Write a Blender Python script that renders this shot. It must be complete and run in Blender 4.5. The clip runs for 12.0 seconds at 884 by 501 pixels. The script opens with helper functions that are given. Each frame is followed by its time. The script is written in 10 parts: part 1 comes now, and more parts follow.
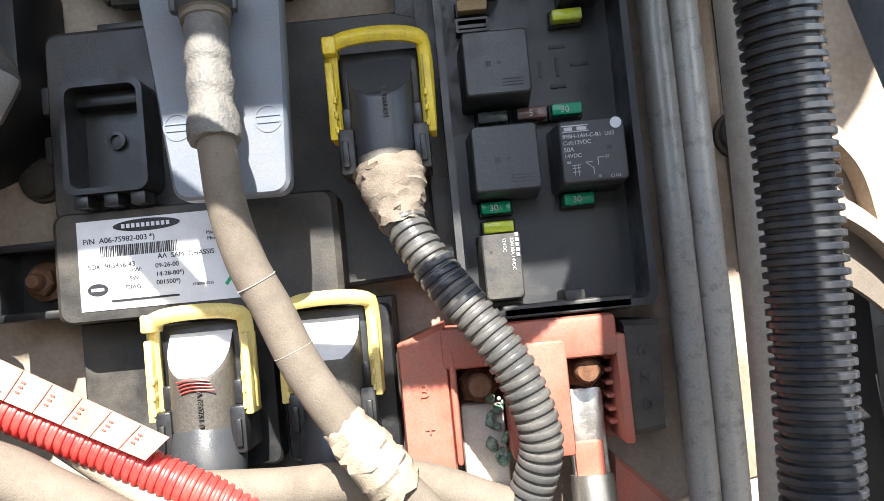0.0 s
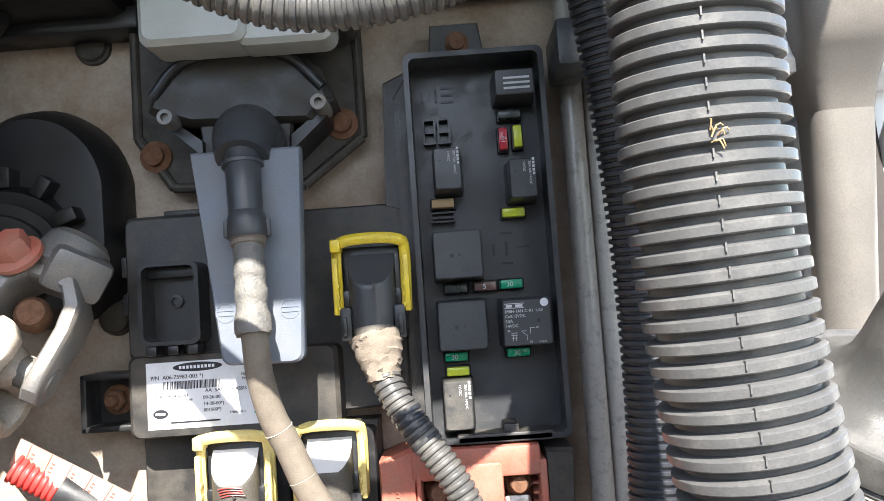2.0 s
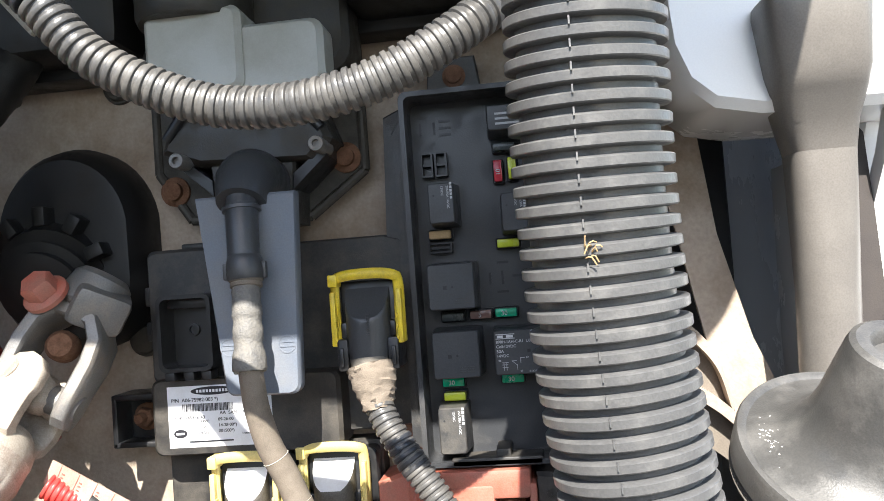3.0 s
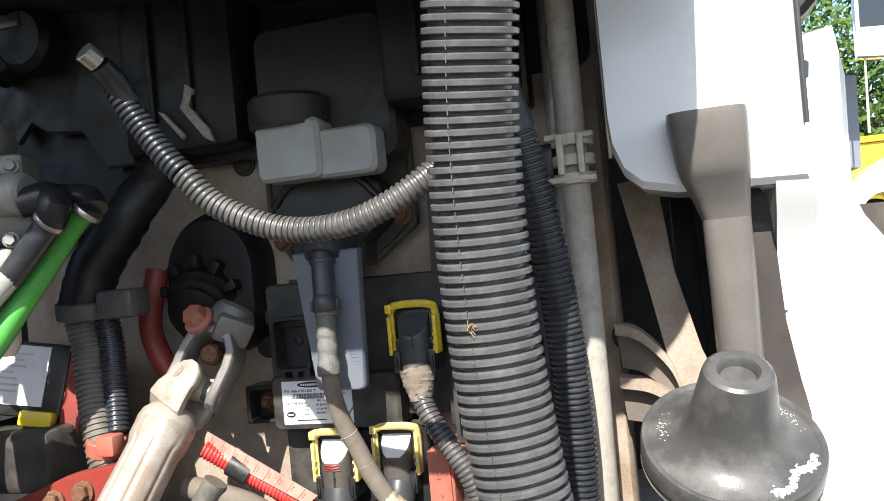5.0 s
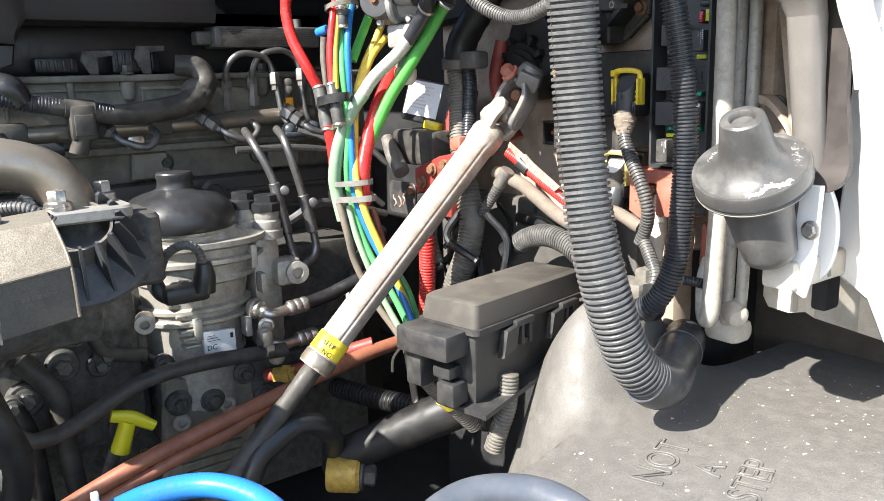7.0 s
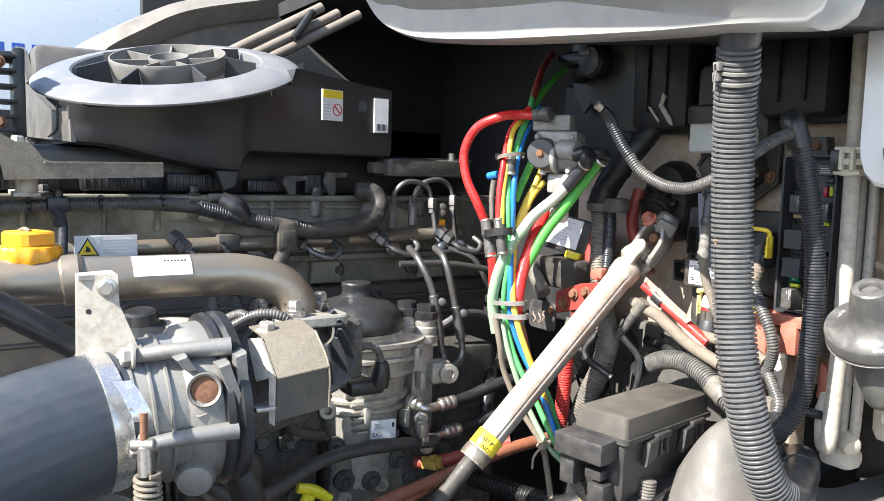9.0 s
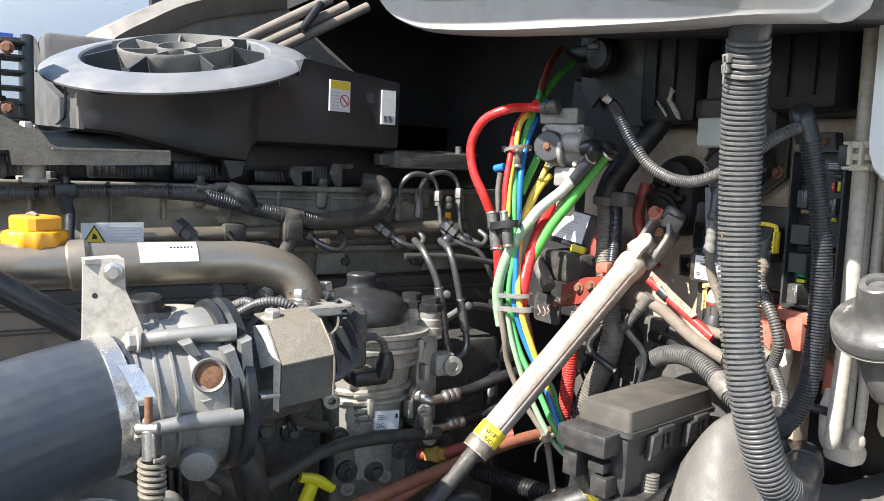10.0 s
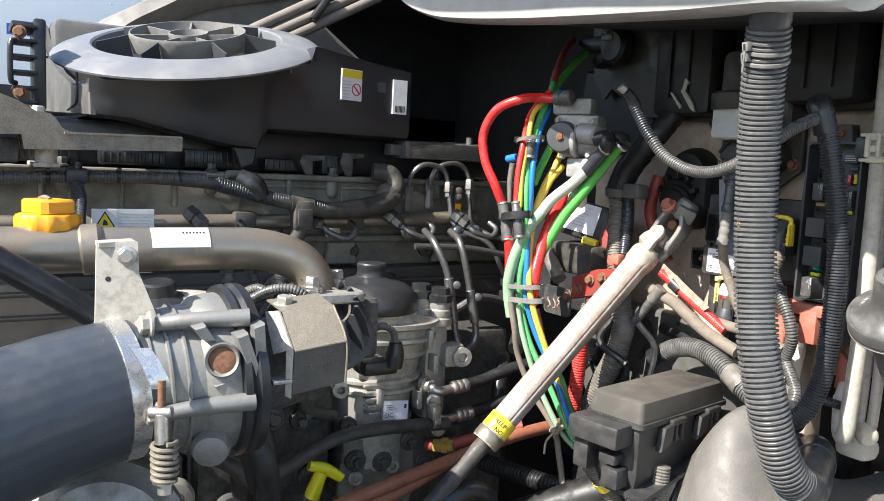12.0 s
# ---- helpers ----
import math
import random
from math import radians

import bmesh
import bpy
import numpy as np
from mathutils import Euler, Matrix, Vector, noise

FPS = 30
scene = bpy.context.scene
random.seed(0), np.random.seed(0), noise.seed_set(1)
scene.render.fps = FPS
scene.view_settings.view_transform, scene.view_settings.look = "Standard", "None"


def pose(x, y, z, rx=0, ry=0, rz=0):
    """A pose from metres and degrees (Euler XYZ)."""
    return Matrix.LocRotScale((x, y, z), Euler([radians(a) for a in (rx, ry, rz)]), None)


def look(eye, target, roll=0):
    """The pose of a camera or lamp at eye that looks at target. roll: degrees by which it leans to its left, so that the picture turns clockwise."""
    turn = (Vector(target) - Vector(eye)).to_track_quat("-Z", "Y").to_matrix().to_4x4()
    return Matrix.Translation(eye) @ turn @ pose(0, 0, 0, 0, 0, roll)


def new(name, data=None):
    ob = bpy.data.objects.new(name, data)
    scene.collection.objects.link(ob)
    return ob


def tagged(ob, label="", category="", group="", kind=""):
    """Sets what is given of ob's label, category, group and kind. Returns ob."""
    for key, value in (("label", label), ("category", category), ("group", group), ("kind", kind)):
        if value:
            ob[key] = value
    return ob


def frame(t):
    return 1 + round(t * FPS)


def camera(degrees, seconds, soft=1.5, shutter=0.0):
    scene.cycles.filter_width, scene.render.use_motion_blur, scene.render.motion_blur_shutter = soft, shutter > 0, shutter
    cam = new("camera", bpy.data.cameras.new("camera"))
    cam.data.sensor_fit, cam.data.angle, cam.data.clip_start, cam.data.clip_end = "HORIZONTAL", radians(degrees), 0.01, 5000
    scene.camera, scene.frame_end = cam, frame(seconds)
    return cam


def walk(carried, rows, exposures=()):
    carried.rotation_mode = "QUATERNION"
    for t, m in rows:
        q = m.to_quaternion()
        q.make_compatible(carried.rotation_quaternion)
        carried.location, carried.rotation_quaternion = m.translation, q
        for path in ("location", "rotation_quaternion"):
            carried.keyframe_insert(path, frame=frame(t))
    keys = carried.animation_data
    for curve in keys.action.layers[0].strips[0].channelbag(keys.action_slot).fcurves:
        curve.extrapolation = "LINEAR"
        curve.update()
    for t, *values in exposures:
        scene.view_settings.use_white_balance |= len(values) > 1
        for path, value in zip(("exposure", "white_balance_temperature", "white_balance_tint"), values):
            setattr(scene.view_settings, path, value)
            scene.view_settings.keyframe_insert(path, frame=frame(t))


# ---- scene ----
cam = camera(58.9, 12.0, soft=0.8)
PATH = [
    (0, (0.039, 0.022, 1.535), (0.029, 2.019, 1.646), -5.5),
    (0.5, (0.043, 0.023, 1.543), (0.073, 2.017, 1.704), -5.8),
    (0.8, (0.048, 0.001, 1.55), (0.12, 1.99, 1.75), -5.8),
    (1, (0.053, -0.026, 1.561), (0.104, 1.966, 1.737), -5.7),
    (1.5, (0.058, -0.068, 1.583), (0.13, 1.922, 1.765), -5.0),
    (2, (0.06, -0.076, 1.588), (0.032, 1.919, 1.73), -4.0),
    (2.5, (0.081, -0.075, 1.603), (-0.03, 1.921, 1.668), -3.8),
    (2.7, (0.091, -0.083, 1.609), (-0.102, 1.906, 1.679), -4.1),
    (4.3, (0.128, -0.1, 1.623), (-0.185, 1.875, 1.643), -4.6),
    (4.5, (0.128, -0.114, 1.617), (-0.247, 1.851, 1.623), -4.5),
    (5, (0.198, -0.212, 1.647), (-0.394, 1.698, 1.671), -5.4),
    (5.5, (0.286, -0.295, 1.657), (-0.675, 1.458, 1.662), -5.4),
    (6, (0.338, -0.317, 1.627), (-0.816, 1.297, 1.379), 0.3),
    (6.5, (0.434, -0.337, 1.639), (-0.981, 1.05, 1.364), -0.2),
    (7, (0.55, -0.344, 1.617), (-1.028, 0.808, 1.191), -1.8),
    (7.2, (0.582, -0.378, 1.622), (-1.062, 0.677, 1.196), -2.8),
    (8.8, (0.611, -0.548, 1.651), (-1.056, 0.507, 1.32), 1.2),
    (9, (0.605, -0.531, 1.679), (-1.08, 0.528, 1.476), 1.5),
    (9.5, (0.608, -0.534, 1.675), (-1.082, 0.516, 1.474), 2.0),
    (10, (0.605, -0.532, 1.671), (-1.085, 0.516, 1.462), 2.2),
    (10.5, (0.601, -0.533, 1.663), (-1.088, 0.517, 1.451), 2.5),
    (11, (0.601, -0.534, 1.666), (-1.09, 0.511, 1.444), 2.7),
    (11.5, (0.6, -0.539, 1.667), (-1.091, 0.507, 1.448), 2.8),
    (12, (0.597, -0.539, 1.662), (-1.096, 0.502, 1.443), 2.8),
]
EXPOSURES = [(0, 1.79), (1, 2.02), (1.5, 1.95), (2.5, 1.87), (4.3, 0.98), (5, 1.01), (6, 1.15), (7, 1.68), (9, 1.68), (9.5, 1.53), (10, 1.44), (11, 1.35), (12, 1.35)]
walk(cam, [(t, look(eye, target, roll)) for t, eye, target, roll in PATH], EXPOSURES)

# ---- light ----
SUN_DIR = Vector((-0.045, 0.62, -0.585)).normalized()
world = bpy.data.worlds.new("sky")
scene.world = world
world.use_nodes = True
wn = world.node_tree.nodes
sky = wn.new("ShaderNodeTexSky")
sky.sky_type, sky.sun_disc = "NISHITA", False
sky.sun_elevation = math.asin(-SUN_DIR.z)
sky.sun_rotation = math.atan2(-SUN_DIR.x, -SUN_DIR.y)
world.node_tree.links.new(sky.outputs[0], wn["Background"].inputs[0])
wn["Background"].inputs[1].default_value = 0.13
sun = new("sun", bpy.data.lights.new("sun", "SUN"))
sun.data.energy, sun.data.angle, sun.data.color = 5.0, radians(0.53), (1.0, 0.955, 0.88)
sun.rotation_euler = SUN_DIR.to_track_quat("-Z", "Y").to_euler()

# ---- materials ----


def mat(name, base, rough=0.5, metal=0.0, second=None, amount=0.35, size=0.02, grain=0.0007, bump=0.15, spread=0.18, spec=0.5, coat=0.0):
    """Base colour broken up by stains of a second colour (size metres) and a fine grain, with relief and uneven gloss."""
    m = bpy.data.materials.new(name)
    m.use_nodes = True
    n, link = m.node_tree.nodes, m.node_tree.links.new
    bsdf = n["Principled BSDF"]
    geo = n.new("ShaderNodeNewGeometry")
    big, fine = n.new("ShaderNodeTexNoise"), n.new("ShaderNodeTexNoise")
    big.inputs["Scale"].default_value, big.inputs["Detail"].default_value, big.inputs["Roughness"].default_value = 1 / size, 7, 0.68
    fine.inputs["Scale"].default_value, fine.inputs["Detail"].default_value = 1 / grain, 3
    for x in (big, fine):
        link(geo.outputs["Position"], x.inputs["Vector"])
    ramp = n.new("ShaderNodeMapRange")
    ramp.inputs["From Min"].default_value, ramp.inputs["From Max"].default_value = 0.62 - amount * 0.5, 0.8 - amount * 0.35
    link(big.outputs["Fac"], ramp.inputs["Value"])
    mix = n.new("ShaderNodeMix")
    mix.data_type = "RGBA"
    second = second or tuple(c * 0.62 for c in base)
    second = tuple(a + (c - a) * 0.68 for a, c in zip(base, second))
    mix.inputs["A"].default_value, mix.inputs["B"].default_value = (*base, 1), (*second, 1)
    link(ramp.outputs[0], mix.inputs["Factor"])
    tone = n.new("ShaderNodeMapRange")
    tone.inputs["From Min"].default_value, tone.inputs["From Max"].default_value = 0.3, 0.7
    tone.inputs["To Min"].default_value, tone.inputs["To Max"].default_value = 1 - spread * 0.6, 1 + spread * 0.6
    link(fine.outputs["Fac"], tone.inputs["Value"])
    mul = n.new("ShaderNodeMix")
    mul.data_type, mul.blend_type = "RGBA", "MULTIPLY"
    mul.inputs["Factor"].default_value = 1
    link(mix.outputs["Result"], mul.inputs["A"])
    link(tone.outputs[0], mul.inputs["B"])
    link(mul.outputs["Result"], bsdf.inputs["Base Color"])
    gloss = n.new("ShaderNodeMapRange")
    gloss.inputs["To Min"].default_value, gloss.inputs["To Max"].default_value = max(rough - 0.1, 0.02), min(rough + 0.22, 1)
    link(ramp.outputs[0], gloss.inputs["Value"])
    link(gloss.outputs[0], bsdf.inputs["Roughness"])
    bsdf.inputs["Metallic"].default_value = metal
    bsdf.inputs["Specular IOR Level"].default_value = spec
    bsdf.inputs["Coat Weight"].default_value = coat
    if bump:
        b = n.new("ShaderNodeBump")
        b.inputs["Strength"].default_value, b.inputs["Distance"].default_value = bump * 0.45, grain
        link(fine.outputs["Fac"], b.inputs["Height"])
        link(b.outputs[0], bsdf.inputs["Normal"])
    return m


BLACK = mat("black_plastic", (0.017, 0.0178, 0.0195), 0.4, second=(0.032, 0.031, 0.029), amount=0.3, size=0.012, bump=0.2)
BLACK_DUSTY = mat("dusty_black_plastic", (0.027, 0.026, 0.025), 0.55, second=(0.1, 0.088, 0.072), amount=0.45, size=0.02, bump=0.3)
PDB_SIDE = mat("sun_greyed_box_plastic", (0.03, 0.03, 0.031), 0.42, second=(0.062, 0.058, 0.052), amount=0.4, size=0.02, bump=0.3)
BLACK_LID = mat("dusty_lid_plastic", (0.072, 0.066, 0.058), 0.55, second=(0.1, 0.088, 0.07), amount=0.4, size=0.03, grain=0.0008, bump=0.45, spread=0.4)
CHARCOAL = mat("charcoal_plastic", (0.048, 0.051, 0.056), 0.42, second=(0.05, 0.049, 0.048), amount=0.3, size=0.015, bump=0.25)
CAP_BLACK = mat("satin_black_cap", (0.022, 0.023, 0.025), 0.38, second=(0.03, 0.03, 0.031), amount=0.35, size=0.03, bump=0.1)
MODULE = mat("module_plastic", (0.034, 0.035, 0.037), 0.5, second=(0.105, 0.095, 0.08), amount=0.38, size=0.016, bump=0.35)
COVER = mat("slate_cover_plastic", (0.14, 0.162, 0.2), 0.5, second=(0.19, 0.195, 0.205), amount=0.4, size=0.022, bump=0.15, spread=0.12)
RUBBER = mat("hose_rubber", (0.092, 0.092, 0.092), 0.38, second=(0.15, 0.146, 0.138), amount=0.28, size=0.01, bump=0.2)
LOOM = mat("grey_loom_plastic", (0.07, 0.069, 0.068), 0.4, second=(0.14, 0.13, 0.115), amount=0.42, size=0.012, bump=0.2)
LOOM_DARK = mat("dark_loom_plastic", (0.026, 0.029, 0.036), 0.38, second=(0.06, 0.058, 0.056), amount=0.3, size=0.012)
LOOM_LIGHT = mat("dusty_loom_plastic", (0.1, 0.094, 0.085), 0.5, second=(0.2, 0.178, 0.145), amount=0.5, size=0.01, bump=0.3)
FIREWALL = mat("firewall_paint", (0.405, 0.335, 0.268), 0.7, second=(0.19, 0.125, 0.078), amount=0.4, size=0.055, grain=0.002, bump=0.35, spread=0.16)
# bluish near-black base: the shade of deep cavities is put into the colour
SHADE_PANEL = mat("near_black_shade", (0.014, 0.0148, 0.0165), 0.75, second=(0.03, 0.03, 0.031), amount=0.4, size=0.05, bump=0.4)
GRIME = mat("brown_grime_plastic", (0.062, 0.055, 0.043), 0.6, second=(0.028, 0.026, 0.023), amount=0.45, size=0.014, bump=0.4)
GRIME_AND_SHADE = mat("grime_and_shade_plastic", (0.026, 0.025, 0.023), 0.5, second=(0.058, 0.051, 0.04), amount=0.4, size=0.012, bump=0.3)
FOAM = mat("dirty_torn_foam", (0.42, 0.4, 0.35), 0.9, second=(0.2, 0.18, 0.15), amount=0.45, size=0.005, bump=0.8)
TAPE_DIRTY = mat("dirty_cloth_tape", (0.215, 0.178, 0.14), 0.9, second=(0.15, 0.122, 0.095), amount=0.45, size=0.005, grain=0.0006, bump=0.9)
PIPE_TAN = mat("tan_coated_pipe", (0.42, 0.395, 0.345), 0.45, second=(0.26, 0.235, 0.195), amount=0.35, size=0.009, bump=0.25)
PIPE_GREY = mat("spotted_grey_pipe", (0.43, 0.412, 0.378), 0.42, 0.1, second=(0.12, 0.105, 0.09), amount=0.2, size=0.006, bump=0.2)
STEEL = mat("steel", (0.52, 0.5, 0.47), 0.38, 0.9, second=(0.3, 0.26, 0.22), amount=0.35, size=0.008, bump=0.15)
DULL_STEEL = mat("dull_steel_line", (0.2, 0.2, 0.2), 0.42, 0.8, second=(0.11, 0.1, 0.09), amount=0.4, size=0.012)
RUST = mat("rusty_bolt", (0.2, 0.1, 0.055), 0.85, 0.1, second=(0.1, 0.045, 0.025), amount=0.5, size=0.004, grain=0.0006, bump=0.8)
VALVE_CAST = mat("grey_valve_casting", (0.33, 0.325, 0.31), 0.55, 0.25, second=(0.2, 0.19, 0.165), amount=0.42, size=0.014, bump=0.5)
ALU = mat("cast_aluminium", (0.42, 0.405, 0.37), 0.52, 0.55, second=(0.24, 0.215, 0.175), amount=0.42, size=0.02, bump=0.5)
ALU_DARK = mat("grimy_cast_metal", (0.105, 0.103, 0.096), 0.55, 0.3, second=(0.025, 0.023, 0.02), amount=0.5, size=0.014, bump=0.6)
ALU_BRIGHT = mat("bright_cast_aluminium", (0.26, 0.256, 0.244), 0.48, 0.5, second=(0.17, 0.158, 0.135), amount=0.42, size=0.02, grain=0.0009, bump=0.6)
SHAFT = mat("shaft_aluminium", (0.5, 0.465, 0.415), 0.42, 0.35, second=(0.24, 0.155, 0.105), amount=0.58, size=0.03, bump=0.5, spread=0.3)
YOKE = mat("dusty_forged_yoke", (0.42, 0.37, 0.31), 0.6, 0.3, second=(0.22, 0.18, 0.14), amount=0.42, size=0.014, bump=0.5)
EXHAUST = mat("heat_tanned_steel", (0.3, 0.265, 0.215), 0.4, 0.7, second=(0.22, 0.175, 0.13), amount=0.4, size=0.04, bump=0.12, spread=0.1)
SHIELD = mat("dusty_heat_shield", (0.21, 0.186, 0.148), 0.55, 0.3, second=(0.15, 0.13, 0.1), amount=0.45, size=0.012, grain=0.0011, bump=0.6, spread=0.5)
# darker copy of SHIELD: the front face's shade is put into this colour
SHIELD_FACE = mat("shaded_shield_face", (0.08, 0.073, 0.061), 0.6, 0.2, second=(0.05, 0.045, 0.038), amount=0.4, size=0.02, grain=0.001, bump=0.5, spread=0.35)
SLATE = mat("dark_slate_plastic", (0.075, 0.086, 0.105), 0.45, second=(0.11, 0.115, 0.125), amount=0.35, size=0.02, bump=0.15)
HEAD = mat("olive_engine_paint", (0.215, 0.207, 0.172), 0.6, 0.1, second=(0.085, 0.077, 0.06), amount=0.5, size=0.04, bump=0.45)
BLOCK = mat("black_engine_paint", (0.06, 0.057, 0.053), 0.5, 0.1, second=(0.085, 0.075, 0.062), amount=0.45, size=0.03, bump=0.4)
HOSE_BLUE = mat("slate_silicone_hose", (0.040, 0.047, 0.058), 0.40, second=(0.047, 0.054, 0.064), amount=0.4, size=0.03, grain=0.0012, bump=0.35, spread=0.12)
WHITE = mat("white_paint", (0.8, 0.8, 0.79), 0.3, second=(0.7, 0.69, 0.66), amount=0.25, size=0.1, bump=0.03, spread=0.03, coat=0.3)
COWL_GREY = mat("pale_grey_cowl_plastic", (0.33, 0.322, 0.31), 0.45, second=(0.28, 0.272, 0.26), amount=0.35, size=0.05, bump=0.08, spread=0.06)
PANEL_GREY = mat("dusty_grey_panel", (0.075, 0.073, 0.07), 0.6, second=(0.12, 0.11, 0.095), amount=0.4, size=0.03, bump=0.3)
CREAM = mat("dirty_white_paint", (0.58, 0.54, 0.47), 0.55, second=(0.42, 0.36, 0.28), amount=0.35, size=0.025, bump=0.3)
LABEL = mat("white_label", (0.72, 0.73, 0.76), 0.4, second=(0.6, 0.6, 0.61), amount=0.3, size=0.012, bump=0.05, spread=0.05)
INK = mat("black_ink", (0.02, 0.02, 0.025), 0.5, bump=0)
INK_PALE = mat("pale_print", (0.55, 0.56, 0.57), 0.6, bump=0)
INK_GREEN = mat("green_marker", (0.02, 0.35, 0.16), 0.5, bump=0)
INK_RED = mat("red_print", (0.55, 0.04, 0.03), 0.5, bump=0)
INK_BLUE = mat("blue_print", (0.03, 0.09, 0.42), 0.5, bump=0)
YELLOW = mat("yellow_lever_plastic", (0.74, 0.55, 0.035), 0.42, second=(0.5, 0.36, 0.06), amount=0.3, size=0.008, bump=0.15)
YELLOW_PALE = mat("pale_yellow_lever_plastic", (0.7, 0.56, 0.19), 0.5, second=(0.55, 0.45, 0.2), amount=0.4, size=0.008, bump=0.15)
YELLOW_STICKER = mat("yellow_sticker", (0.8, 0.62, 0.03), 0.4, second=(0.6, 0.5, 0.2), amount=0.25, size=0.01, bump=0.05)
YELLOW_DIP = mat("bright_yellow_plastic", (0.62, 0.58, 0.02), 0.38, second=(0.6, 0.56, 0.03), amount=0.2, size=0.01, bump=0.05)
ORANGE = mat("orange_cap_plastic", (0.78, 0.33, 0.015), 0.4, second=(0.55, 0.27, 0.04), amount=0.3, size=0.015, bump=0.15)
OCHRE = mat("ochre_fitting", (0.5, 0.33, 0.06), 0.5, 0.2, second=(0.2, 0.13, 0.05), amount=0.4, size=0.008, bump=0.4)
RED_BLOCK = mat("faded_red_terminal_plastic", (0.42, 0.115, 0.075), 0.55, second=(0.3, 0.16, 0.12), amount=0.45, size=0.014, bump=0.3)
RED = mat("red_tube", (0.62, 0.03, 0.028), 0.32, second=(0.45, 0.06, 0.05), amount=0.25, size=0.015, bump=0.08, spread=0.08)
RED_LOOM = mat("red_loom_plastic", (0.62, 0.045, 0.04), 0.4, second=(0.4, 0.09, 0.07), amount=0.35, size=0.01)
RED_DARK = mat("dull_red_plastic", (0.27, 0.04, 0.03), 0.55, second=(0.14, 0.04, 0.03), amount=0.4, size=0.015, bump=0.2)
GREEN = mat("green_tube", (0.09, 0.4, 0.13), 0.32, second=(0.14, 0.34, 0.16), amount=0.25, size=0.015, bump=0.08, spread=0.08)
GREEN_TAPE = mat("green_tape", (0.09, 0.42, 0.07), 0.5, second=(0.06, 0.3, 0.06), amount=0.3, size=0.012, bump=0.2)
GREEN_FUSE = mat("green_fuse_plastic", (0.0, 0.34, 0.17), 0.25, bump=0.03, spread=0.08)
GREEN_PALE = mat("pale_green_tube", (0.25, 0.37, 0.24), 0.22, second=(0.3, 0.4, 0.28), amount=0.3, size=0.012, bump=0.05, spread=0.06)
BLUE = mat("blue_tube", (0.02, 0.17, 0.5), 0.32, second=(0.03, 0.12, 0.32), amount=0.25, size=0.015, bump=0.08, spread=0.08)
YELLOW_TUBE = mat("yellow_tube", (0.7, 0.48, 0.06), 0.35, second=(0.5, 0.36, 0.1), amount=0.3, size=0.012, bump=0.05)
LIME = mat("lime_fuse_plastic", (0.55, 0.62, 0.04), 0.25, bump=0.03, spread=0.08)
FUSE_RED = mat("red_fuse_plastic", (0.5, 0.03, 0.05), 0.25, bump=0.03, spread=0.08)
FUSE_BROWN = mat("brown_fuse_plastic", (0.16, 0.09, 0.075), 0.25, bump=0.03, spread=0.08)
FUSE_DARK = mat("smoky_fuse_plastic", (0.05, 0.06, 0.06), 0.25, bump=0.03, spread=0.08)
COPPER = mat("rust_red_hose", (0.27, 0.105, 0.06), 0.45, second=(0.15, 0.055, 0.035), amount=0.4, size=0.02, bump=0.15)
BRAID = mat("braided_sleeve", (0.18, 0.15, 0.118), 0.85, second=(0.135, 0.112, 0.088), amount=0.4, size=0.01, grain=0.0005, bump=0.9)
TAPE = mat("cloth_tape", (0.34, 0.285, 0.22), 0.85, second=(0.32, 0.27, 0.2), amount=0.4, size=0.006, grain=0.0007, bump=0.7)
TANK = mat("translucent_white_plastic", (0.42, 0.43, 0.4), 0.4, second=(0.34, 0.34, 0.3), amount=0.4, size=0.025, bump=0.05, spread=0.05)
GREY_DUCT = mat("grey_duct_plastic", (0.155, 0.143, 0.13), 0.4, second=(0.19, 0.175, 0.155), amount=0.35, size=0.03, bump=0.1)
BUMPER = mat("worn_rubber", (0.064, 0.063, 0.061), 0.42, second=(0.135, 0.13, 0.122), amount=0.32, size=0.02, bump=0.3)
FUSE_BOX = mat("fuse_box_plastic", (0.04, 0.042, 0.046), 0.42, second=(0.055, 0.054, 0.053), amount=0.3, size=0.014, bump=0.2)
BOOT = mat("grimy_shrink_boot", (0.11, 0.108, 0.105), 0.6, second=(0.2, 0.185, 0.16), amount=0.5, size=0.006, grain=0.0012, bump=0.9)
PINK_PAPER = mat("faded_pink_paper", (0.32, 0.18, 0.14), 0.8, second=(0.44, 0.34, 0.27), amount=0.5, size=0.012, bump=0.3)
PINK_PRINT = mat("faded_red_print", (0.4, 0.13, 0.1), 0.7, bump=0)
YOKE_GREY = mat("grey_forged_yoke", (0.17, 0.165, 0.16), 0.5, 0.35, second=(0.3, 0.26, 0.21), amount=0.32, size=0.014, bump=0.5)
TAN_FLANGE = mat("tan_undercoat", (0.19, 0.162, 0.132), 0.7, second=(0.14, 0.12, 0.1), amount=0.4, size=0.03, bump=0.3)
FLANGE_DARK = mat("dark_brown_flange", (0.034, 0.027, 0.024), 0.6, second=(0.05, 0.042, 0.036), amount=0.35, size=0.02, bump=0.2)
CHROME = mat("bright_band_steel", (0.62, 0.61, 0.59), 0.36, 0.85, second=(0.5, 0.48, 0.45), amount=0.25, size=0.01, bump=0.1)
BLACK_RUBBER = mat("black_rubber", (0.009, 0.009, 0.0095), 0.55, second=(0.025, 0.023, 0.02), amount=0.3, size=0.02, bump=0.3)
TAN_STEEL = mat("tan_dusty_steel", (0.44, 0.41, 0.355), 0.6, 0.15, second=(0.22, 0.19, 0.15), amount=0.35, size=0.012, bump=0.4)
CHALK = mat("white_scuff", (0.75, 0.73, 0.69), 0.9, bump=0.3)
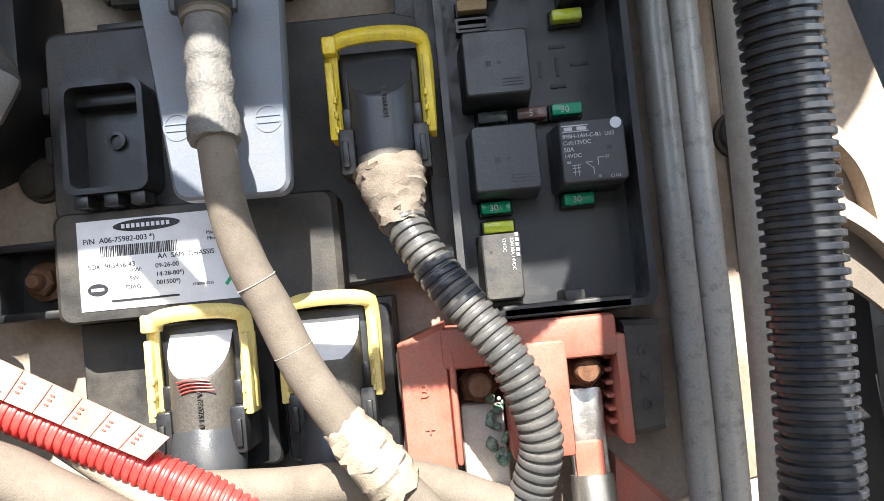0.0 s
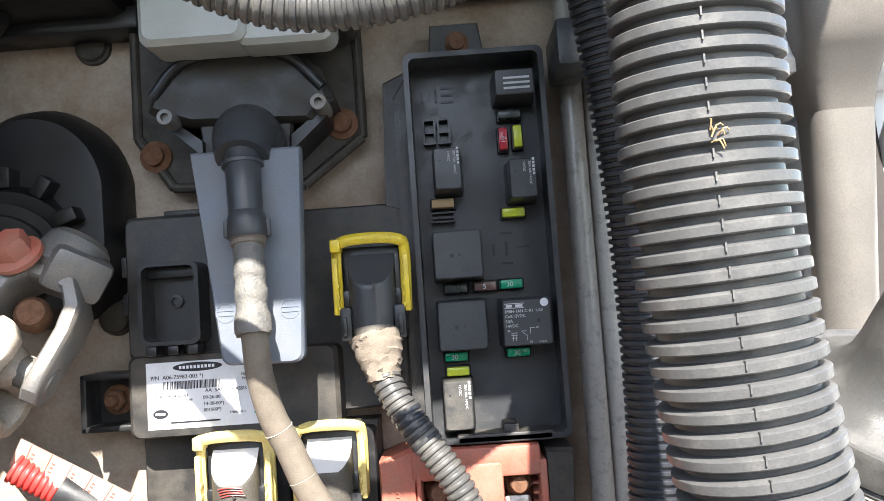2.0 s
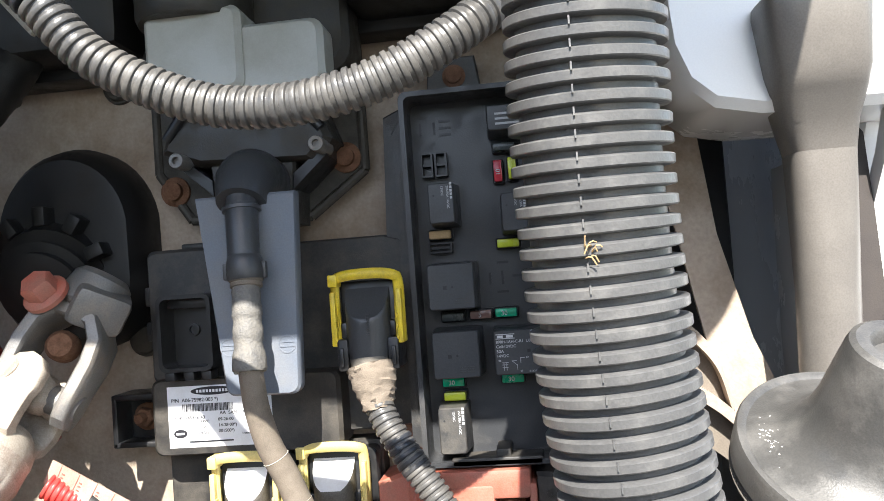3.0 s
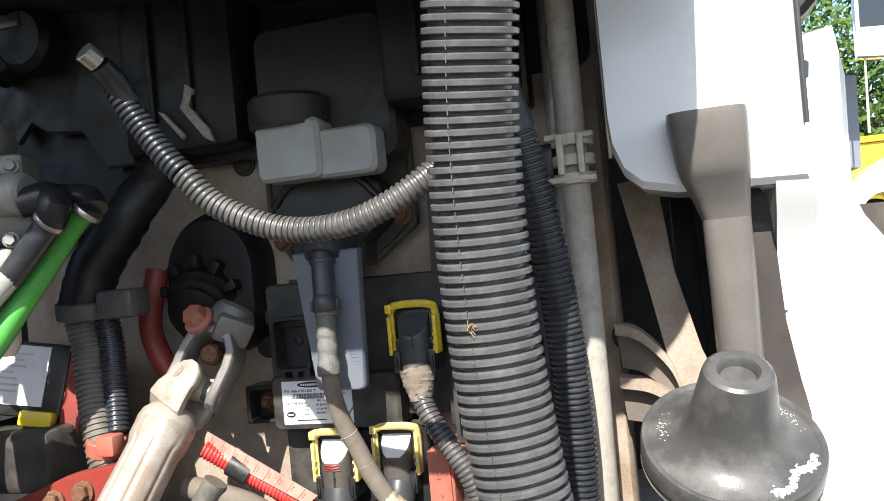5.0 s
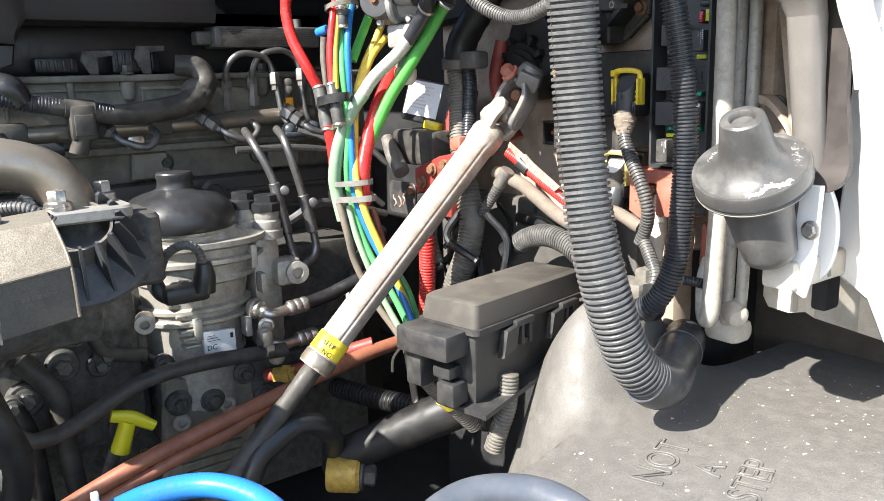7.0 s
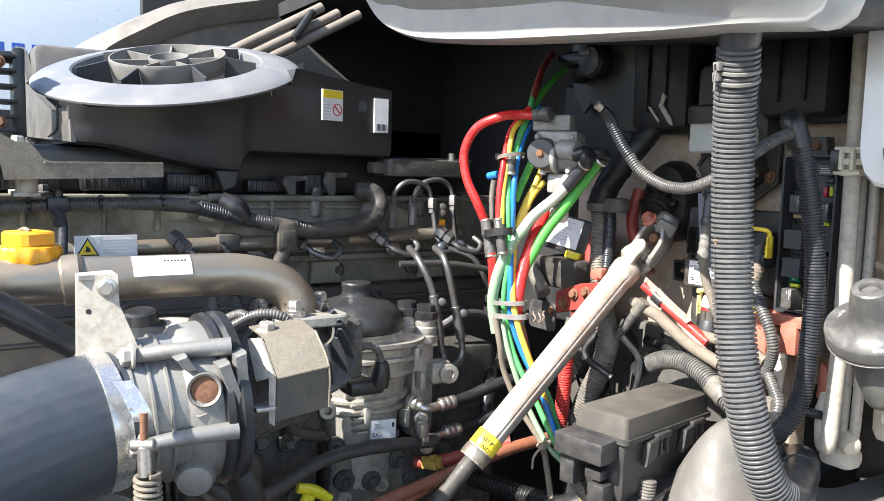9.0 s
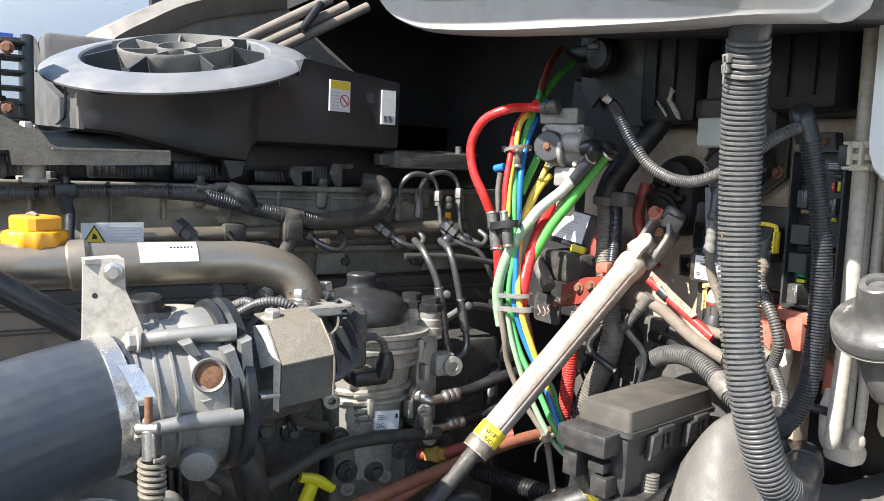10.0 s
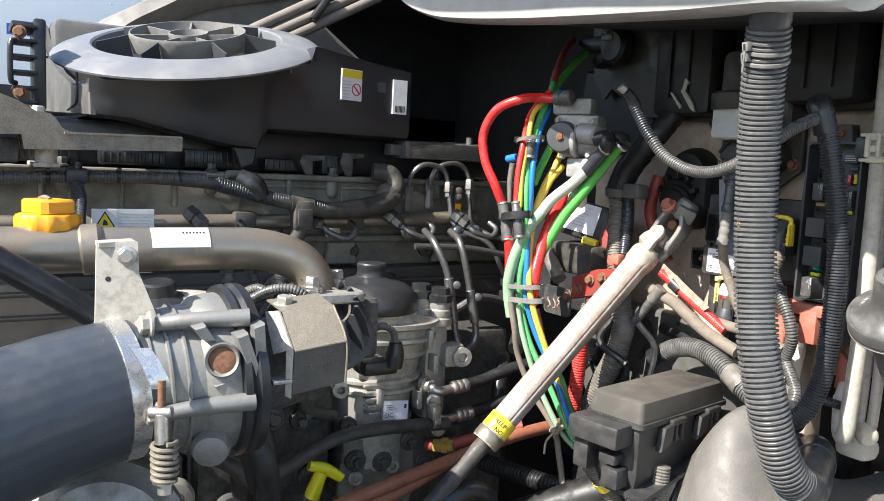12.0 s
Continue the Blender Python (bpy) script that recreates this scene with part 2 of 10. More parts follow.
TRAY = mat("sunbleached_tray_plastic", (0.122, 0.116, 0.107), 0.62, second=(0.152, 0.143, 0.128), amount=0.36, size=0.016, grain=0.0012, bump=0.6, spread=0.3)
SILVER_TAPE = mat("silver_sleeve", (0.46, 0.47, 0.43), 0.35, 0.25, second=(0.36, 0.35, 0.3), amount=0.3, size=0.012, bump=0.2)
CRYSTAL = mat("green_corrosion", (0.1, 0.24, 0.18), 0.9, second=(0.45, 0.45, 0.38), amount=0.5, size=0.004, grain=0.0006, bump=1)
CLAMP_NYLON = mat("natural_nylon", (0.6, 0.57, 0.47), 0.45, second=(0.42, 0.38, 0.29), amount=0.35, size=0.01, bump=0.1)
# brown undercoat darkened: the recess's shade is put into the colour
RECESS = mat("shaded_brown_undercoat", (0.085, 0.074, 0.062), 0.75, second=(0.045, 0.04, 0.036), amount=0.45, size=0.04, bump=0.3)
HOOD_LINER = mat("grey_hood_liner", (0.2, 0.185, 0.165), 0.6, second=(0.11, 0.1, 0.09), amount=0.45, size=0.08, bump=0.2)
AIRBOX = mat("airbox_plastic", (0.021, 0.0215, 0.0235), 0.45, second=(0.032, 0.032, 0.033), amount=0.35, size=0.05, bump=0.2)
# paler copy of AIRBOX: sunlight on the front and top put into colour
CASE_FRONT = mat("sunlit_case_plastic", (0.075, 0.072, 0.068), 0.5, second=(0.12, 0.112, 0.1), amount=0.4, size=0.04, bump=0.15)
RING_HUB = mat("dull_grey_plastic", (0.16, 0.155, 0.145), 0.5, second=(0.22, 0.21, 0.19), amount=0.4, size=0.01, bump=0.3)
RING = mat("sunbleached_ring_plastic", (0.142, 0.146, 0.153), 0.42, second=(0.185, 0.185, 0.188), amount=0.4, size=0.05, grain=0.0016, bump=0.2, spread=0.16)
DRY_GRASS = mat("dry_straw", (0.48, 0.33, 0.17), 0.8, bump=0)
ASPHALT = mat("asphalt", (0.055, 0.054, 0.052), 0.9, second=(0.085, 0.08, 0.075), amount=0.4, size=0.6, grain=0.006, bump=0.6)
LEAF = mat("tree_leaf", (0.06, 0.12, 0.02), 0.6, second=(0.1, 0.17, 0.03), amount=0.45, size=0.4, bump=0)
BARK = mat("tree_bark", (0.12, 0.09, 0.065), 0.9, size=0.1, grain=0.01, bump=0.8)
GLASS_DARK = mat("dark_window_glass", (0.03, 0.04, 0.05), 0.08, bump=0)
TYRE = mat("tyre_rubber", (0.02, 0.02, 0.02), 0.8, bump=0.2)

# ---- mesh tools ----


def V(*a):
    return Vector(a)


def origin(ob):
    o = Vector((0, 0, 0))
    while ob:
        o = o + ob.location
        ob = ob.parent
    return o


def thing(name, at, label, category, group="", kind=""):
    ob = new(name)
    ob.location, ob.empty_display_size = at, 0.01
    return tagged(ob, label, category, group, kind)


def finish(name, b, material, base):
    bmesh.ops.recalc_face_normals(b, faces=b.faces)
    bmesh.ops.translate(b, vec=-base, verts=b.verts)
    for f in b.faces:
        f.smooth = True
    for e in b.edges:
        if len(e.link_faces) == 2 and e.calc_face_angle(0) > 0.6:
            e.smooth = False
    mesh = bpy.data.meshes.new(name)
    b.to_mesh(mesh)
    b.free()
    mesh.materials.append(material)
    return mesh


def part(name, b, material, parent, label=""):
    ob = new(name, finish(name, b, material, origin(parent)))
    ob.parent = parent
    return tagged(ob, label)


def single(name, b, material, label, category, group="", kind=""):
    pts = [v.co for v in b.verts]
    lo = V(*(min(p[k] for p in pts) for k in range(3)))
    hi = V(*(max(p[k] for p in pts) for k in range(3)))
    base = V((lo.x + hi.x) / 2, (lo.y + hi.y) / 2, lo.z)
    ob = new(name, finish(name, b, material, base))
    ob.location = base
    return tagged(ob, label, category, group, kind)


def bm():
    return bmesh.new()


def box(b, lo, hi, bev=0.0, seg=2, m=None):
    lo, hi = Vector(lo), Vector(hi)
    made = bmesh.ops.create_cube(b, size=1)["verts"]
    for v in made:
        v.co = V(*(lo[k] + (v.co[k] + 0.5) * (hi[k] - lo[k]) for k in range(3)))
    if bev:
        edges = list({e for v in made for e in v.link_edges})
        out = bmesh.ops.bevel(b, geom=edges, offset=bev, segments=seg, affect="EDGES", profile=0.5)
        made = list({v for f in out["faces"] for v in f.verts} | {v for v in made if v.is_valid})
    if m is not None:
        bmesh.ops.transform(b, matrix=m, verts=made)
    return b


def frames(pts):
    """A point, a side and a second side for every point of a path, without twist."""
    out, side = [], None
    for i, p in enumerate(pts):
        d = (pts[min(i + 1, len(pts) - 1)] - pts[max(i - 1, 0)]).normalized()
        if side is None:
            side = d.orthogonal().normalized()
        side = (side - d * side.dot(d)).normalized()
        out.append((p, side, d.cross(side)))
    return out


def smooth_path(pts, step):
    """A Catmull-Rom curve through pts, in even steps."""
    pts = [Vector(p) for p in pts]
    if len(pts) > 2:
        q = [pts[0] * 2 - pts[1], *pts, pts[-1] * 2 - pts[-2]]
        dense = []
        for i in range(1, len(q) - 2):
            a, b_, c, d = q[i - 1:i + 3]
            for k in range(24):
                t = k / 24
                dense.append(0.5 * (2 * b_ + (c - a) * t + (2 * a - 5 * b_ + 4 * c - d) * t * t + (3 * b_ - a - 3 * c + d) * t ** 3))
        dense.append(pts[-1])
    else:
        dense = [pts[0].lerp(pts[1], k / 24) for k in range(25)]
    run = [0]
    for u, w in zip(dense, dense[1:]):
        run.append(run[-1] + (w - u).length)
    count = max(2, round(run[-1] / step))
    out, k = [], 0
    for i in range(count + 1):
        s = run[-1] * i / count
        while k < len(run) - 2 and run[k + 1] < s:
            k += 1
        w = (s - run[k]) / max(run[k + 1] - run[k], 1e-9)
        out.append(dense[k].lerp(dense[k + 1], min(max(w, 0), 1)))
    return out


def skin(b, rings, closed=True, caps=True):
    """Joins rings of vectors with faces."""
    rows = [[b.verts.new(p) for p in r] for r in rings]
    n = len(rows[0])
    for r, s in zip(rows, rows[1:]):
        for k in range(n if closed else n - 1):
            b.faces.new((r[k], r[(k + 1) % n], s[(k + 1) % n], s[k]))
    if caps and closed:
        b.faces.new(rows[0][::-1])
        b.faces.new(rows[-1])
    return b


def circle(p, u, w, r, n, squash=1.0):
    return [p + u * (r * math.cos(2 * math.pi * k / n)) + w * (r * squash * math.sin(2 * math.pi * k / n)) for k in range(n)]


def tube(b, pts, r, n=14, step=0.004, squash=1.0):
    path = smooth_path(pts, step)
    radii = r if isinstance(r, (list, tuple)) else [r, r]
    rings = []
    for i, (p, u, w) in enumerate(frames(path)):
        x = i / (len(path) - 1) * (len(radii) - 1)
        k = min(int(x), len(radii) - 2)
        rings.append(circle(p, u, w, radii[k] + (radii[k + 1] - radii[k]) * (x - k), n, squash))
    return skin(b, rings)


def corrugated(b, pts, r, pitch, depth=0.1, n=26, crest=0.55):
    """A split loom or corrugated hose: square ribs with narrow dark grooves."""
    path = smooth_path(pts, pitch)
    rings = []
    fr = frames(path)
    for i in range(len(fr) - 1):
        (p, u, w), (q, _, _) = fr[i], fr[i + 1]
        d = q - p
        for at, k in ((0.0, 1 - depth), (0.10, 0.985), (0.16, 1.0), (crest, 1.0), (crest + 0.06, 0.985), (crest + 0.14, 1 - depth)):
            rings.append(circle(p + d * at, u, w, r * k, n))
    return skin(b, rings)


def lathe(b, at, axis, profile, n=32):
    """Turns (radius, height) pairs round the axis."""
    axis = Vector(axis).normalized()
    u = axis.orthogonal().normalized()
    w = axis.cross(u)
    return skin(b, [circle(Vector(at) + axis * h, u, w, max(r, 1e-5), n) for r, h in profile])


def cyl(b, p0, p1, r0, r1=None, n=20, bev=0.0):
    p0, p1 = Vector(p0), Vector(p1)
    r1, h = r0 if r1 is None else r1, (p1 - p0).length
    prof = [(r0, 0), (r1, h)] if not bev else [(r0 - bev, 0), (r0, bev), (r1, h - bev), (r1 - bev, h)]
    return lathe(b, p0, p1 - p0, prof, n)


def prism(b, outline, axis, a, z, bev=0.0):
    """A flat outline, given in the two other axes, from a to z along axis ('x', 'y' or 'z'), with chamfered edges."""
    k = "xyz".index(axis)

    def at(p, h):
        q = list(p)
        q.insert(k, h)
        return Vector(q)
    if not bev:
        return skin(b, [[at(p, a) for p in outline], [at(p, z) for p in outline]])
    c = V(sum(p[0] for p in outline) / len(outline), sum(p[1] for p in outline) / len(outline))
    inner = [tuple(Vector(p) + (c - Vector(p)).normalized() * bev) for p in outline]
    s = bev if z > a else -bev
    return skin(b, [[at(p, a) for p in inner], [at(p, a + s) for p in outline], [at(p, z - s) for p in outline], [at(p, z) for p in inner]])


def rounded(x0, y0, x1, y1, r, n=4):
    """Outline of a rectangle with round corners."""
    out = []
    for cx, cy, a in ((x1 - r, y1 - r, 0), (x0 + r, y1 - r, 90), (x0 + r, y0 + r, 180), (x1 - r, y0 + r, 270)):
        for k in range(n + 1):
            t = radians(a + 90 * k / n)
            out.append((cx + r * math.cos(t), cy + r * math.sin(t)))
    return out


def hollow(b, outer, inner, axis, a, z, floor):
    """A tray: outer wall from a to z, open at z, with its floor inside at floor."""
    k = "xyz".index(axis)

    def at(p, h):
        q = list(p)
        q.insert(k, h)
        return Vector(q)
    return skin(b, [[at(p, a) for p in outer], [at(p, z) for p in outer], [at(p, z) for p in inner], [at(p, floor) for p in inner]])


def bolt(b, at, axis, r=0.006, h=0.006, flange=1.35):
    """Hexagon head with a washer flange."""
    axis = Vector(axis).normalized()
    at = Vector(at)
    lathe(b, at, axis, [(r * flange, 0), (r * flange, h * 0.2), (r * 1.1, h * 0.3)], 20)
    lathe(b, at + axis * h * 0.25, axis, [(r, 0), (r, h * 0.62), (r * 0.86, h * 0.75)], 6)
    return b


def words(parent, text, size, at, material, turn=(90, 0, 0), name="lettering", lift=0.00015, squeeze=1.0):
    """Printed words, their lower left corner at a place; turn: degrees."""
    cu = bpy.data.curves.new(name, "FONT")
    cu.body, cu.size, cu.extrude = text, size, lift
    tmp = bpy.data.objects.new(name, cu)
    mesh = bpy.data.meshes.new_from_object(tmp)
    bpy.data.objects.remove(tmp)
    mesh.name = name
    mesh.materials.clear()
    mesh.materials.append(material)
    mesh.transform(pose(0, 0, 0, *turn) @ Matrix.Diagonal((squeeze, 1, 1, 1)))
    mesh.transform(Matrix.Translation(Vector(at) - origin(parent)))
    ob = new(name, mesh)
    ob.parent = parent
    return ob


def bars(parent, rows, y, material, name="print_line"):
    """Unreadable print on a face that looks along -y: (x0, x1, z, height)."""
    b = bm()
    for x0, x1, z, h in rows:
        box(b, (x0, y - 0.0002, z), (x1, y, z + h))
    return part(name, b, material, parent)


def islands(name, b, material, parent, label=""):
    """Each loose piece of a bmesh becomes a part of its own."""
    b.verts.ensure_lookup_table()
    b.verts.index_update()
    owner, groups = {}, []
    for v in b.verts:
        if v.index in owner:
            continue
        stack, verts = [v], []
        owner[v.index] = len(groups)
        while stack:
            c = stack.pop()
            verts.append(c)
            for e in c.link_edges:
                o = e.other_vert(c)
                if o.index not in owner:
                    owner[o.index] = len(groups)
                    stack.append(o)
        groups.append(verts)
    for verts in groups:
        nb = bm()
        table = {v.index: nb.verts.new(v.co) for v in verts}
        for f in {f for v in verts for f in v.link_faces}:
            nb.faces.new([table[v.index] for v in f.verts])
        part(name, nb, material, parent, label)


def ragged(b, amp, seed):
    rnd = random.Random(seed)
    for v in b.verts:
        v.co += Vector((rnd.uniform(-amp, amp), rnd.uniform(-amp, amp), rnd.uniform(-amp, amp)))
    return b

# ---- setting ----
b = bm()
box(b, (-60, -60, -0.2), (60, 60, 0))
single("ground", b, ASPHALT, "grey asphalt of a truck yard", "ground", kind="structure")

WALL_Y = 0.322
b = bm()
prism(b, [(-0.345, 0.9), (0.052, 0.9), (0.052, 1.435), (0.152, 1.455), (0.152, 2.25), (-0.345, 2.25)], "y", WALL_Y + 0.03, WALL_Y, 0.003)
single("wall_firewall", b, FIREWALL, "dusty beige painted cab firewall with rust stains", "wall", kind="structure")


def wall_bolt(x, z, r=0.008):
    b = bm()
    lathe(b, (x, WALL_Y, z), (0, -1, 0), [(r * 1.2, 0), (r * 1.15, 0.002), (r, 0.0025), (r * 0.92, 0.0045), (r * 0.7, 0.0055)], 20)
    single("wall_bolt", b, GRIME, "dark brown rubber plug in the firewall", "bolt", group="firewall bolts")


for x, z in ((-0.120, 1.735), (-0.113, 1.594), (-0.03, 1.80), (-0.215, 1.74), (-0.09, 1.775), (0.155, 1.585)):
    wall_bolt(x, z)

# added sheets close a see-through gap; near-black stands for the shade there
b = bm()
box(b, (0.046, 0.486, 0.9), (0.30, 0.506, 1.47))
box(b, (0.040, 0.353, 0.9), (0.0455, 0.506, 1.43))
single("wall_gap_screen", b, SHADE_PANEL, "added near-black sheets closing the gap below the cab", "wall", kind="structure")

# upper firewall panels, near-black to stand in for the cowl's shade
for x0, x1, z0, z1 in ((-0.343, -0.19, 1.775, 1.93), (-0.185, 0.15, 1.768, 1.93)):
    b = bm()
    prism(b, rounded(x0, z0, x1, z1, 0.012), "y", WALL_Y + 0.002, WALL_Y - 0.008, 0.003)
    single("trim_panel", b, SHADE_PANEL, "near-black panel on the upper firewall, shade put into its colour", "panel", kind="structure")

# torn black insulation on the upper firewall
pad = thing("insulation_pad", (-0.1, 0.32, 1.75), "thick black insulation pad with torn pale foam edge", "insulation pad")
b = bm()
prism(b, [(-0.209, 1.902), (-0.215, 1.849), (-0.205, 1.794), (-0.175, 1.754), (-0.153, 1.745), (-0.128, 1.749), (-0.111, 1.756), (-0.110, 1.805), (-0.104, 1.881)], "y", WALL_Y + 0.002, 0.306, 0.006)
part("mat", b, BLACK_RUBBER, pad)
for pts in ([(-0.1523, 0.303, 1.7986), (-0.1539, 0.303, 1.7881), (-0.1476, 0.303, 1.7763), (-0.1387, 0.303, 1.7664), (-0.1326, 0.303, 1.7535)], [(-0.1759, 0.303, 1.7822), (-0.1694, 0.303, 1.7760), (-0.1636, 0.303, 1.7678), (-0.1543, 0.303, 1.7600), (-0.1529, 0.303, 1.7502)]):
    b = bm()
    tube(b, pts, [0.0012, 0.0026, 0.0016, 0.0029, 0.0012], 8, 0.002)
    ragged(b, 0.0009, 4)
    part("torn_foam", b, FOAM, pad, "pale torn foam edge")
# added sheet: its black stands in for shade on the beige wall
b = bm()
prism(b, [(-0.365, 1.820), (-0.277, 1.811), (-0.217, 1.804), (-0.204, 1.758), (-0.212, 1.712), (-0.250, 1.690), (-0.345, 1.686), (-0.373, 1.747)], "y", WALL_Y + 0.002, 0.300, 0.008)
part("shade_mat", b, BLACK_RUBBER, pad)

for x, z in ((-0.1616, 1.8542), (-0.1577, 1.7858)):
    b = bm()
    prism(b, [(x - 0.004, z + 0.006), (x + 0.003, z + 0.006), (x + 0.003, z - 0.007), (x + 0.0008, z - 0.007), (x + 0.0005, z + 0.003), (x - 0.004, z + 0.003)], "y", 0.3065, 0.3045, 0.0004)
    part("corner_clip", b, FOAM, pad, "small pale corner clip")

# ---- cowl above the firewall ----
cowl = thing("cowl_panel", (-0.05, 0.1, 1.80), "pale grey cowl panel with a dark underside above the firewall", "cowl")
outline = [(-0.46, -0.014, 1.938), (-0.40, -0.014, 1.888), (-0.325, -0.013, 1.858), (-0.25, -0.010, 1.8435), (-0.144, -0.001, 1.8307), (-0.055, 0.0076, 1.8228), (0.0216, 0.0143, 1.8165), (0.0877, 0.0200, 1.8115), (0.146, 0.0250, 1.8085), (0.178, 0.0340, 1.8070), (0.200, 0.0540, 1.8065), (0.211, 0.0690, 1.8100), (0.219, 0.0740, 1.828), (0.222, 0.08, 1.87), (0.223, 0.09, 1.95)]
lip = smooth_path(outline, 0.015)


def cowl_profile(x):
    """Across the lip: flat return, rounded nose that thins out towards both ends, then a face leaning forward."""
    k = min(max((0.17 - x) / 0.20, 0.0), 1.0) * min(max((x + 0.47) / 0.12, 0.25), 1.0)
    h, d = 0.004 + 0.030 * k, 0.002 + 0.003 * k
    lean = 0.935 - 4.5 * (h - 0.9435 * d)
    face = [(-d - s, h + lean * s) for s in (0.012, 0.04, 0.08, 0.12, 0.16)]
    return [(0.048, 0.0), (0.030, -0.004), (0.016, -0.0045), (0.005, -0.003), (0.0, 0.0), (-d * 0.35, h * 0.4), (-d * 0.7, h * 0.75), (-d, h)] + face


b = bm()
skin(b, [[p + V(0, y, z) for y, z in cowl_profile(p.x)] + [p + V(0, y + 0.003, z + 0.002) for y, z in reversed(cowl_profile(p.x))] for p in lip])
part("front_edge", b, COWL_GREY, cowl, "pale grey rolled edge")
# underside in near-black: the shade below the cowl put into its colour
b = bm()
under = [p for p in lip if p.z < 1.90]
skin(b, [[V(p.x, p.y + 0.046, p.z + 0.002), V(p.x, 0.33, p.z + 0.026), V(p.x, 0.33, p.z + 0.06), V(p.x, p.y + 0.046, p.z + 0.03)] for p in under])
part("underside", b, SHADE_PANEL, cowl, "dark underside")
b = bm()
lathe(b, (0.1372, 0.0713, 1.786), (0.29, -0.33, 1), [(0.0168, 0), (0.0170, 0.012), (0.0182, 0.016), (0.0182, 0.030)], 28)
part("drain_spigot", b, CHARCOAL, cowl, "grey drain spigot")

# ---- main corrugated drain hose ----
hose = thing("corrugated_hose", (0.17, 0.15, 1.31), "large black corrugated drain hose with a cable tie at its top", "hose")
HOSE = [(0.1400, 0.0680, 1.796), (0.1341, 0.0752, 1.775), (0.1278, 0.0830, 1.750), (0.1207, 0.0939, 1.70), (0.1186, 0.1003, 1.65), (0.1200, 0.1035, 1.60), (0.1250, 0.1045, 1.55), (0.1335, 0.1050, 1.50), (0.1430, 0.1120, 1.45), (0.1485, 0.1265, 1.405), (0.1508, 0.1420, 1.3800), (0.1516, 0.1620, 1.3640)]
b = bm()
corrugated(b, HOSE, 0.0194, 0.00485, depth=0.145, n=44)
part("corrugated_pipe", b, RUBBER, hose)
b = bm()
for i, p in enumerate(smooth_path(HOSE, 0.00485)[6:-4]):
    box(b, p + V(-0.0047, -0.01935, -0.0027), p + V(-0.0043, -0.0180, -0.0008))
part("moulding_seam", b, RUBBER, hose, "fine moulding seam")
b = bm()
tube(b, [(0.1495, 0.154, 1.368), (0.1490, 0.172, 1.3570), (0.1400, 0.196, 1.3530), (0.1200, 0.234, 1.3550), (0.0940, 0.280, 1.3530), (0.0680, 0.318, 1.3440), (0.0500, 0.340, 1.3300)], [0.0214, 0.0218, 0.0212, 0.0208, 0.0212, 0.0205], 28)
lathe(b, (0.1080, 0.2555, 1.3547), (-0.56, 0.82, -0.05), [(0.0206, 0), (0.0222, 0.001), (0.0222, 0.0035), (0.0206, 0.0045)], 28)
part("rubber_elbow", b, CHARCOAL, hose, "smooth grey rubber elbow")
for z, turn in ((1.7665, 0.0), (1.7750, 0.35)):
    b = bm()
    c = V(0.1320 + (z - 1.7665) * 0.26, 0.0778 - (z - 1.7665) * 0.32, z)
    lathe(b, c, (0.26, -0.32 + 0.1 * turn, 1), [(0.0198, 0), (0.0207, 0.0004), (0.0207, 0.0030), (0.0198, 0.0034)], 36)
    box(b, (-0.0035, -0.0045, -0.0022), (0.0035, 0.0015, 0.0060), 0.0008, m=Matrix.Translation(c + V(-0.0030 + 0.001 * turn, -0.0212, 0.001)) @ pose(0, 0, 0, 8, 0, -8))
    box(b, (-0.0012, -0.0050, -0.0110), (0.0012, -0.0035, 0.0), 0.0004, m=Matrix.Translation(c + V(-0.0030 + 0.001 * turn, -0.0205, 0.001)) @ pose(0, 0, 0, 8, 12, -8))
    tie = part("cable_tie", b, RING_HUB, hose, "grey plastic cable tie")
    b = bm()
    box(b, (-0.0011, -0.0049, -0.0008), (0.0011, -0.0043, 0.0042), m=Matrix.Translation(c + V(-0.0030 + 0.001 * turn, -0.0212, 0.001)) @ pose(0, 0, 0, 8, 0, -8))
    part("lock_slot", b, INK, tie, "dark slot")
b = bm()
random.seed(3)
for k in range(9):
    p = V(0.1150 + random.uniform(-0.0008, 0.0008), 0.0832, 1.619 + random.uniform(-0.0015, 0.0015))
    q = p + V(random.uniform(-0.0022, 0.003), random.uniform(-0.0015, 0.0005), random.uniform(-0.003, 0.003))
    tube(b, [p, (p + q) / 2 + V(0, -0.001, 0.001), q], 0.00018, 5, 0.001)
single("straw_wisp", b, DRY_GRASS, "wisp of dry straw caught on the black hose", "straw")

# ---- second conduit ----
conduit = thing("corrugated_conduit", (0.125, 0.222, 1.42), "black split loom conduit running down beside the fuse box", "conduit")
b = bm()
corrugated(b, [(0.112, 0.20, 1.735), (0.119, 0.207, 1.70), (0.126, 0.215, 1.65), (0.130, 0.221, 1.60), (0.131, 0.224, 1.55), (0.129, 0.224, 1.50), (0.125, 0.222, 1.45), (0.112, 0.214, 1.415), (0.088, 0.206, 1.400)], 0.0105, 0.0032, depth=0.14, n=28)
part("loom", b, LOOM_DARK, conduit)
b = bm()
tube(b, [(0.105, 0.203, 1.742), (0.110, 0.20, 1.735), (0.116, 0.204, 1.712)], 0.0118, 20)
part("tape_wrap", b, BLACK, conduit, "black tape wrap")

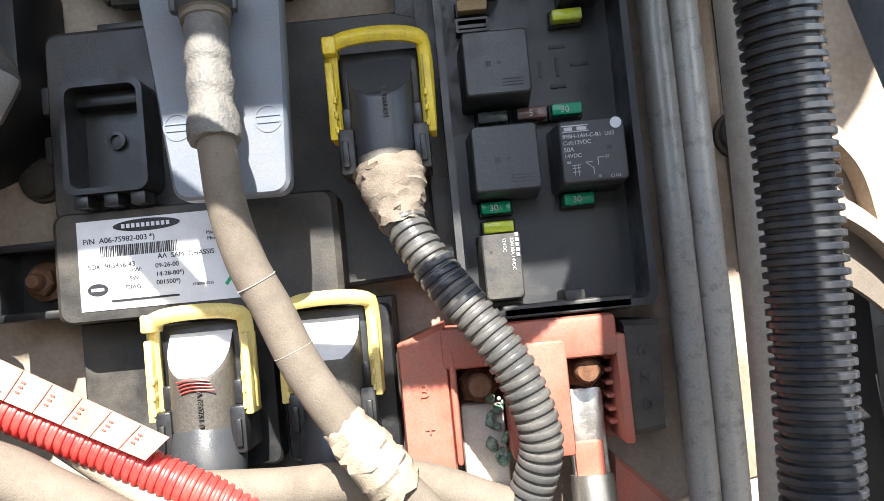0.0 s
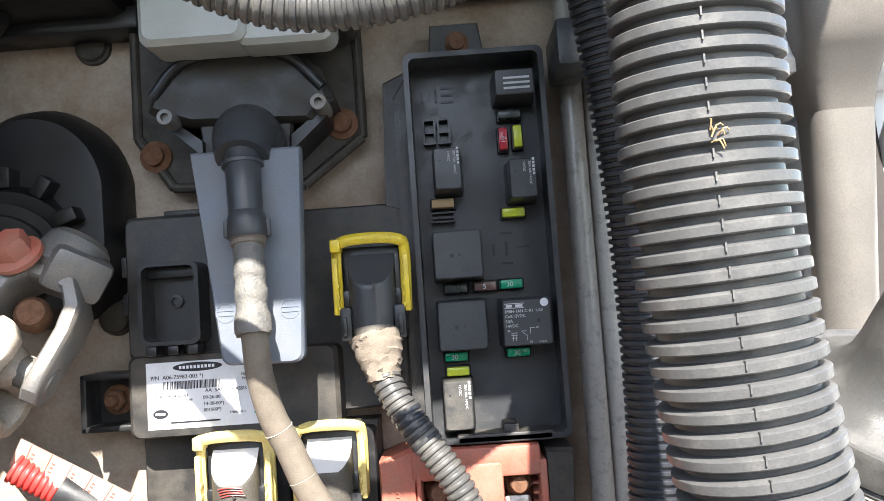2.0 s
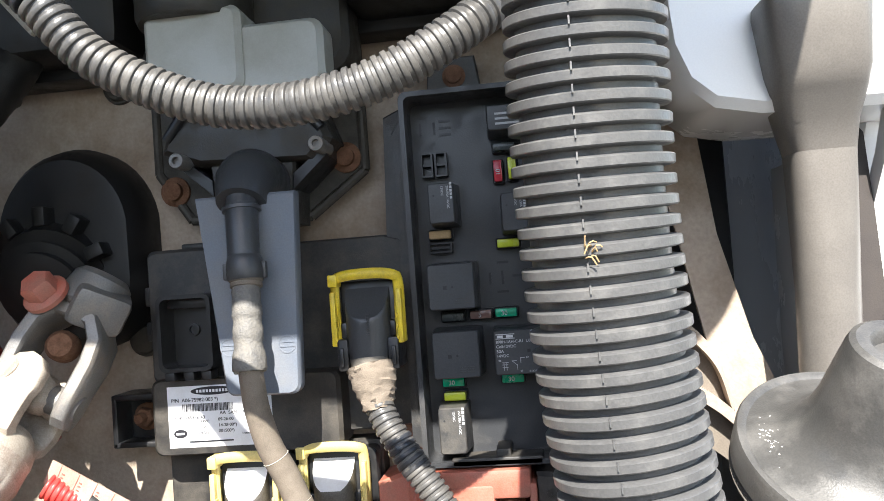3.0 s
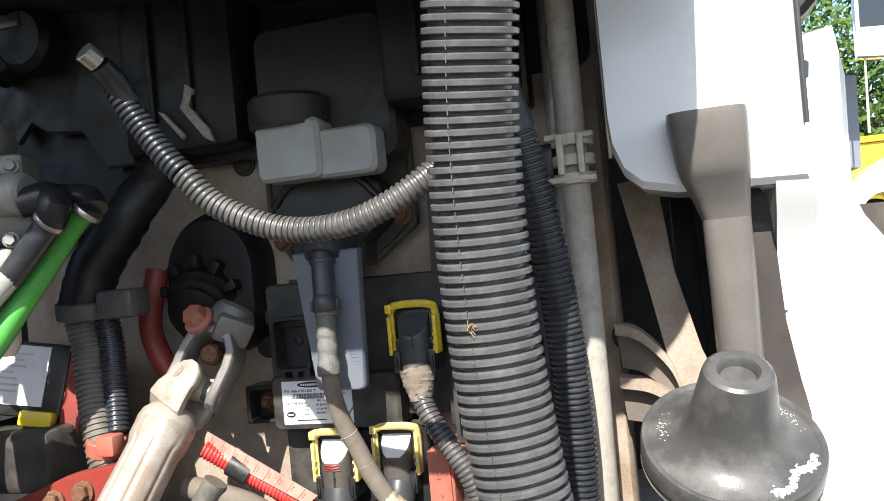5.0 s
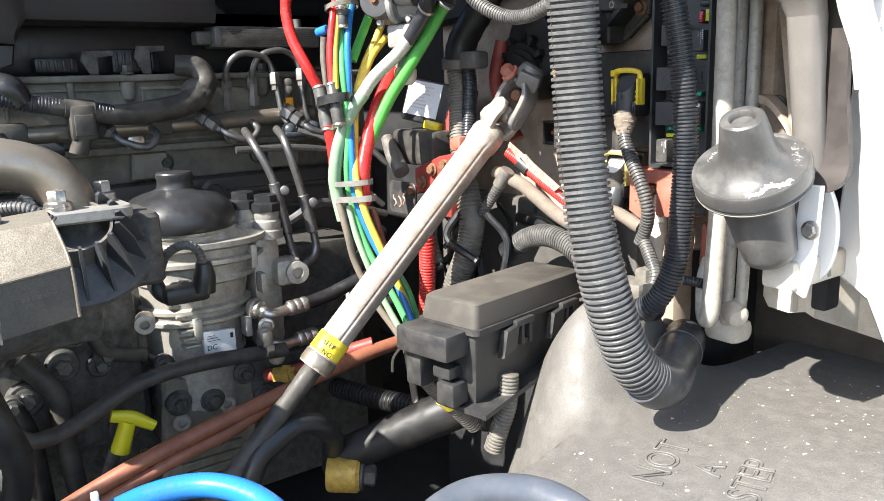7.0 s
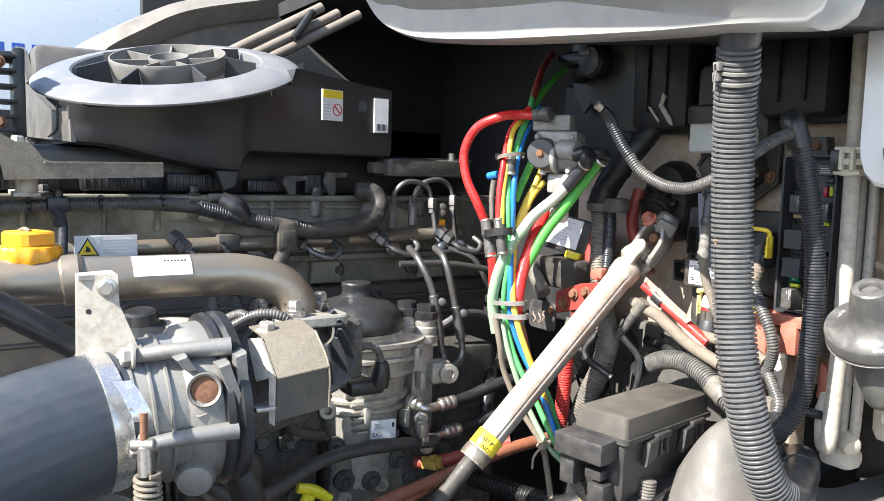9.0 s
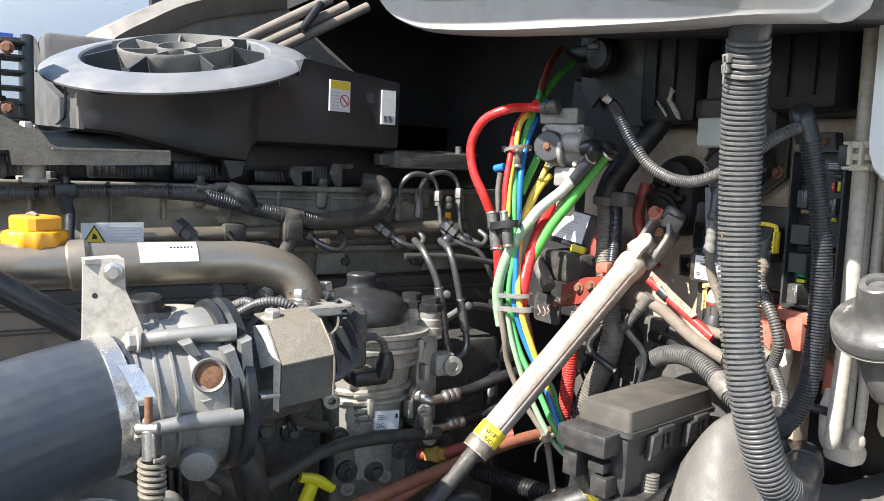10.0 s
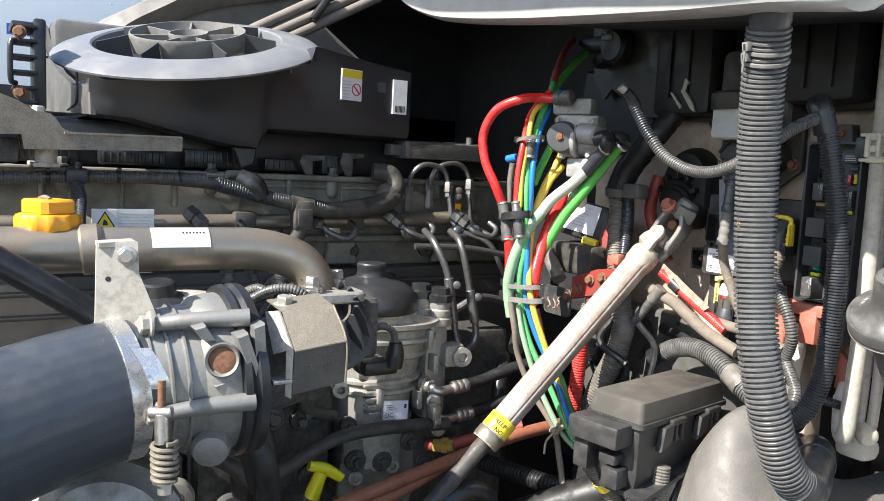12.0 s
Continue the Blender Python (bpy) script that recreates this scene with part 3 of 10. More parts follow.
arc = thing("thin_conduit", (0.02, 0.12, 1.66), "thin grey corrugated conduit hanging in an arc", "conduit")
# darker plastic down to the sunlit length: the cowl's shade as colour
b = bm()
corrugated(b, [(-0.0545, 0.0995, 1.746), (-0.046, 0.1045, 1.727), (-0.036, 0.1075, 1.7105), (-0.028, 0.110, 1.7000)], 0.0062, 0.003, depth=0.13, n=24)
part("dark_loom", b, LOOM_DARK, arc, "upper end of the conduit, shade put into its dark colour")
b = bm()
corrugated(b, [(-0.028, 0.110, 1.7000), (-0.012, 0.115, 1.682), (0.021, 0.121, 1.668), (0.06, 0.120, 1.670), (0.095, 0.130, 1.690), (0.108, 0.165, 1.715), (0.112, 0.20, 1.728)], 0.0062, 0.003, depth=0.13, n=24)
part("loom", b, LOOM, arc)
b = bm()
tube(b, [(-0.052, 0.089, 1.752), (-0.0505, 0.097, 1.745), (-0.049, 0.1035, 1.736)], [0.0052, 0.0058, 0.0060], 16)
part("cable", b, BLACK, arc, "black cable end")
b = bm()
tube(b, [(-0.0545, 0.082, 1.757), (-0.0525, 0.088, 1.753)], 0.0050, 14)
part("sleeve", b, STEEL, arc, "silver sleeve")

# ---- pipes beside the fuse box ----
for pts, r, m, lab in (
        ([(0.1395, 0.258, 1.95), (0.1390, 0.2625, 1.70), (0.1388, 0.264, 1.60), (0.1375, 0.266, 1.50), (0.1345, 0.2665, 1.43), (0.1330, 0.2670, 1.402), (0.1290, 0.2690, 1.390), (0.1225, 0.2740, 1.392), (0.1180, 0.2790, 1.404), (0.1140, 0.2850, 1.424), (0.1120, 0.2950, 1.44)], 0.0086, PIPE_TAN, "scuffed grey-tan coated vertical pipe with a hairpin bend"),
        ([(0.1238, 0.307, 1.92), (0.1238, 0.3085, 1.60), (0.1235, 0.309, 1.46), (0.1215, 0.311, 1.41), (0.1180, 0.3150, 1.385)], 0.0056, PIPE_GREY, "spotted grey vertical pipe"),
        ([(0.1365, 0.310, 1.92), (0.1360, 0.3120, 1.60), (0.1355, 0.3130, 1.46), (0.1330, 0.316, 1.41), (0.1290, 0.320, 1.380)], 0.0058, PIPE_GREY, "second spotted grey vertical pipe")):
    b = bm()
    tube(b, pts, r, 24)
    single("vertical_pipe", b, m, lab, "pipe", group="vertical pipes")
clamp = thing("pipe_clamp", (0.139, 0.263, 1.69), "off-white nylon clamp on the vertical pipe", "clamp")
for z in (1.6915, 1.7025, 1.7145):
    b = bm()
    lathe(b, (0.1390, 0.2625, z), (0, 0.01, -1), [(0.0090, 0), (0.0128, 0.0005), (0.0128, 0.0066), (0.0090, 0.0072)], 28)
    part("band", b, CLAMP_NYLON, clamp)
for p, q in (((0.124, 0.250, 1.6855), (0.153, 0.256, 1.6890)), ((0.124, 0.250, 1.7110), (0.153, 0.256, 1.7145)), ((0.1310, 0.247, 1.690), (0.1350, 0.254, 1.7135)), ((0.1430, 0.247, 1.690), (0.1470, 0.254, 1.7135))):
    part("latch", box(bm(), p, q, 0.001), CLAMP_NYLON, clamp)
b = bm()
box(b, (0.112, 0.262, 1.690), (0.127, 0.300, 1.7115), 0.002)
part("foot", b, CHARCOAL, clamp, "grey plastic foot")
joint = thing("pipe_manifold", (0.105, 0.335, 1.352), "dirty cream painted pipe joint at the pipes' lower end", "pipe joint")
for p0, p1, r in (((0.108, 0.300, 1.425), (0.104, 0.318, 1.398), 0.0125), ((0.120, 0.318, 1.385), (0.114, 0.330, 1.362), 0.0105), ((0.098, 0.315, 1.398), (0.104, 0.330, 1.370), 0.0115)):
    b = bm()
    cyl(b, p0, p1, r, r * 0.94, 20, 0.002)
    part("stub", b, CREAM, joint)
b = bm()
lathe(b, (0.1285, 0.312, 1.388), (0.75, -0.45, -0.3), [(0.009, -0.012), (0.0115, -0.004), (0.0115, 0.007), (0.009, 0.011), (0.004, 0.0125)], 20)
part("end_cap", b, CREAM, joint)
b = bm()
box(b, (0.092, 0.312, 1.352), (0.132, 0.345, 1.376), 0.009)
part("block", b, CREAM, joint)

# ---- relay and fuse box ----
fbox = thing("fuse_box", (0.075, 0.32, 1.527), "black open relay and fuse box fixed on the firewall", "fuse box")
FLOOR_Y = 0.306
b = bm()
hollow(b, rounded(0.0425, 1.525, 0.1085, 1.7075, 0.004), rounded(0.0450, 1.5275, 0.1060, 1.705, 0.003), "y", 0.321, 0.285, FLOOR_Y)
part("tray", b, FUSE_BOX, fbox)
b = bm()
prism(b, [(0.036, 1.535), (0.0425, 1.53), (0.0425, 1.70), (0.036, 1.69)], "y", 0.321, 0.297, 0.001)
prism(b, [(0.028, 1.625), (0.0425, 1.62), (0.0425, 1.705), (0.031, 1.70)], "y", 0.321, 0.304, 0.001)
part("flange", b, MODULE, fbox)
b = bm()
prism(b, [(0.054, 1.706), (0.083, 1.706), (0.080, 1.728), (0.056, 1.728)], "y", 0.321, 0.306, 0.001)
part("mount_tab", b, MODULE, fbox)
b = bm()
lathe(b, (0.069, 0.3065, 1.718), (0, -1, 0), [(0.006, 0), (0.006, 0.001), (0.004, 0.0015), (0.004, 0.0035)], 16)
part("tab_screw", b, RUST, fbox)
b = bm()
box(b, (0.056, 0.285, 1.5245), (0.1, 0.300, 1.5290), 0.001)
box(b, (0.0775, 0.287, 1.527), (0.0845, 0.306, 1.5325), 0.0008)
islands("lower_lip", b, BLACK_DUSTY, fbox)
b = bm()
for x, z, w, h in ((0.0498, 1.692, 0.0011, 0.0065), (0.0568, 1.692, 0.0011, 0.0065), (0.0624, 1.6955, 0.006, 0.0012), (0.0624, 1.692, 0.006, 0.0012), (0.0624, 1.6886, 0.006, 0.0012),
                   (0.0866, 1.6214, 0.006, 0.0012), (0.0943, 1.6143, 0.0065, 0.0012), (0.0861, 1.6138, 0.0012, 0.0068), (0.0798, 1.6136, 0.0012, 0.006), (0.0858, 1.6067, 0.0058, 0.0012)):
    box(b, (x - w / 2, FLOOR_Y - 0.0005, z - h / 2), (x + w / 2, FLOOR_Y - 0.0001, z + h / 2))
islands("terminal_slot", b, INK, fbox)
for x, z, w, h in ((0.0525, 1.6729, 0.0062, 0.0125), (0.0596, 1.6729, 0.0062, 0.0125), (0.0563, 1.6308, 0.012, 0.0052)):
    b = bm()
    hollow(b, rounded(x - w / 2, z - h / 2, x + w / 2, z + h / 2, 0.0004, 1), rounded(x - w / 2 + 0.0009, z - h / 2 + 0.0009, x + w / 2 - 0.0009, z + h / 2 - 0.0009, 0.0003, 1), "y", FLOOR_Y, FLOOR_Y - 0.006, FLOOR_Y - 0.0005)
    box(b, (x - w / 2, FLOOR_Y - 0.0045, z - 0.0006), (x + w / 2, FLOOR_Y - 0.001, z + 0.0006))
    part("empty_fuse_seat", b, BLACK, fbox)


def relay(x0, z0, x1, z1, y, material, label):
    """A cube relay, its face towards -y."""
    ob = thing("relay", ((x0 + x1) / 2, FLOOR_Y, z0), label, "relay", group="relays in the fuse box")
    b = bm()
    g = 0.0011
    rings = [rounded(x0 - g, z0 - g, x1 + g, z1 + g, 0.0012, 2), rounded(x0, z0, x1, z1, 0.0012, 2), rounded(x0 + 0.0005, z0 + 0.0005, x1 - 0.0005, z1 - 0.0005, 0.001, 2)]
    skin(b, [[V(p[0], h, p[1]) for p in r] for r, h in zip(rings, (FLOOR_Y - 0.0002, y + 0.0006, y))])
    part("case", b, material, ob)
    return ob


def pits(ob, places, y):
    b = bm()
    for x, z, r in places:
        lathe(b, (x, y - 0.0001, z), (0, 1, 0), [(r, 0), (r, 0.00025)], 4 if r > 0.0009 else 10)
    part("vent_pit", b, INK, ob)


for z0, z1 in ((1.6003, 1.6222), (1.5675, 1.5898)):
    r = relay(0.0510, z0, 0.0732, z1, 0.2825, CHARCOAL, "large plain charcoal cube relay")
    pits(r, [(0.0592, z0 + 0.0105, 0.0013), (0.0628, z0 + 0.0107, 0.0006)], 0.2825)
    bars(r, [(0.0635, 0.0705, z0 + 0.0048 - k * 0.0011, 0.0004) for k in range(3)], 0.2824, MODULE)
r = relay(0.0805, 1.5677, 0.1025, 1.5888, 0.2825, CHARCOAL, "charcoal cube relay with white print and a pale dot")
for text, size, x, z in (("898H-1AH-C-R1  U03", 0.0019, 0.0815, 1.5828), ("Coil:12VDC", 0.0019, 0.0815, 1.5806), ("50A", 0.0021, 0.0815, 1.5783), ("14VDC", 0.0019, 0.0815, 1.5762), ("C1435", 0.0013, 0.0963, 1.5686), ("87", 0.0013, 0.0952, 1.5752), ("30", 0.0013, 0.0920, 1.5688), ("86", 0.0013, 0.0822, 1.5742)):
    words(r, text, size, (x, 0.2824, z), INK_PALE)
b = bm()
for x0, z0, x1, z1 in ((0.0838, 1.5735, 0.0868, 1.5737), (0.0845, 1.5700, 0.0847, 1.5735), (0.0858, 1.5700, 0.0860, 1.5735), (0.0838, 1.5725, 0.0866, 1.5727), (0.0838, 1.5712, 0.0866, 1.5714), (0.0908, 1.5700, 0.0910, 1.5725), (0.0885, 1.5742, 0.0907, 1.5744), (0.0925, 1.5730, 0.0927, 1.5757), (0.0927, 1.5755, 0.0948, 1.5757)):
    box(b, (x0, 0.2822, z0), (x1, 0.2824, z1))
tube(b, [(0.0886, 0.2823, 1.5742), (0.0909, 0.2823, 1.5722)], 0.0001, 4, 0.001)
part("wiring_diagram", b, INK_PALE, r)
bars(r, [(0.0815, 0.0905, 1.5848, 0.0003), (0.0815, 0.0905, 1.5868, 0.0003), (0.0822, 0.0850, 1.5853, 0.0012), (0.0865, 0.0898, 1.5853, 0.0012)], 0.2824, INK_PALE, "maker_mark")
b = bm()
lathe(b, (0.0997, 0.2826, 1.5868), (0, -1, 0), [(0.0019, 0), (0.0019, 0.0004)], 20)
part("dot_sticker", b, LABEL, r)
pits(r, [(0.0968, 1.5787, 0.0011)], 0.2825)


def small_relay(x0, z0, x1, z1, material, label, upright=True):
    r = relay(x0, z0, x1, z1, 0.2845, material, label)
    if upright:
        for text, dx in (("12VDC", 0.0044), ("20A/30A 14VDC", 0.0018)):
            words(r, text, 0.0016, (x1 - dx - 0.0015, 0.2844, z1 - 0.0015), INK_PALE, (90, 90, 0))
        bars(r, [(x1 - 0.0016, x1 - 0.0005, z1 - 0.0080 + k * 0.0017, 0.0012) for k in range(5)], 0.2844, INK_PALE)
        pits(r, [(x0 + 0.0028, z1 - 0.006, 0.0005)], 0.2845)
    else:
        bars(r, [(x0 + 0.004, x1 - 0.002, z0 + 0.0025 + k * 0.0024, 0.0010) for k in range(3)], 0.2844, INK_PALE)
    return r


small_relay(0.0539, 1.6420, 0.0663, 1.6615, CHARCOAL, "small charcoal relay with white upright print")
small_relay(0.0887, 1.6357, 0.1011, 1.6540, CHARCOAL, "small charcoal relay with white upright print")
small_relay(0.0512, 1.5312, 0.0641, 1.5533, MODULE, "small dusty relay with white upright print standing in the sun")
small_relay(0.0850, 1.6845, 0.1033, 1.6966, CHARCOAL, "small charcoal relay lying on its side", False)


def fuse(x, z, colour, mark, label, upright=False):
    w, h = (0.0042, 0.0108) if upright else (0.0108, 0.0042)
    ob = thing("blade_fuse", (x, FLOOR_Y, z - h / 2), label, "fuse", group="blade fuses")
    b = bm()
    box(b, (x - w / 2 - 0.0008, FLOOR_Y - 0.0035, z - h / 2 - 0.0008), (x + w / 2 + 0.0008, FLOOR_Y - 0.0001, z + h / 2 + 0.0008), 0.0005, 1)
    part("holder", b, BLACK, ob)
    b = bm()
    box(b, (x - w / 2, FLOOR_Y - 0.0085, z - h / 2), (x + w / 2, FLOOR_Y - 0.003, z + h / 2), 0.0007, 2)
    part("fuse_body", b, colour, ob)
    if mark:
        if upright:
            words(ob, mark, 0.0032, (x + 0.0012, FLOOR_Y - 0.0086, z - 0.0024), INK_PALE, (90, -90, 0))
        else:
            words(ob, mark, 0.0032, (x - 0.0012 * len(mark), FLOOR_Y - 0.0086, z - 0.0012), INK_PALE)


for x, z, c, mark, lab, up in (
        (0.0918, 1.6786, FUSE_DARK, "", "smoky grey mini blade fuse", False), (0.0880, 1.6667, FUSE_RED, "10", "red mini blade fuse standing upright", True),
        (0.0951, 1.6675, LIME, "", "lime yellow mini blade fuse standing upright", True), (0.0567, 1.6373, DRY_GRASS, "", "dull tan mini blade fuse", False),
        (0.0903, 1.6306, LIME, "", "lime yellow mini blade fuse", False), (0.0601, 1.5960, FUSE_DARK, "", "smoky dark green mini blade fuse", False),
        (0.0742, 1.5962, FUSE_BROWN, "5", "brown mini blade fuse marked 5", False), (0.0867, 1.5964, GREEN_FUSE, "30", "green mini blade fuse", False),
        (0.0581, 1.5637, GREEN_FUSE, "30", "green mini blade fuse", False), (0.0584, 1.5567, LIME, "", "lime yellow mini blade fuse", False),
        (0.0877, 1.5640, GREEN_FUSE, "30", "green mini blade fuse", False)):
    fuse(x, z, c, mark, lab, up)

# ---- chassis module ----
sam = thing("control_module", (-0.03, 0.32, 1.49), "dusty black chassis control module with a printed white label", "control module")
b = bm()
prism(b, [(-0.095, 1.537), (0.0415, 1.543), (0.0415, 1.636), (0.028, 1.640), (-0.052, 1.640), (-0.095, 1.640)], "y", 0.3215, 0.3035, 0.0015)
part("base", b, MODULE, sam)
b = bm()
prism(b, rounded(-0.0965, 1.572, -0.046, 1.6405, 0.004), "y", 0.31, 0.2935, 0.002)
for z in (1.594, 1.612):
    box(b, (-0.0995, 0.296, z), (-0.0955, 0.306, z + 0.010), 0.001)
box(b, (-0.078, 0.296, 1.6395), (-0.060, 0.306, 1.643), 0.001)
islands("housing", b, MODULE, sam)
b = bm()
prism(b, rounded(-0.0945, 1.5365, 0.0035, 1.5745, 0.004), "y", 0.31, 0.2865, 0.002)
part("label_housing", b, BLACK_DUSTY, sam)
b = bm()
hollow(b, rounded(-0.0845, 1.579, -0.0565, 1.617, 0.004), rounded(-0.0825, 1.5810, -0.0585, 1.6150, 0.003), "y", 0.294, 0.2775, 0.2925)
box(b, (-0.0825, 0.285, 1.6100), (-0.0585, 0.2925, 1.6150), 0.0006)
for x in (-0.080, -0.070, -0.061):
    box(b, (x - 0.0025, 0.279, 1.5745), (x + 0.0025, 0.288, 1.579), 0.0006)
lathe(b, (-0.0715, 0.2925, 1.599), (0, -1, 0), [(0.0032, 0), (0.0032, 0.002), (0.002, 0.0021), (0.002, 0.0008)], 14)
islands("socket", b, BLACK, sam)
b = bm()
prism(b, [(-0.122, 1.5395), (-0.094, 1.5395), (-0.094, 1.567), (-0.122, 1.567)], "y", 0.3215, 0.312, 0.001)
for x0, x1, z0, z1 in ((-0.122, -0.119, 1.5395, 1.567), (-0.122, -0.094, 1.5395, 1.5425), (-0.122, -0.094, 1.564, 1.567)):
    box(b, (x0, 0.297, z0), (x1, 0.313, z1), 0.0008)
part("mount_ear", b, BLACK, sam)
b = bm()
bolt(b, (-0.1095, 0.312, 1.5535), (0, -1, 0), 0.0055, 0.007)
lathe(b, (-0.1095, 0.3065, 1.5535), (0, -1, 0), [(0.003, 0), (0.003, 0.005), (0.0024, 0.006)], 12)
part("mount_bolt", b, RUST, sam, "rusty hexagon bolt")
b = bm()
lathe(b, (-0.0055, 0.3036, 1.557), (0, -1, 0), [(0.009, 0), (0.009, 0.001), (0.0075, 0.0012), (0.007, 0.0005), (0.0035, 0.0005), (0.003, 0.003), (0.001, 0.0035)], 24)
part("stud", b, MODULE, sam)
b = bm()
prism(b, [(-0.096, 1.478), (0.0185, 1.478), (0.0185, 1.5365), (-0.096, 1.5365)], "y", 0.3212, 0.3065, 0.001)
part("lower_housing", b, BLACK_DUSTY, sam)
for x0, x1 in ((-0.064, -0.024), (-0.0215, 0.0175)):
    b = bm()
    prism(b, rounded(x0, 1.482, x1, 1.534, 0.003), "y", 0.308, 0.2965, 0.001)
    part("connector_seat", b, BLACK, sam)
b = bm()
prism(b, [(-0.0855, 1.5405), (-0.0315, 1.5405), (-0.0315, 1.571), (-0.0855, 1.571)], "y", 0.2866, 0.2862)
part("label_plate", b, LABEL, sam, "white printed paper label")
LY = 0.2861
for text, size, x, z in (("P/N  A06-75982-003 *)", 0.0026, -0.0835, 1.5632), ("AA  SAM  CHASSIS", 0.0024, -0.0585, 1.5563), ("5DK  965456-43", 0.0024, -0.0825, 1.5545), ("HW:", 0.0022, -0.0685, 1.5525), ("09-26-00", 0.0022, -0.0595, 1.5532),
                         ("SW:", 0.0022, -0.0685, 1.5497), ("14-28-00*)", 0.0022, -0.0595, 1.5503), ("DIAG:", 0.0022, -0.0700, 1.5469), ("001500*)", 0.0022, -0.0595, 1.5475), ("Made in", 0.0017, -0.0415, 1.5630), ("Mexico", 0.0017, -0.0412, 1.5610), ("17.00/07.0215", 0.0013, -0.0475, 1.5460)):
    words(sam, text, size, (x, LY, z), INK)
random.seed(11)
x, rows = -0.0778, []
while x < -0.0515:
    w = random.choice((0.0002, 0.0003, 0.0005))
    rows.append((x, x + w, 1.5583, 0.0038))
    x += w + random.choice((0.00025, 0.0004))
tagged(bars(sam, rows, LY + 0.0001, INK, "barcode"), kind="stuff")
b = bm()
prism(b, [(-0.0615 + 0.0115 * math.cos(2 * math.pi * k / 32), 1.5683 + 0.0021 * math.sin(2 * math.pi * k / 32)) for k in range(32)], "y", LY + 0.0002, LY - 0.0001)
part("maker_badge", b, INK, sam, "black oval maker's badge")
bars(sam, [(-0.070 + k * 0.0017, -0.0689 + k * 0.0017, 1.5676, 0.0014) for k in range(10)], LY - 0.0001, LABEL, "badge_bar")
b = bm()
prism(b, [(-0.0795 + 0.0035 * math.cos(2 * math.pi * k / 24), 1.5475 + 0.0021 * math.sin(2 * math.pi * k / 24)) for k in range(24)], "y", LY + 0.0002, LY - 0.0001)
part("maker_oval", b, INK, sam)
bars(sam, [(-0.0817, -0.0773, 1.5470, 0.0010)], LY - 0.0001, LABEL, "badge_bar")
bars(sam, [(-0.075, -0.052, 1.5430, 0.0007)], LY, INK)
b = bm()
box(b, (-0.0006, 0, -0.004), (0.0006, 0.0002, 0.004), m=Matrix.Translation((-0.0335, LY - 0.0001, 1.5485)) @ pose(0, 0, 0, 0, 38, 0))
part("marker_stroke", b, INK_GREEN, sam, "green marker stroke")

# slate cover over the sensor cable
cover = thing("slate_cover", (-0.025, 0.25, 1.57), "slate grey plastic cover plate hanging below the switch housing", "cover plate")
b = bm()
foot = [(-0.0395 + 0.0045 - 0.0045 * math.cos(a), 1.5695 + 0.0045 - 0.0045 * math.sin(a)) for a in [math.pi / 2 * k / 5 for k in range(6)]]
foot += [(-0.0047 - 0.0045 + 0.0045 * math.sin(a), 1.5690 + 0.0045 - 0.0045 * math.cos(a)) for a in [math.pi / 2 * k / 5 for k in range(6)]]
prism(b, foot + [(-0.0018, 1.66), (-0.0485, 1.66)], "y", 0.2585, 0.2500, 0.0012)
part("plate", b, COVER, cover)
for x in (-0.0365, -0.0095):
    b = bm()
    lathe(b, (x, 0.2502, 1.5915), (0, -1, 0), [(0.0042, -0.0004), (0.0042, 0.0004), (0.0036, 0.0004), (0.0035, 0.0), (0.0005, 0.0)], 28)
    for z in (1.5902, 1.5922):
        box(b, (x - 0.0036, 0.2497, z), (x + 0.0036, 0.2504, z + 0.0005))
    part("moulded_disc", b, COVER, cover)

# ---- switch housing with elbow cable ----
sw = thing("pedal_switch_housing", (-0.035, 0.32, 1.65), "black housing with two cap screws and a dusty base plate", "switch housing")
b = bm()
prism(b, [(-0.0935, 1.80), (-0.0935, 1.682), (-0.0765, 1.656), (-0.011, 1.653), (0.019, 1.675), (0.0185, 1.80)], "y", 0.3213, 0.309, 0.003)
part("base_plate", b, GRIME, sw, "brown grimy base plate")
b = bm()
for p0, p1 in (((-0.0935, 1.80), (-0.0935, 1.682)), ((-0.0935, 1.682), (-0.0765, 1.656)), ((-0.0765, 1.656), (-0.011, 1.653)), ((-0.011, 1.653), (0.019, 1.675)), ((0.019, 1.675), (0.0185, 1.80))):
    cyl(b, (p0[0], 0.3095, p0[1]), (p1[0], 0.3095, p1[1]), 0.0026, n=10)
islands("raised_rim", b, GRIME, sw)
b = bm()
for x, z in ((-0.0845, 1.672), (0.0095, 1.682), (-0.082, 1.765), (0.009, 1.762)):
    lathe(b, (x, 0.3092, z), (0, -1, 0), [(0.008, 0), (0.008, 0.002), (0.005, 0.003), (0.005, 0.006), (0.0035, 0.007)], 18)
islands("plate_bolt", b, RUST, sw, "rusty brown bolt")
b = bm()
prism(b, [(-0.078, 1.688), (-0.060, 1.680), (0.0, 1.678), (0.0095, 1.688), (0.004, 1.703), (-0.012, 1.716), (-0.035, 1.7215), (-0.058, 1.717), (-0.072, 1.705)], "y", 0.31, 0.279, 0.004)
prism(b, [(-0.052, 1.648), (-0.012, 1.648), (-0.010, 1.692), (-0.056, 1.692)], "y", 0.31, 0.284, 0.002)
part("switch_body", b, GRIME_AND_SHADE, sw)
b = bm()
tube(b, [(-0.074, 0.279, 1.694), (-0.060, 0.2775, 1.708), (-0.035, 0.277, 1.7145), (-0.010, 0.2775, 1.708), (0.005, 0.279, 1.693)], 0.0026, 12, squash=1.0)
part("rib", b, BLACK, sw)
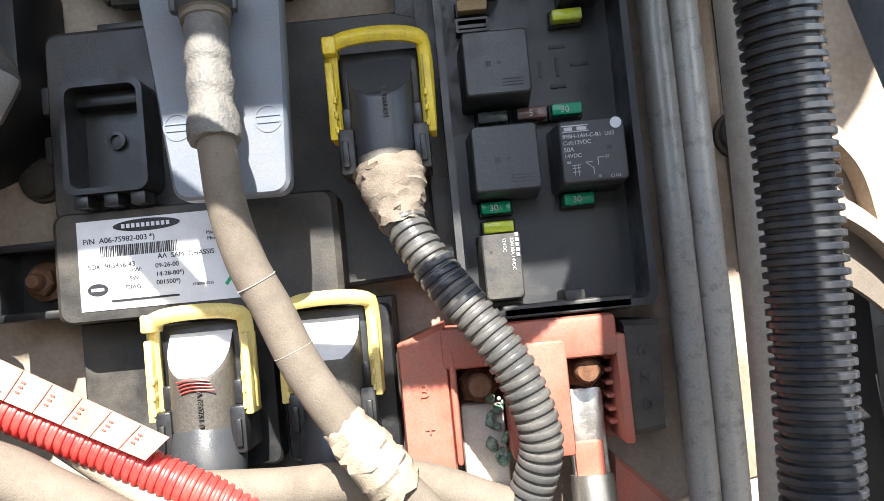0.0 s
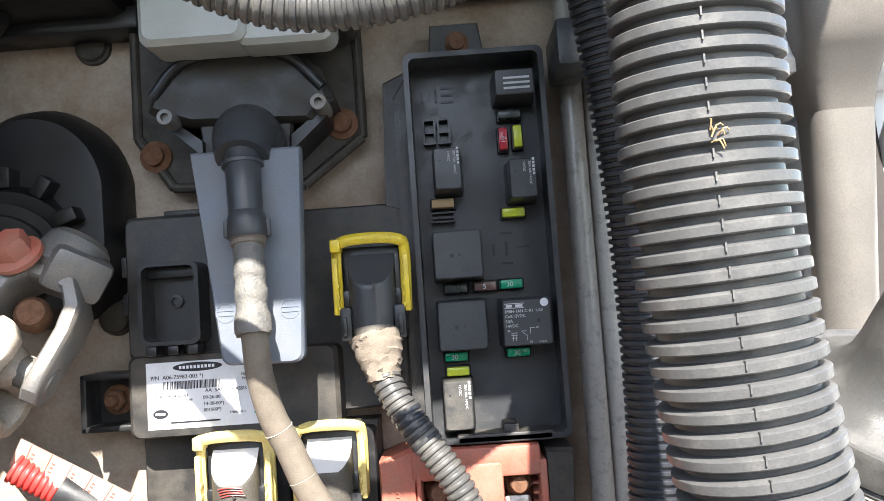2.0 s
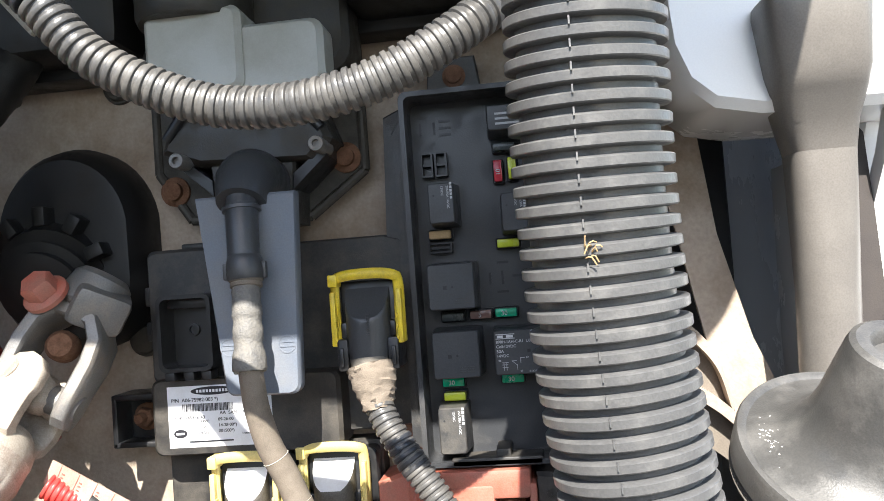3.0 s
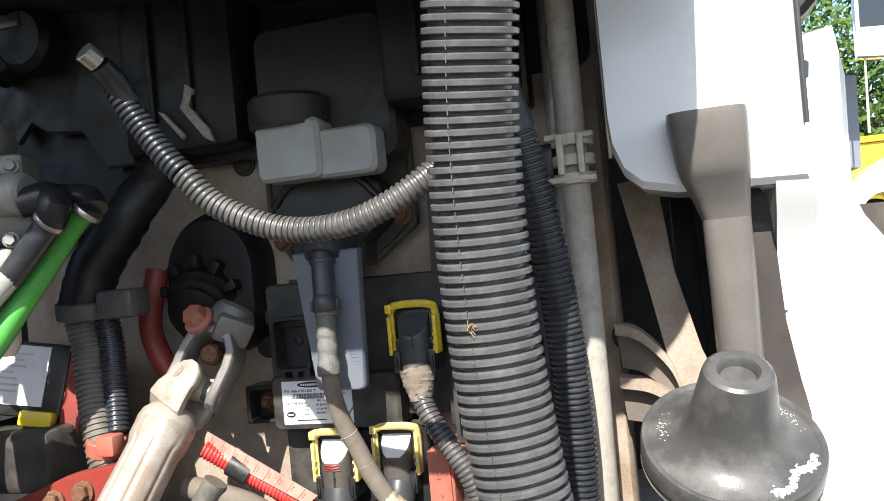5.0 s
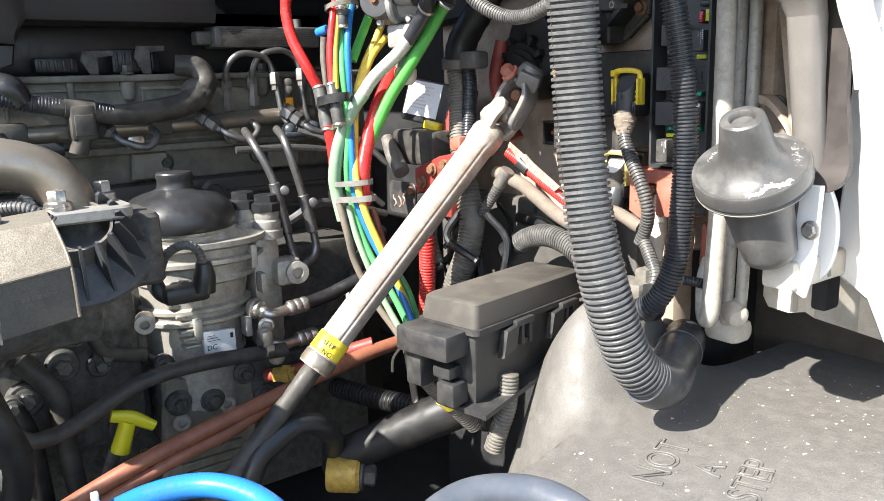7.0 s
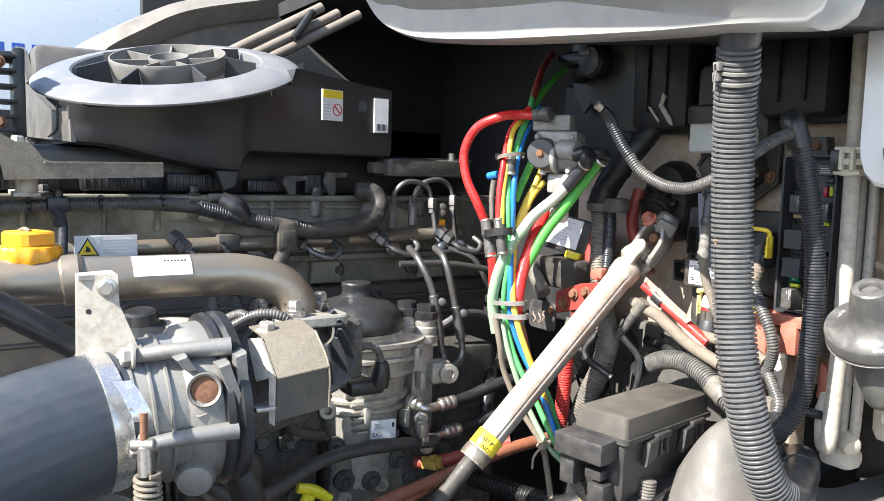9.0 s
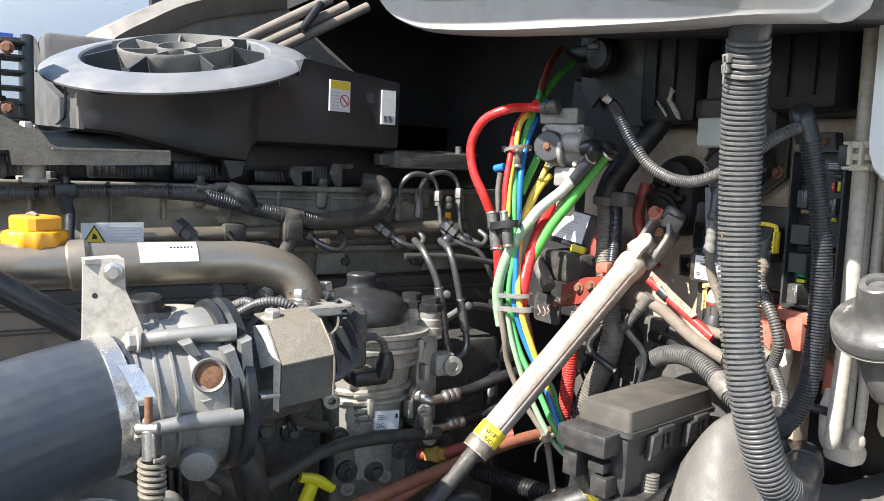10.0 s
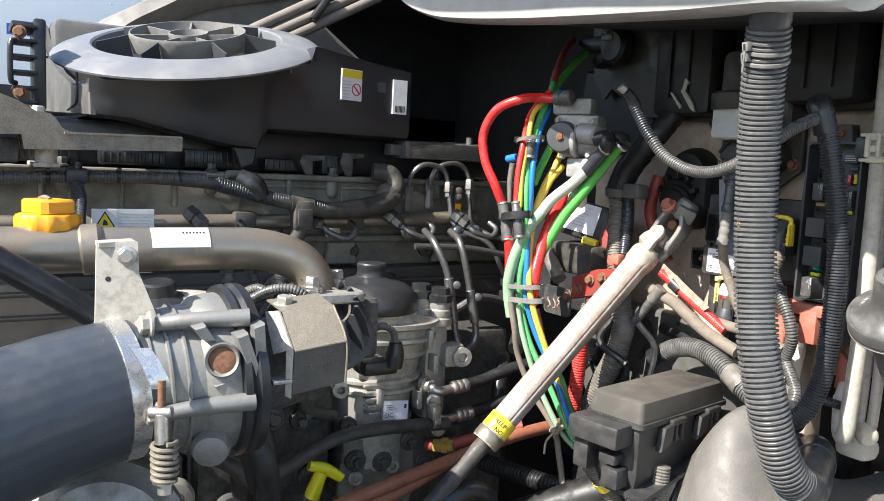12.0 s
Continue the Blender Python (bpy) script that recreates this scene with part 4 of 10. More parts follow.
for x0, x1 in ((-0.070, -0.052), (0.006, -0.012)):
    b = bm()
    prism(b, [(x0, 1.686), (x0, 1.680), (x1, 1.664), (x1, 1.672)], "y", 0.309, 0.282, 0.001)
    part("gusset", b, BLACK, sw)
for x, z in ((-0.066, 1.682), (0.004, 1.684)):
    b = bm()
    lathe(b, (x, 0.29, z), (0, -1, 0), [(0.0038, 0), (0.0038, 0.019), (0.0035, 0.0195), (0.0019, 0.0195), (0.0019, 0.017)], 18)
    part("cap_screw", b, YOKE_GREY, sw, "dull steel cap screw")
b = bm()
tube(b, [(-0.0275, 0.284, 1.669), (-0.0268, 0.266, 1.669), (-0.0262, 0.2545, 1.664), (-0.0257, 0.2480, 1.6555)], [0.0138, 0.0144, 0.0142, 0.0112], 28)
tube(b, [(-0.0258, 0.2490, 1.659), (-0.0246, 0.2445, 1.645), (-0.0235, 0.2415, 1.628)], [0.0074, 0.0072, 0.0070], 28)
lathe(b, (-0.0256, 0.2478, 1.6535), (0.07, -0.17, -1), [(0.0072, -0.001), (0.0088, 0), (0.0088, 0.0016), (0.0072, 0.0022)], 28)
lathe(b, (-0.0235, 0.2418, 1.632), (0.06, -0.10, -1), [(0.0070, 0), (0.0078, 0.002), (0.0083, 0.005), (0.0083, 0.0098), (0.0078, 0.0110), (0.0072, 0.0105)], 28)
for k in range(2):
    box(b, (-0.0095, -0.0022, -0.0065), (-0.0072, 0.0022, 0.0010), 0.0008, m=Matrix.Translation((-0.0232, 0.2410, 1.628)) @ pose(0, 0, 0, 0, 0, 180 * k + 8))
part("elbow_plug", b, CHARCOAL, sw, "round black elbow plug")

cable = thing("sleeved_cable", (-0.02, 0.24, 1.49), "tan braided cable running from the elbow plug down over the module", "cable")
CABLE = [(-0.0203, 0.2315, 1.586), (-0.0202, 0.2330, 1.5773), (-0.0198, 0.2360, 1.5644), (-0.0165, 0.2390, 1.5487), (-0.0109, 0.2420, 1.5349), (-0.0046, 0.2440, 1.5185), (0.0049, 0.2460, 1.5017), (0.0145, 0.2470, 1.4880), (0.0270, 0.2500, 1.4720)]
b = bm()
lathe(b, (-0.0230, 0.2408, 1.6228), (0.05, -0.2, -1), [(0.0066, 0), (0.0074, 0.0005), (0.0074, 0.0022), (0.0066, 0.0030), (0.0070, 0.0034), (0.0070, 0.0048), (0.0058, 0.0054)], 28)
part("collar", b, BRAID, cable, "dull brown collar")
b = bm()
boot = [(0.0050, 0), (0.0058, 0.0015), (0.0061, 0.0040), (0.0061, 0.0085), (0.0065, 0.0110), (0.0066, 0.0140), (0.0060, 0.0162), (0.0062, 0.0185), (0.0066, 0.0205), (0.0066, 0.0235), (0.0060, 0.0260), (0.0062, 0.0285), (0.0070, 0.0305), (0.0073, 0.0330), (0.0072, 0.0375), (0.0068, 0.0385), (0.0050, 0.0385)]
fine = [(boot[k][0] + (boot[k + 1][0] - boot[k][0]) * s, boot[k][1] + (boot[k + 1][1] - boot[k][1]) * s) for k in range(len(boot) - 1) for s in (0, 0.5)] + [boot[-1]]
lathe(b, (-0.0228, 0.2395, 1.6195), (0.065, -0.21, -1), fine, 28)
ragged(b, 0.00022, 5)
part("shrink_boot", b, BOOT, cable, "grey ribbed shrink boot")
b = bm()
tube(b, CABLE, [0.0052, 0.0057, 0.0060, 0.0058], 20)
part("braid", b, BRAID, cable, "tan woven sleeve")
b = bm()
tube(b, [(0.0049, 0.246, 1.5017), (0.0120, 0.2466, 1.4915), (0.0200, 0.2480, 1.4805)], [0.0062, 0.0078, 0.0084, 0.0070], 16, 0.0014)
ragged(b, 0.0007, 6)
part("tape_end", b, TAPE, cable, "frayed pale tape")
b = bm()
path = smooth_path(CABLE, 0.002)
for k in (22, 33):
    lathe(b, path[k], path[k + 1] - path[k - 1], [(0.0055, 0), (0.0060, 0.0002), (0.0055, 0.0004)], 20)
part("thread", b, CREAM, cable, "pale binding thread")


def lever_connector(cx, ztop, zbot, y, lever, body_mat, label, scoop, w=0.0315):
    """A plug with a U-shaped lever, its cable end pointing down."""
    ob = thing("lever_connector", (cx, y + 0.02, zbot), label, "connector", group="lever connectors")
    h = ztop - zbot
    b = bm()
    x0, x1 = cx - w / 2, cx + w / 2
    pts = [(x0 + 0.0008, y + 0.004, zbot + h * 0.30), (x0 + 0.0004, y + 0.004, ztop - 0.006), (x0 + 0.003, y + 0.001, ztop - 0.0012), (cx, y - 0.0005, ztop), (x1 - 0.003, y + 0.001, ztop - 0.0012), (x1 - 0.0004, y + 0.004, ztop - 0.006), (x1 - 0.0008, y + 0.004, zbot + h * 0.30)]
    path = smooth_path(pts, 0.002)
    skin(b, [circle(p, u, w_, 0.0021, 10, 1.25) for p, u, w_ in frames(path)])
    bow = part("lever", b, lever, ob, "U-shaped locking lever")
    for x in (x0, x1):
        s = 1 if x == x0 else -1
        part("lever_arm", box(bm(), (x - 0.0013, y - 0.001, zbot + h * 0.26), (x + 0.0013, y + 0.010, ztop - 0.008), 0.0006), lever, bow)
        for k in range(3):
            z = zbot + h * (0.30 + 0.11 * k)
            part("lever_tooth", box(bm(), (x - 0.0006 + s * 0.0012, y - 0.0018, z), (x + 0.0006 + s * 0.0012, y + 0.008, z + h * 0.05), 0.0004), lever, bow)
    part("lever_corner", box(bm(), (x0 - 0.0016, y - 0.002, ztop - 0.0055), (x0 + 0.0030, y + 0.008, ztop + 0.0004), 0.0008), lever, bow)
    wb, top, low = w * 0.335, ztop - 0.0050, zbot + h * 0.02
    drop = top - h * 0.36

    def cut(z):
        """Depth of the slanted thumb face at height z."""
        return y - 0.0058 + 0.0135 * max(0.0, (z - drop) / (top - drop))
    rings = []
    for k in range(29):
        z = top + (low - top) * k / 28
        hw = wb * (1 if k < 22 else 1 - 0.02 * (k - 22))
        rings.append([V(cx + hw * math.cos(a), max(y - 0.006 + 0.011 * (1 - math.sin(a) ** 0.8), cut(z)), z) for a in [math.pi * i / 20 for i in range(21)]] + [V(cx - hw, y + 0.026, z), V(cx + hw, y + 0.026, z)])
    b = bm()
    skin(b, rings)
    part("plug_body", b, body_mat, ob)
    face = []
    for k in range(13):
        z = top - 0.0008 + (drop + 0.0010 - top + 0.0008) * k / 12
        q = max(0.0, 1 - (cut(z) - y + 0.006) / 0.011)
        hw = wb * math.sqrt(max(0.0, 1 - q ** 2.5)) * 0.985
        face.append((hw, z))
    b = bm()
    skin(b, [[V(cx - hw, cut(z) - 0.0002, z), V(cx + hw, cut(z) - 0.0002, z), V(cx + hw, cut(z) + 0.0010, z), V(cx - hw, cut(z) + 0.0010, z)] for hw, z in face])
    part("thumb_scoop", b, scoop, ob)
    b = bm()
    for s in (-1, 1):
        box(b, (cx + s * (w / 2 - 0.0038) - 0.0026, y - 0.002, zbot + h * 0.00), (cx + s * (w / 2 - 0.0038) + 0.0026, y + 0.018, zbot + h * 0.33), 0.0010)
        box(b, (cx + s * (w / 2 - 0.0034) - 0.0010, y - 0.0034, zbot + h * 0.05), (cx + s * (w / 2 - 0.0034) + 0.0010, y, zbot + h * 0.24), 0.0005)
        box(b, (cx + s * (w / 2 - 0.0042) - 0.0016, y + 0.002, zbot + h * 0.33), (cx + s * (w / 2 - 0.0042) + 0.0016, y + 0.018, zbot + h * 0.50), 0.0008)
    box(b, (cx - w * 0.43, y + 0.006, zbot + h * 0.04), (cx + w * 0.43, y + 0.022, zbot + h * 0.93), 0.0015)
    islands("latch_frame", b, BLACK, ob)
    return ob


c1 = lever_connector(0.0228, 1.6205, 1.5755, 0.2705, YELLOW, CHARCOAL, "black plug with a bright yellow locking lever on the module", CHARCOAL)
words(c1, "1-0161691", 0.0024, (0.0236, 0.2640, 1.602), MODULE, (90, 90, 0), "moulded_number", 0.0003)
b = bm()
tube(b, [(0.0228, 0.2735, 1.580), (0.0232, 0.272, 1.573)], [0.0098, 0.0092], 20)
part("cable_gland", b, LOOM_LIGHT, c1, "pale cable gland")
b = bm()
tube(b, [(0.0233, 0.272, 1.5765), (0.0248, 0.2695, 1.568), (0.0262, 0.267, 1.5575)], [0.0115, 0.0108, 0.0086, 0.0072], 22, 0.0014)
ragged(b, 0.0007, 7)
part("tape_sleeve", b, TAPE_DIRTY, c1, "frayed cloth tape")
loom = thing("connector_loom", (0.055, 0.27, 1.45), "black corrugated loom curving down from the yellow lever plug", "conduit")
PTS = [(0.0258, 0.268, 1.562), (0.0275, 0.266, 1.557), (0.0310, 0.264, 1.550), (0.0379, 0.262, 1.5387), (0.047, 0.260, 1.5257), (0.0559, 0.259, 1.5111), (0.0612, 0.260, 1.4953), (0.0619, 0.262, 1.485), (0.057, 0.266, 1.470), (0.048, 0.268, 1.450)]
b = bm()
corrugated(b, PTS, 0.0068, 0.0033, depth=0.13, n=26)
part("loom_tube", b, LOOM, loom)
b = bm()
corrugated(b, [(0.0345, 0.263, 1.5445), (0.0379, 0.262, 1.5387), (0.0440, 0.2607, 1.5300)], 0.00695, 0.0033, depth=0.10, n=26)
part("dark_length", b, LOOM_DARK, loom, "blackened length of the loom")
# thumb face in label white: sun glare on black plastic put into its colour
c2 = lever_connector(-0.0445, 1.5370, 1.4905, 0.2765, YELLOW_PALE, BLACK_LID, "sunlit black plug with a pale yellow lever and glare painted on its thumb face", LABEL)
words(c2, "A 080761-0", 0.0024, (-0.0436, 0.2700, 1.512), MODULE, (90, 90, 0), "moulded_number", 0.0003)
b = bm()
for k in range(4):
    tube(b, [V(-0.0500 + k * 0.0004, 0.2707, 1.5150 - k * 0.0012), V(-0.0445, 0.2700, 1.5156 - k * 0.0011), V(-0.0395 + k * 0.0005, 0.2706, 1.5148 - k * 0.0010)], 0.00025, 5, 0.002)
part("red_stamp", b, INK_RED, c2, "smudged red stamp")
b = bm()
tube(b, [(-0.0445, 0.282, 1.497), (-0.0440, 0.279, 1.487), (-0.0435, 0.277, 1.478)], [0.0118, 0.0122, 0.0112], 22)
part("cable_gland", b, CHARCOAL, c2)
# same white thumb face, painted to show the sun's glare
c3 = lever_connector(-0.0035, 1.5375, 1.4915, 0.2870, YELLOW_PALE, BLACK_LID, "second sunlit black plug with a pale yellow lever, thumb face painted white for glare", LABEL)
b = bm()
tube(b, [(-0.0035, 0.291, 1.498), (-0.004, 0.287, 1.488), (-0.0045, 0.285, 1.479)], [0.0112, 0.0118, 0.0105], 22)
part("cable_gland", b, CHARCOAL, c3)
for x0, lab in ((-0.0435, "grey corrugated loom below the sunlit plug"), (-0.0045, "grey corrugated loom below the second plug")):
    b = bm()
    corrugated(b, [(x0, 0.279, 1.480), (x0 + 0.003, 0.272, 1.462), (x0 + 0.018, 0.258, 1.440), (x0 + 0.040, 0.255, 1.424)], 0.0078, 0.0034, depth=0.13, n=24)
    single("plug_loom", b, LOOM, lab, "conduit", group="plug looms")

# ---- red terminal block ----
term = thing("terminal_block", (0.065, 0.31, 1.475), "faded red plastic battery terminal block marked B+", "terminal block")
b = bm()
prism(b, [(0.0195, 1.478), (0.036, 1.470), (0.036, 1.5255), (0.0195, 1.5195)], "y", 0.318, 0.284, 0.002)
for x0, x1 in ((0.036, 0.0385), (0.0545, 0.0755)):
    box(b, (x0, 0.2825, 1.478), (x1, 0.318, 1.5165), 0.0015)
box(b, (0.034, 0.2830, 1.5095), (0.093, 0.318, 1.5235), 0.002)
box(b, (0.036, 0.309, 1.478), (0.096, 0.319, 1.515))
for k in range(6):
    box(b, (0.0895, 0.294, 1.4850 + k * 0.0045), (0.0935, 0.312, 1.4865 + k * 0.0045), 0.0004)
box(b, (0.092, 0.2835, 1.480), (0.0955, 0.318, 1.5165), 0.001)
islands("housing", b, RED_BLOCK, term)
b = bm()
prism(b, [(0.0956, 1.4815), (0.107, 1.483), (0.1085, 1.5195), (0.0956, 1.5205)], "y", 0.318, 0.2875, 0.002)
part("ground_cover", b, BLACK_DUSTY, term, "black cover marked GND")
for text, size, x, z in (("B", 0.0062, 0.0255, 1.5015), ("+", 0.0068, 0.0262, 1.4885), ("D", 0.005, 0.0605, 1.5065)):
    words(term, text, size, (x, 0.2838, z), RED_BLOCK, name="moulded_letter", lift=0.0004)
for text, z in (("G", 1.508), ("N", 1.499), ("D", 1.490)):
    words(term, text, 0.0052, (0.0995, 0.2872, z), BLACK_DUSTY, name="moulded_letter", lift=0.0004)
for x, z in ((0.0458, 1.5028), (0.0828, 1.5046)):
    b = bm()
    lathe(b, (x, 0.306, z), (0, -1, 0), [(0.0088, 0), (0.0088, 0.002), (0.0072, 0.003), (0.0072, 0.009), (0.006, 0.010)], 6)
    lathe(b, (x, 0.297, z), (0, -1, 0), [(0.0044, 0), (0.0044, 0.008), (0.0035, 0.0095)], 16)
    part("terminal_nut", b, RUST, term, "rusty terminal nut")
for x0, x1, z1, y, m, lab in ((0.0385, 0.0540, 1.496, 0.301, CREAM, "corroded pale battery cable lug"), (0.0755, 0.0885, 1.4985, 0.299, STEEL, "bare metal battery cable lug")):
    b = bm()
    box(b, (x0, y - 0.003, 1.455), (x1, y + 0.003, z1), 0.002)
    tube(b, [((x0 + x1) / 2, y - 0.001, 1.468), ((x0 + x1) / 2, y - 0.004, 1.452), ((x0 + x1) / 2 + 0.002, y - 0.012, 1.430)], [0.0075, 0.0085, 0.0085], 18)
    single("cable_lug", b, m, lab, "cable lug", group="battery cable lugs")
b = bm()
random.seed(5)
for k in range(26):
    p = V(random.uniform(0.048, 0.054), random.uniform(0.294, 0.298), random.uniform(1.476, 1.498))
    bmesh.ops.create_icosphere(b, subdivisions=1, radius=random.uniform(0.0008, 0.0022), matrix=Matrix.Translation(p))
single("corrosion_crust", b, CRYSTAL, "green and white corrosion crust on the battery lug", "corrosion", kind="stuff")
b = bm()
box(b, (0.0765, 0.2945, 1.463), (0.0865, 0.2962, 1.480), 0.0006)
single("red_shrink_remnant", b, RED_BLOCK, "torn red shrink wrap on the cable lug", "shrink wrap")
b = bm()
prism(b, [(0.088, 1.430), (0.112, 1.418), (0.112, 1.452), (0.092, 1.472)], "y", 0.319, 0.308, 0.002)
single("red_bracket", b, RED_BLOCK, "faded red metal bracket below the terminal block", "bracket")

# ---- recess behind the engine, its shade put into near-black walls ----
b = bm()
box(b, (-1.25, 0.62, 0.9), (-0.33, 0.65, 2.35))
single("wall_tunnel", b, SHADE_PANEL, "cab tunnel wall behind the engine, shade put into its near-black", "wall", kind="structure")
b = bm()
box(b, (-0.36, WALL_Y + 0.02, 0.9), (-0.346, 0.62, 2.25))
single("wall_tunnel_side", b, SHADE_PANEL, "side of the cab tunnel, shade put into its near-black", "wall", kind="structure")
# roof added to keep sky and sun out of the tunnel
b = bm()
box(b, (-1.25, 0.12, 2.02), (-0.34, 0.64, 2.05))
single("ceiling_tunnel", b, SHADE_PANEL, "added near-black roof that keeps the cab tunnel dark", "ceiling", kind="structure")
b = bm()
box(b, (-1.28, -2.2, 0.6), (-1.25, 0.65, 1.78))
single("wall_far_fender", b, SHADE_PANEL, "inside of the far fender, shade put into its near-black", "wall", kind="structure")

# added screen: blocks the sky gap with a shade-dark colour
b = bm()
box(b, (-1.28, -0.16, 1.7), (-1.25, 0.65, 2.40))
single("wall_sky_screen", b, SHADE_PANEL, "added near-black sheet that closes off the sky behind the engine", "wall", kind="structure")

# ---- white cab body ----
cab = thing("cab_corner", (0.25, 0.3, 1.4), "glossy white painted cab corner panel", "cab panel")
b = bm()
pts = [(0.1625, 2.2), (0.1625, 1.713), (0.1640, 1.698), (0.1695, 1.684), (0.1790, 1.6755), (0.197, 1.6715), (0.263, 1.670), (0.267, 2.2)]
prism(b, pts, "y", 0.305, 0.229, 0.004)
part("upper_panel", b, WHITE, cab)
b = bm()
prism(b, [(0.222, 1.450), (0.226, 1.50), (0.228, 1.53), (0.228, 1.57), (0.230, 1.66), (0.262, 1.690), (0.275, 1.682), (0.30, 1.630), (0.36, 1.585), (0.60, 1.50), (0.60, 1.19), (0.272, 1.416)], "y", 0.345, 0.302, 0.003)
part("lower_panel", b, WHITE, cab)
b = bm()
prism(b, [(0.2535, 1.53), (0.2535, 1.56), (0.2478, 1.60), (0.2458, 1.655), (0.254, 1.690), (0.2652, 1.7005), (0.2727, 1.6970), (0.2839, 1.6775), (0.2937, 1.6520), (0.32, 1.612), (0.37, 1.578), (0.6, 1.50), (0.6, 1.19), (0.285, 1.402), (0.262, 1.45)], "y", 0.3015, 0.2725, 0.003)
part("side_panel", b, WHITE, cab)
b = bm()
skin(b, [[V(0.2462, y, z), V(0.266, y, z), V(0.266, y + 0.012, z), V(0.2462, y + 0.012, z)] for z, y in ((1.675, 0.2294), (1.655, 0.2415), (1.63, 0.262), (1.60, 0.2723))])
part("corner_fillet", b, WHITE, cab)
b = bm()
prism(b, [(0.246, 0.306), (0.258, 0.306), (0.150, 2.4), (0.138, 2.4)], "z", 1.50, 2.4)
part("side_skin", b, WHITE, cab)
b = bm()
tube(b, [(0.2635, 0.231, 1.70), (0.265, 0.231, 1.85), (0.267, 0.231, 2.15)], 0.0016, 10)
part("edge_bead", b, CHARCOAL, cab, "grey edge bead")

mirror = thing("wing_mirror", (0.29, 0.54, 1.8), "black wing mirror on the cab side", "mirror")
b = bm()
prism(b, [(0.2440, 1.8185), (0.2620, 1.8106), (0.2752, 1.8047), (0.2866, 1.8064), (0.3113, 1.8240), (0.3263, 1.8398), (0.345, 2.06), (0.235, 2.06)], "y", 0.58, 0.50, 0.006)
part("housing", b, BLACK, mirror)
b = bm()
box(b, (0.262, 0.494, 1.835), (0.285, 0.4995, 1.848), 0.002)
part("marker_lamp", b, LABEL, mirror, "small pale marker lamp")
b = bm()
tube(b, [(0.25, 0.28, 2.02), (0.262, 0.40, 2.03), (0.28, 0.54, 2.03)], 0.010, 14, 0.03)
part("arm", b, BLACK, mirror)

b = bm()
skin(b, [[V(x0, y, z), V(x1, y, z), V(x1, y + 0.006, z), V(x0, y + 0.006, z)] for x0, x1, y, z in ((0.226, 0.2400, 0.262, 1.672), (0.226, 0.2445, 0.259, 1.664), (0.226, 0.2462, 0.259, 1.630), (0.226, 0.2475, 0.259, 1.595), (0.226, 0.2520, 0.258, 1.563), (0.227, 0.2552, 0.256, 1.545), (0.229, 0.2552, 0.252, 1.535), (0.231, 0.2540, 0.244, 1.528), (0.234, 0.2500, 0.238, 1.5245))])
single("body_flange_plate", b, FLANGE_DARK, "dark brown plate behind the drain duct", "flap")
b = bm()
ring = []
for z, x0, x1, d, y in ((1.711, 0.1945, 0.2345, 0.016, 0.2225), (1.707, 0.1942, 0.2347, 0.0165, 0.223), (1.684, 0.1972, 0.2345, 0.0160, 0.2275), (1.677, 0.1990, 0.2343, 0.0152, 0.2315), (1.666, 0.2040, 0.2338, 0.0130, 0.2405), (1.655, 0.2080, 0.2335, 0.0125, 0.2445), (1.60, 0.209, 0.234, 0.0125, 0.2505), (1.55, 0.2100, 0.235, 0.0125, 0.2595), (1.45, 0.2115, 0.2365, 0.0125, 0.277)):
    c, w = (x0 + x1) / 2, (x1 - x0) / 2
    ring.append([V(c + w * math.copysign(abs(math.cos(t)) ** (0.45 if z > 1.65 else 1), math.cos(t)), y + d * math.copysign(abs(math.sin(t)) ** (0.6 if z > 1.65 else 1), math.sin(t)), z) for t in [2 * math.pi * k / 32 for k in range(32)]])
duct = thing("drain_duct", (0.224, 0.277, 1.45), "grey plastic drain duct with a square mouth and round neck", "duct")
skin(b, ring[:6])
part("mouth", b, GREY_DUCT, duct)
b = bm()
skin(b, ring[5:])
part("neck", b, GREY_DUCT, duct)

b = bm()
skin(b, [[V(x0, y, z), V(x1, y, z + 0.002), V(x1, y + 0.003, z + 0.002), V(x0, y + 0.003, z)] for x0, x1, y, z in ((0.160, 0.184, 0.302, 1.685), (0.172, 0.190, 0.298, 1.625), (0.181, 0.202, 0.296, 1.575), (0.190, 0.214, 0.294, 1.545), (0.196, 0.222, 0.300, 1.52))])
single("strap_bracket", b, FIREWALL, "flat dirty cream painted strap bracket", "bracket")
for pts in ([(0.150, 0.305, 1.592), (0.165, 0.298, 1.588), (0.182, 0.296, 1.570), (0.190, 0.30, 1.545)], [(0.150, 0.305, 1.558), (0.17, 0.298, 1.555), (0.188, 0.297, 1.542), (0.205, 0.30, 1.52)]):
    b = bm()
    path = smooth_path(pts, 0.003)
    skin(b, [[p + V(0, -0.006, 0.0035), p + V(0, 0.010, 0.0035), p + V(0, 0.010, -0.0035), p + V(0, -0.006, -0.0035)] for p in path])
    fl = thing("curved_flange", path[-1], "curved dirty cream painted body flange", "flange", group="body flanges")
    part("lip", b, FIREWALL, fl)
    b = bm()
    skin(b, [[p + V(0, 0.004, -0.0035), p + V(0, 0.008, -0.0035), p + V(0.002, 0.008, -0.026), p + V(0.002, 0.004, -0.026)] for p in path])
    part("web", b, TAN_FLANGE, fl, "brown web below the lip")
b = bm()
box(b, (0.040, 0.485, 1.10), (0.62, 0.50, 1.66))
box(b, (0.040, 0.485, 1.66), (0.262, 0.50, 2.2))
single("wall_recess", b, RECESS, "recess beside the cab corner, shade put into its brown", "wall", kind="structure")
b = bm()
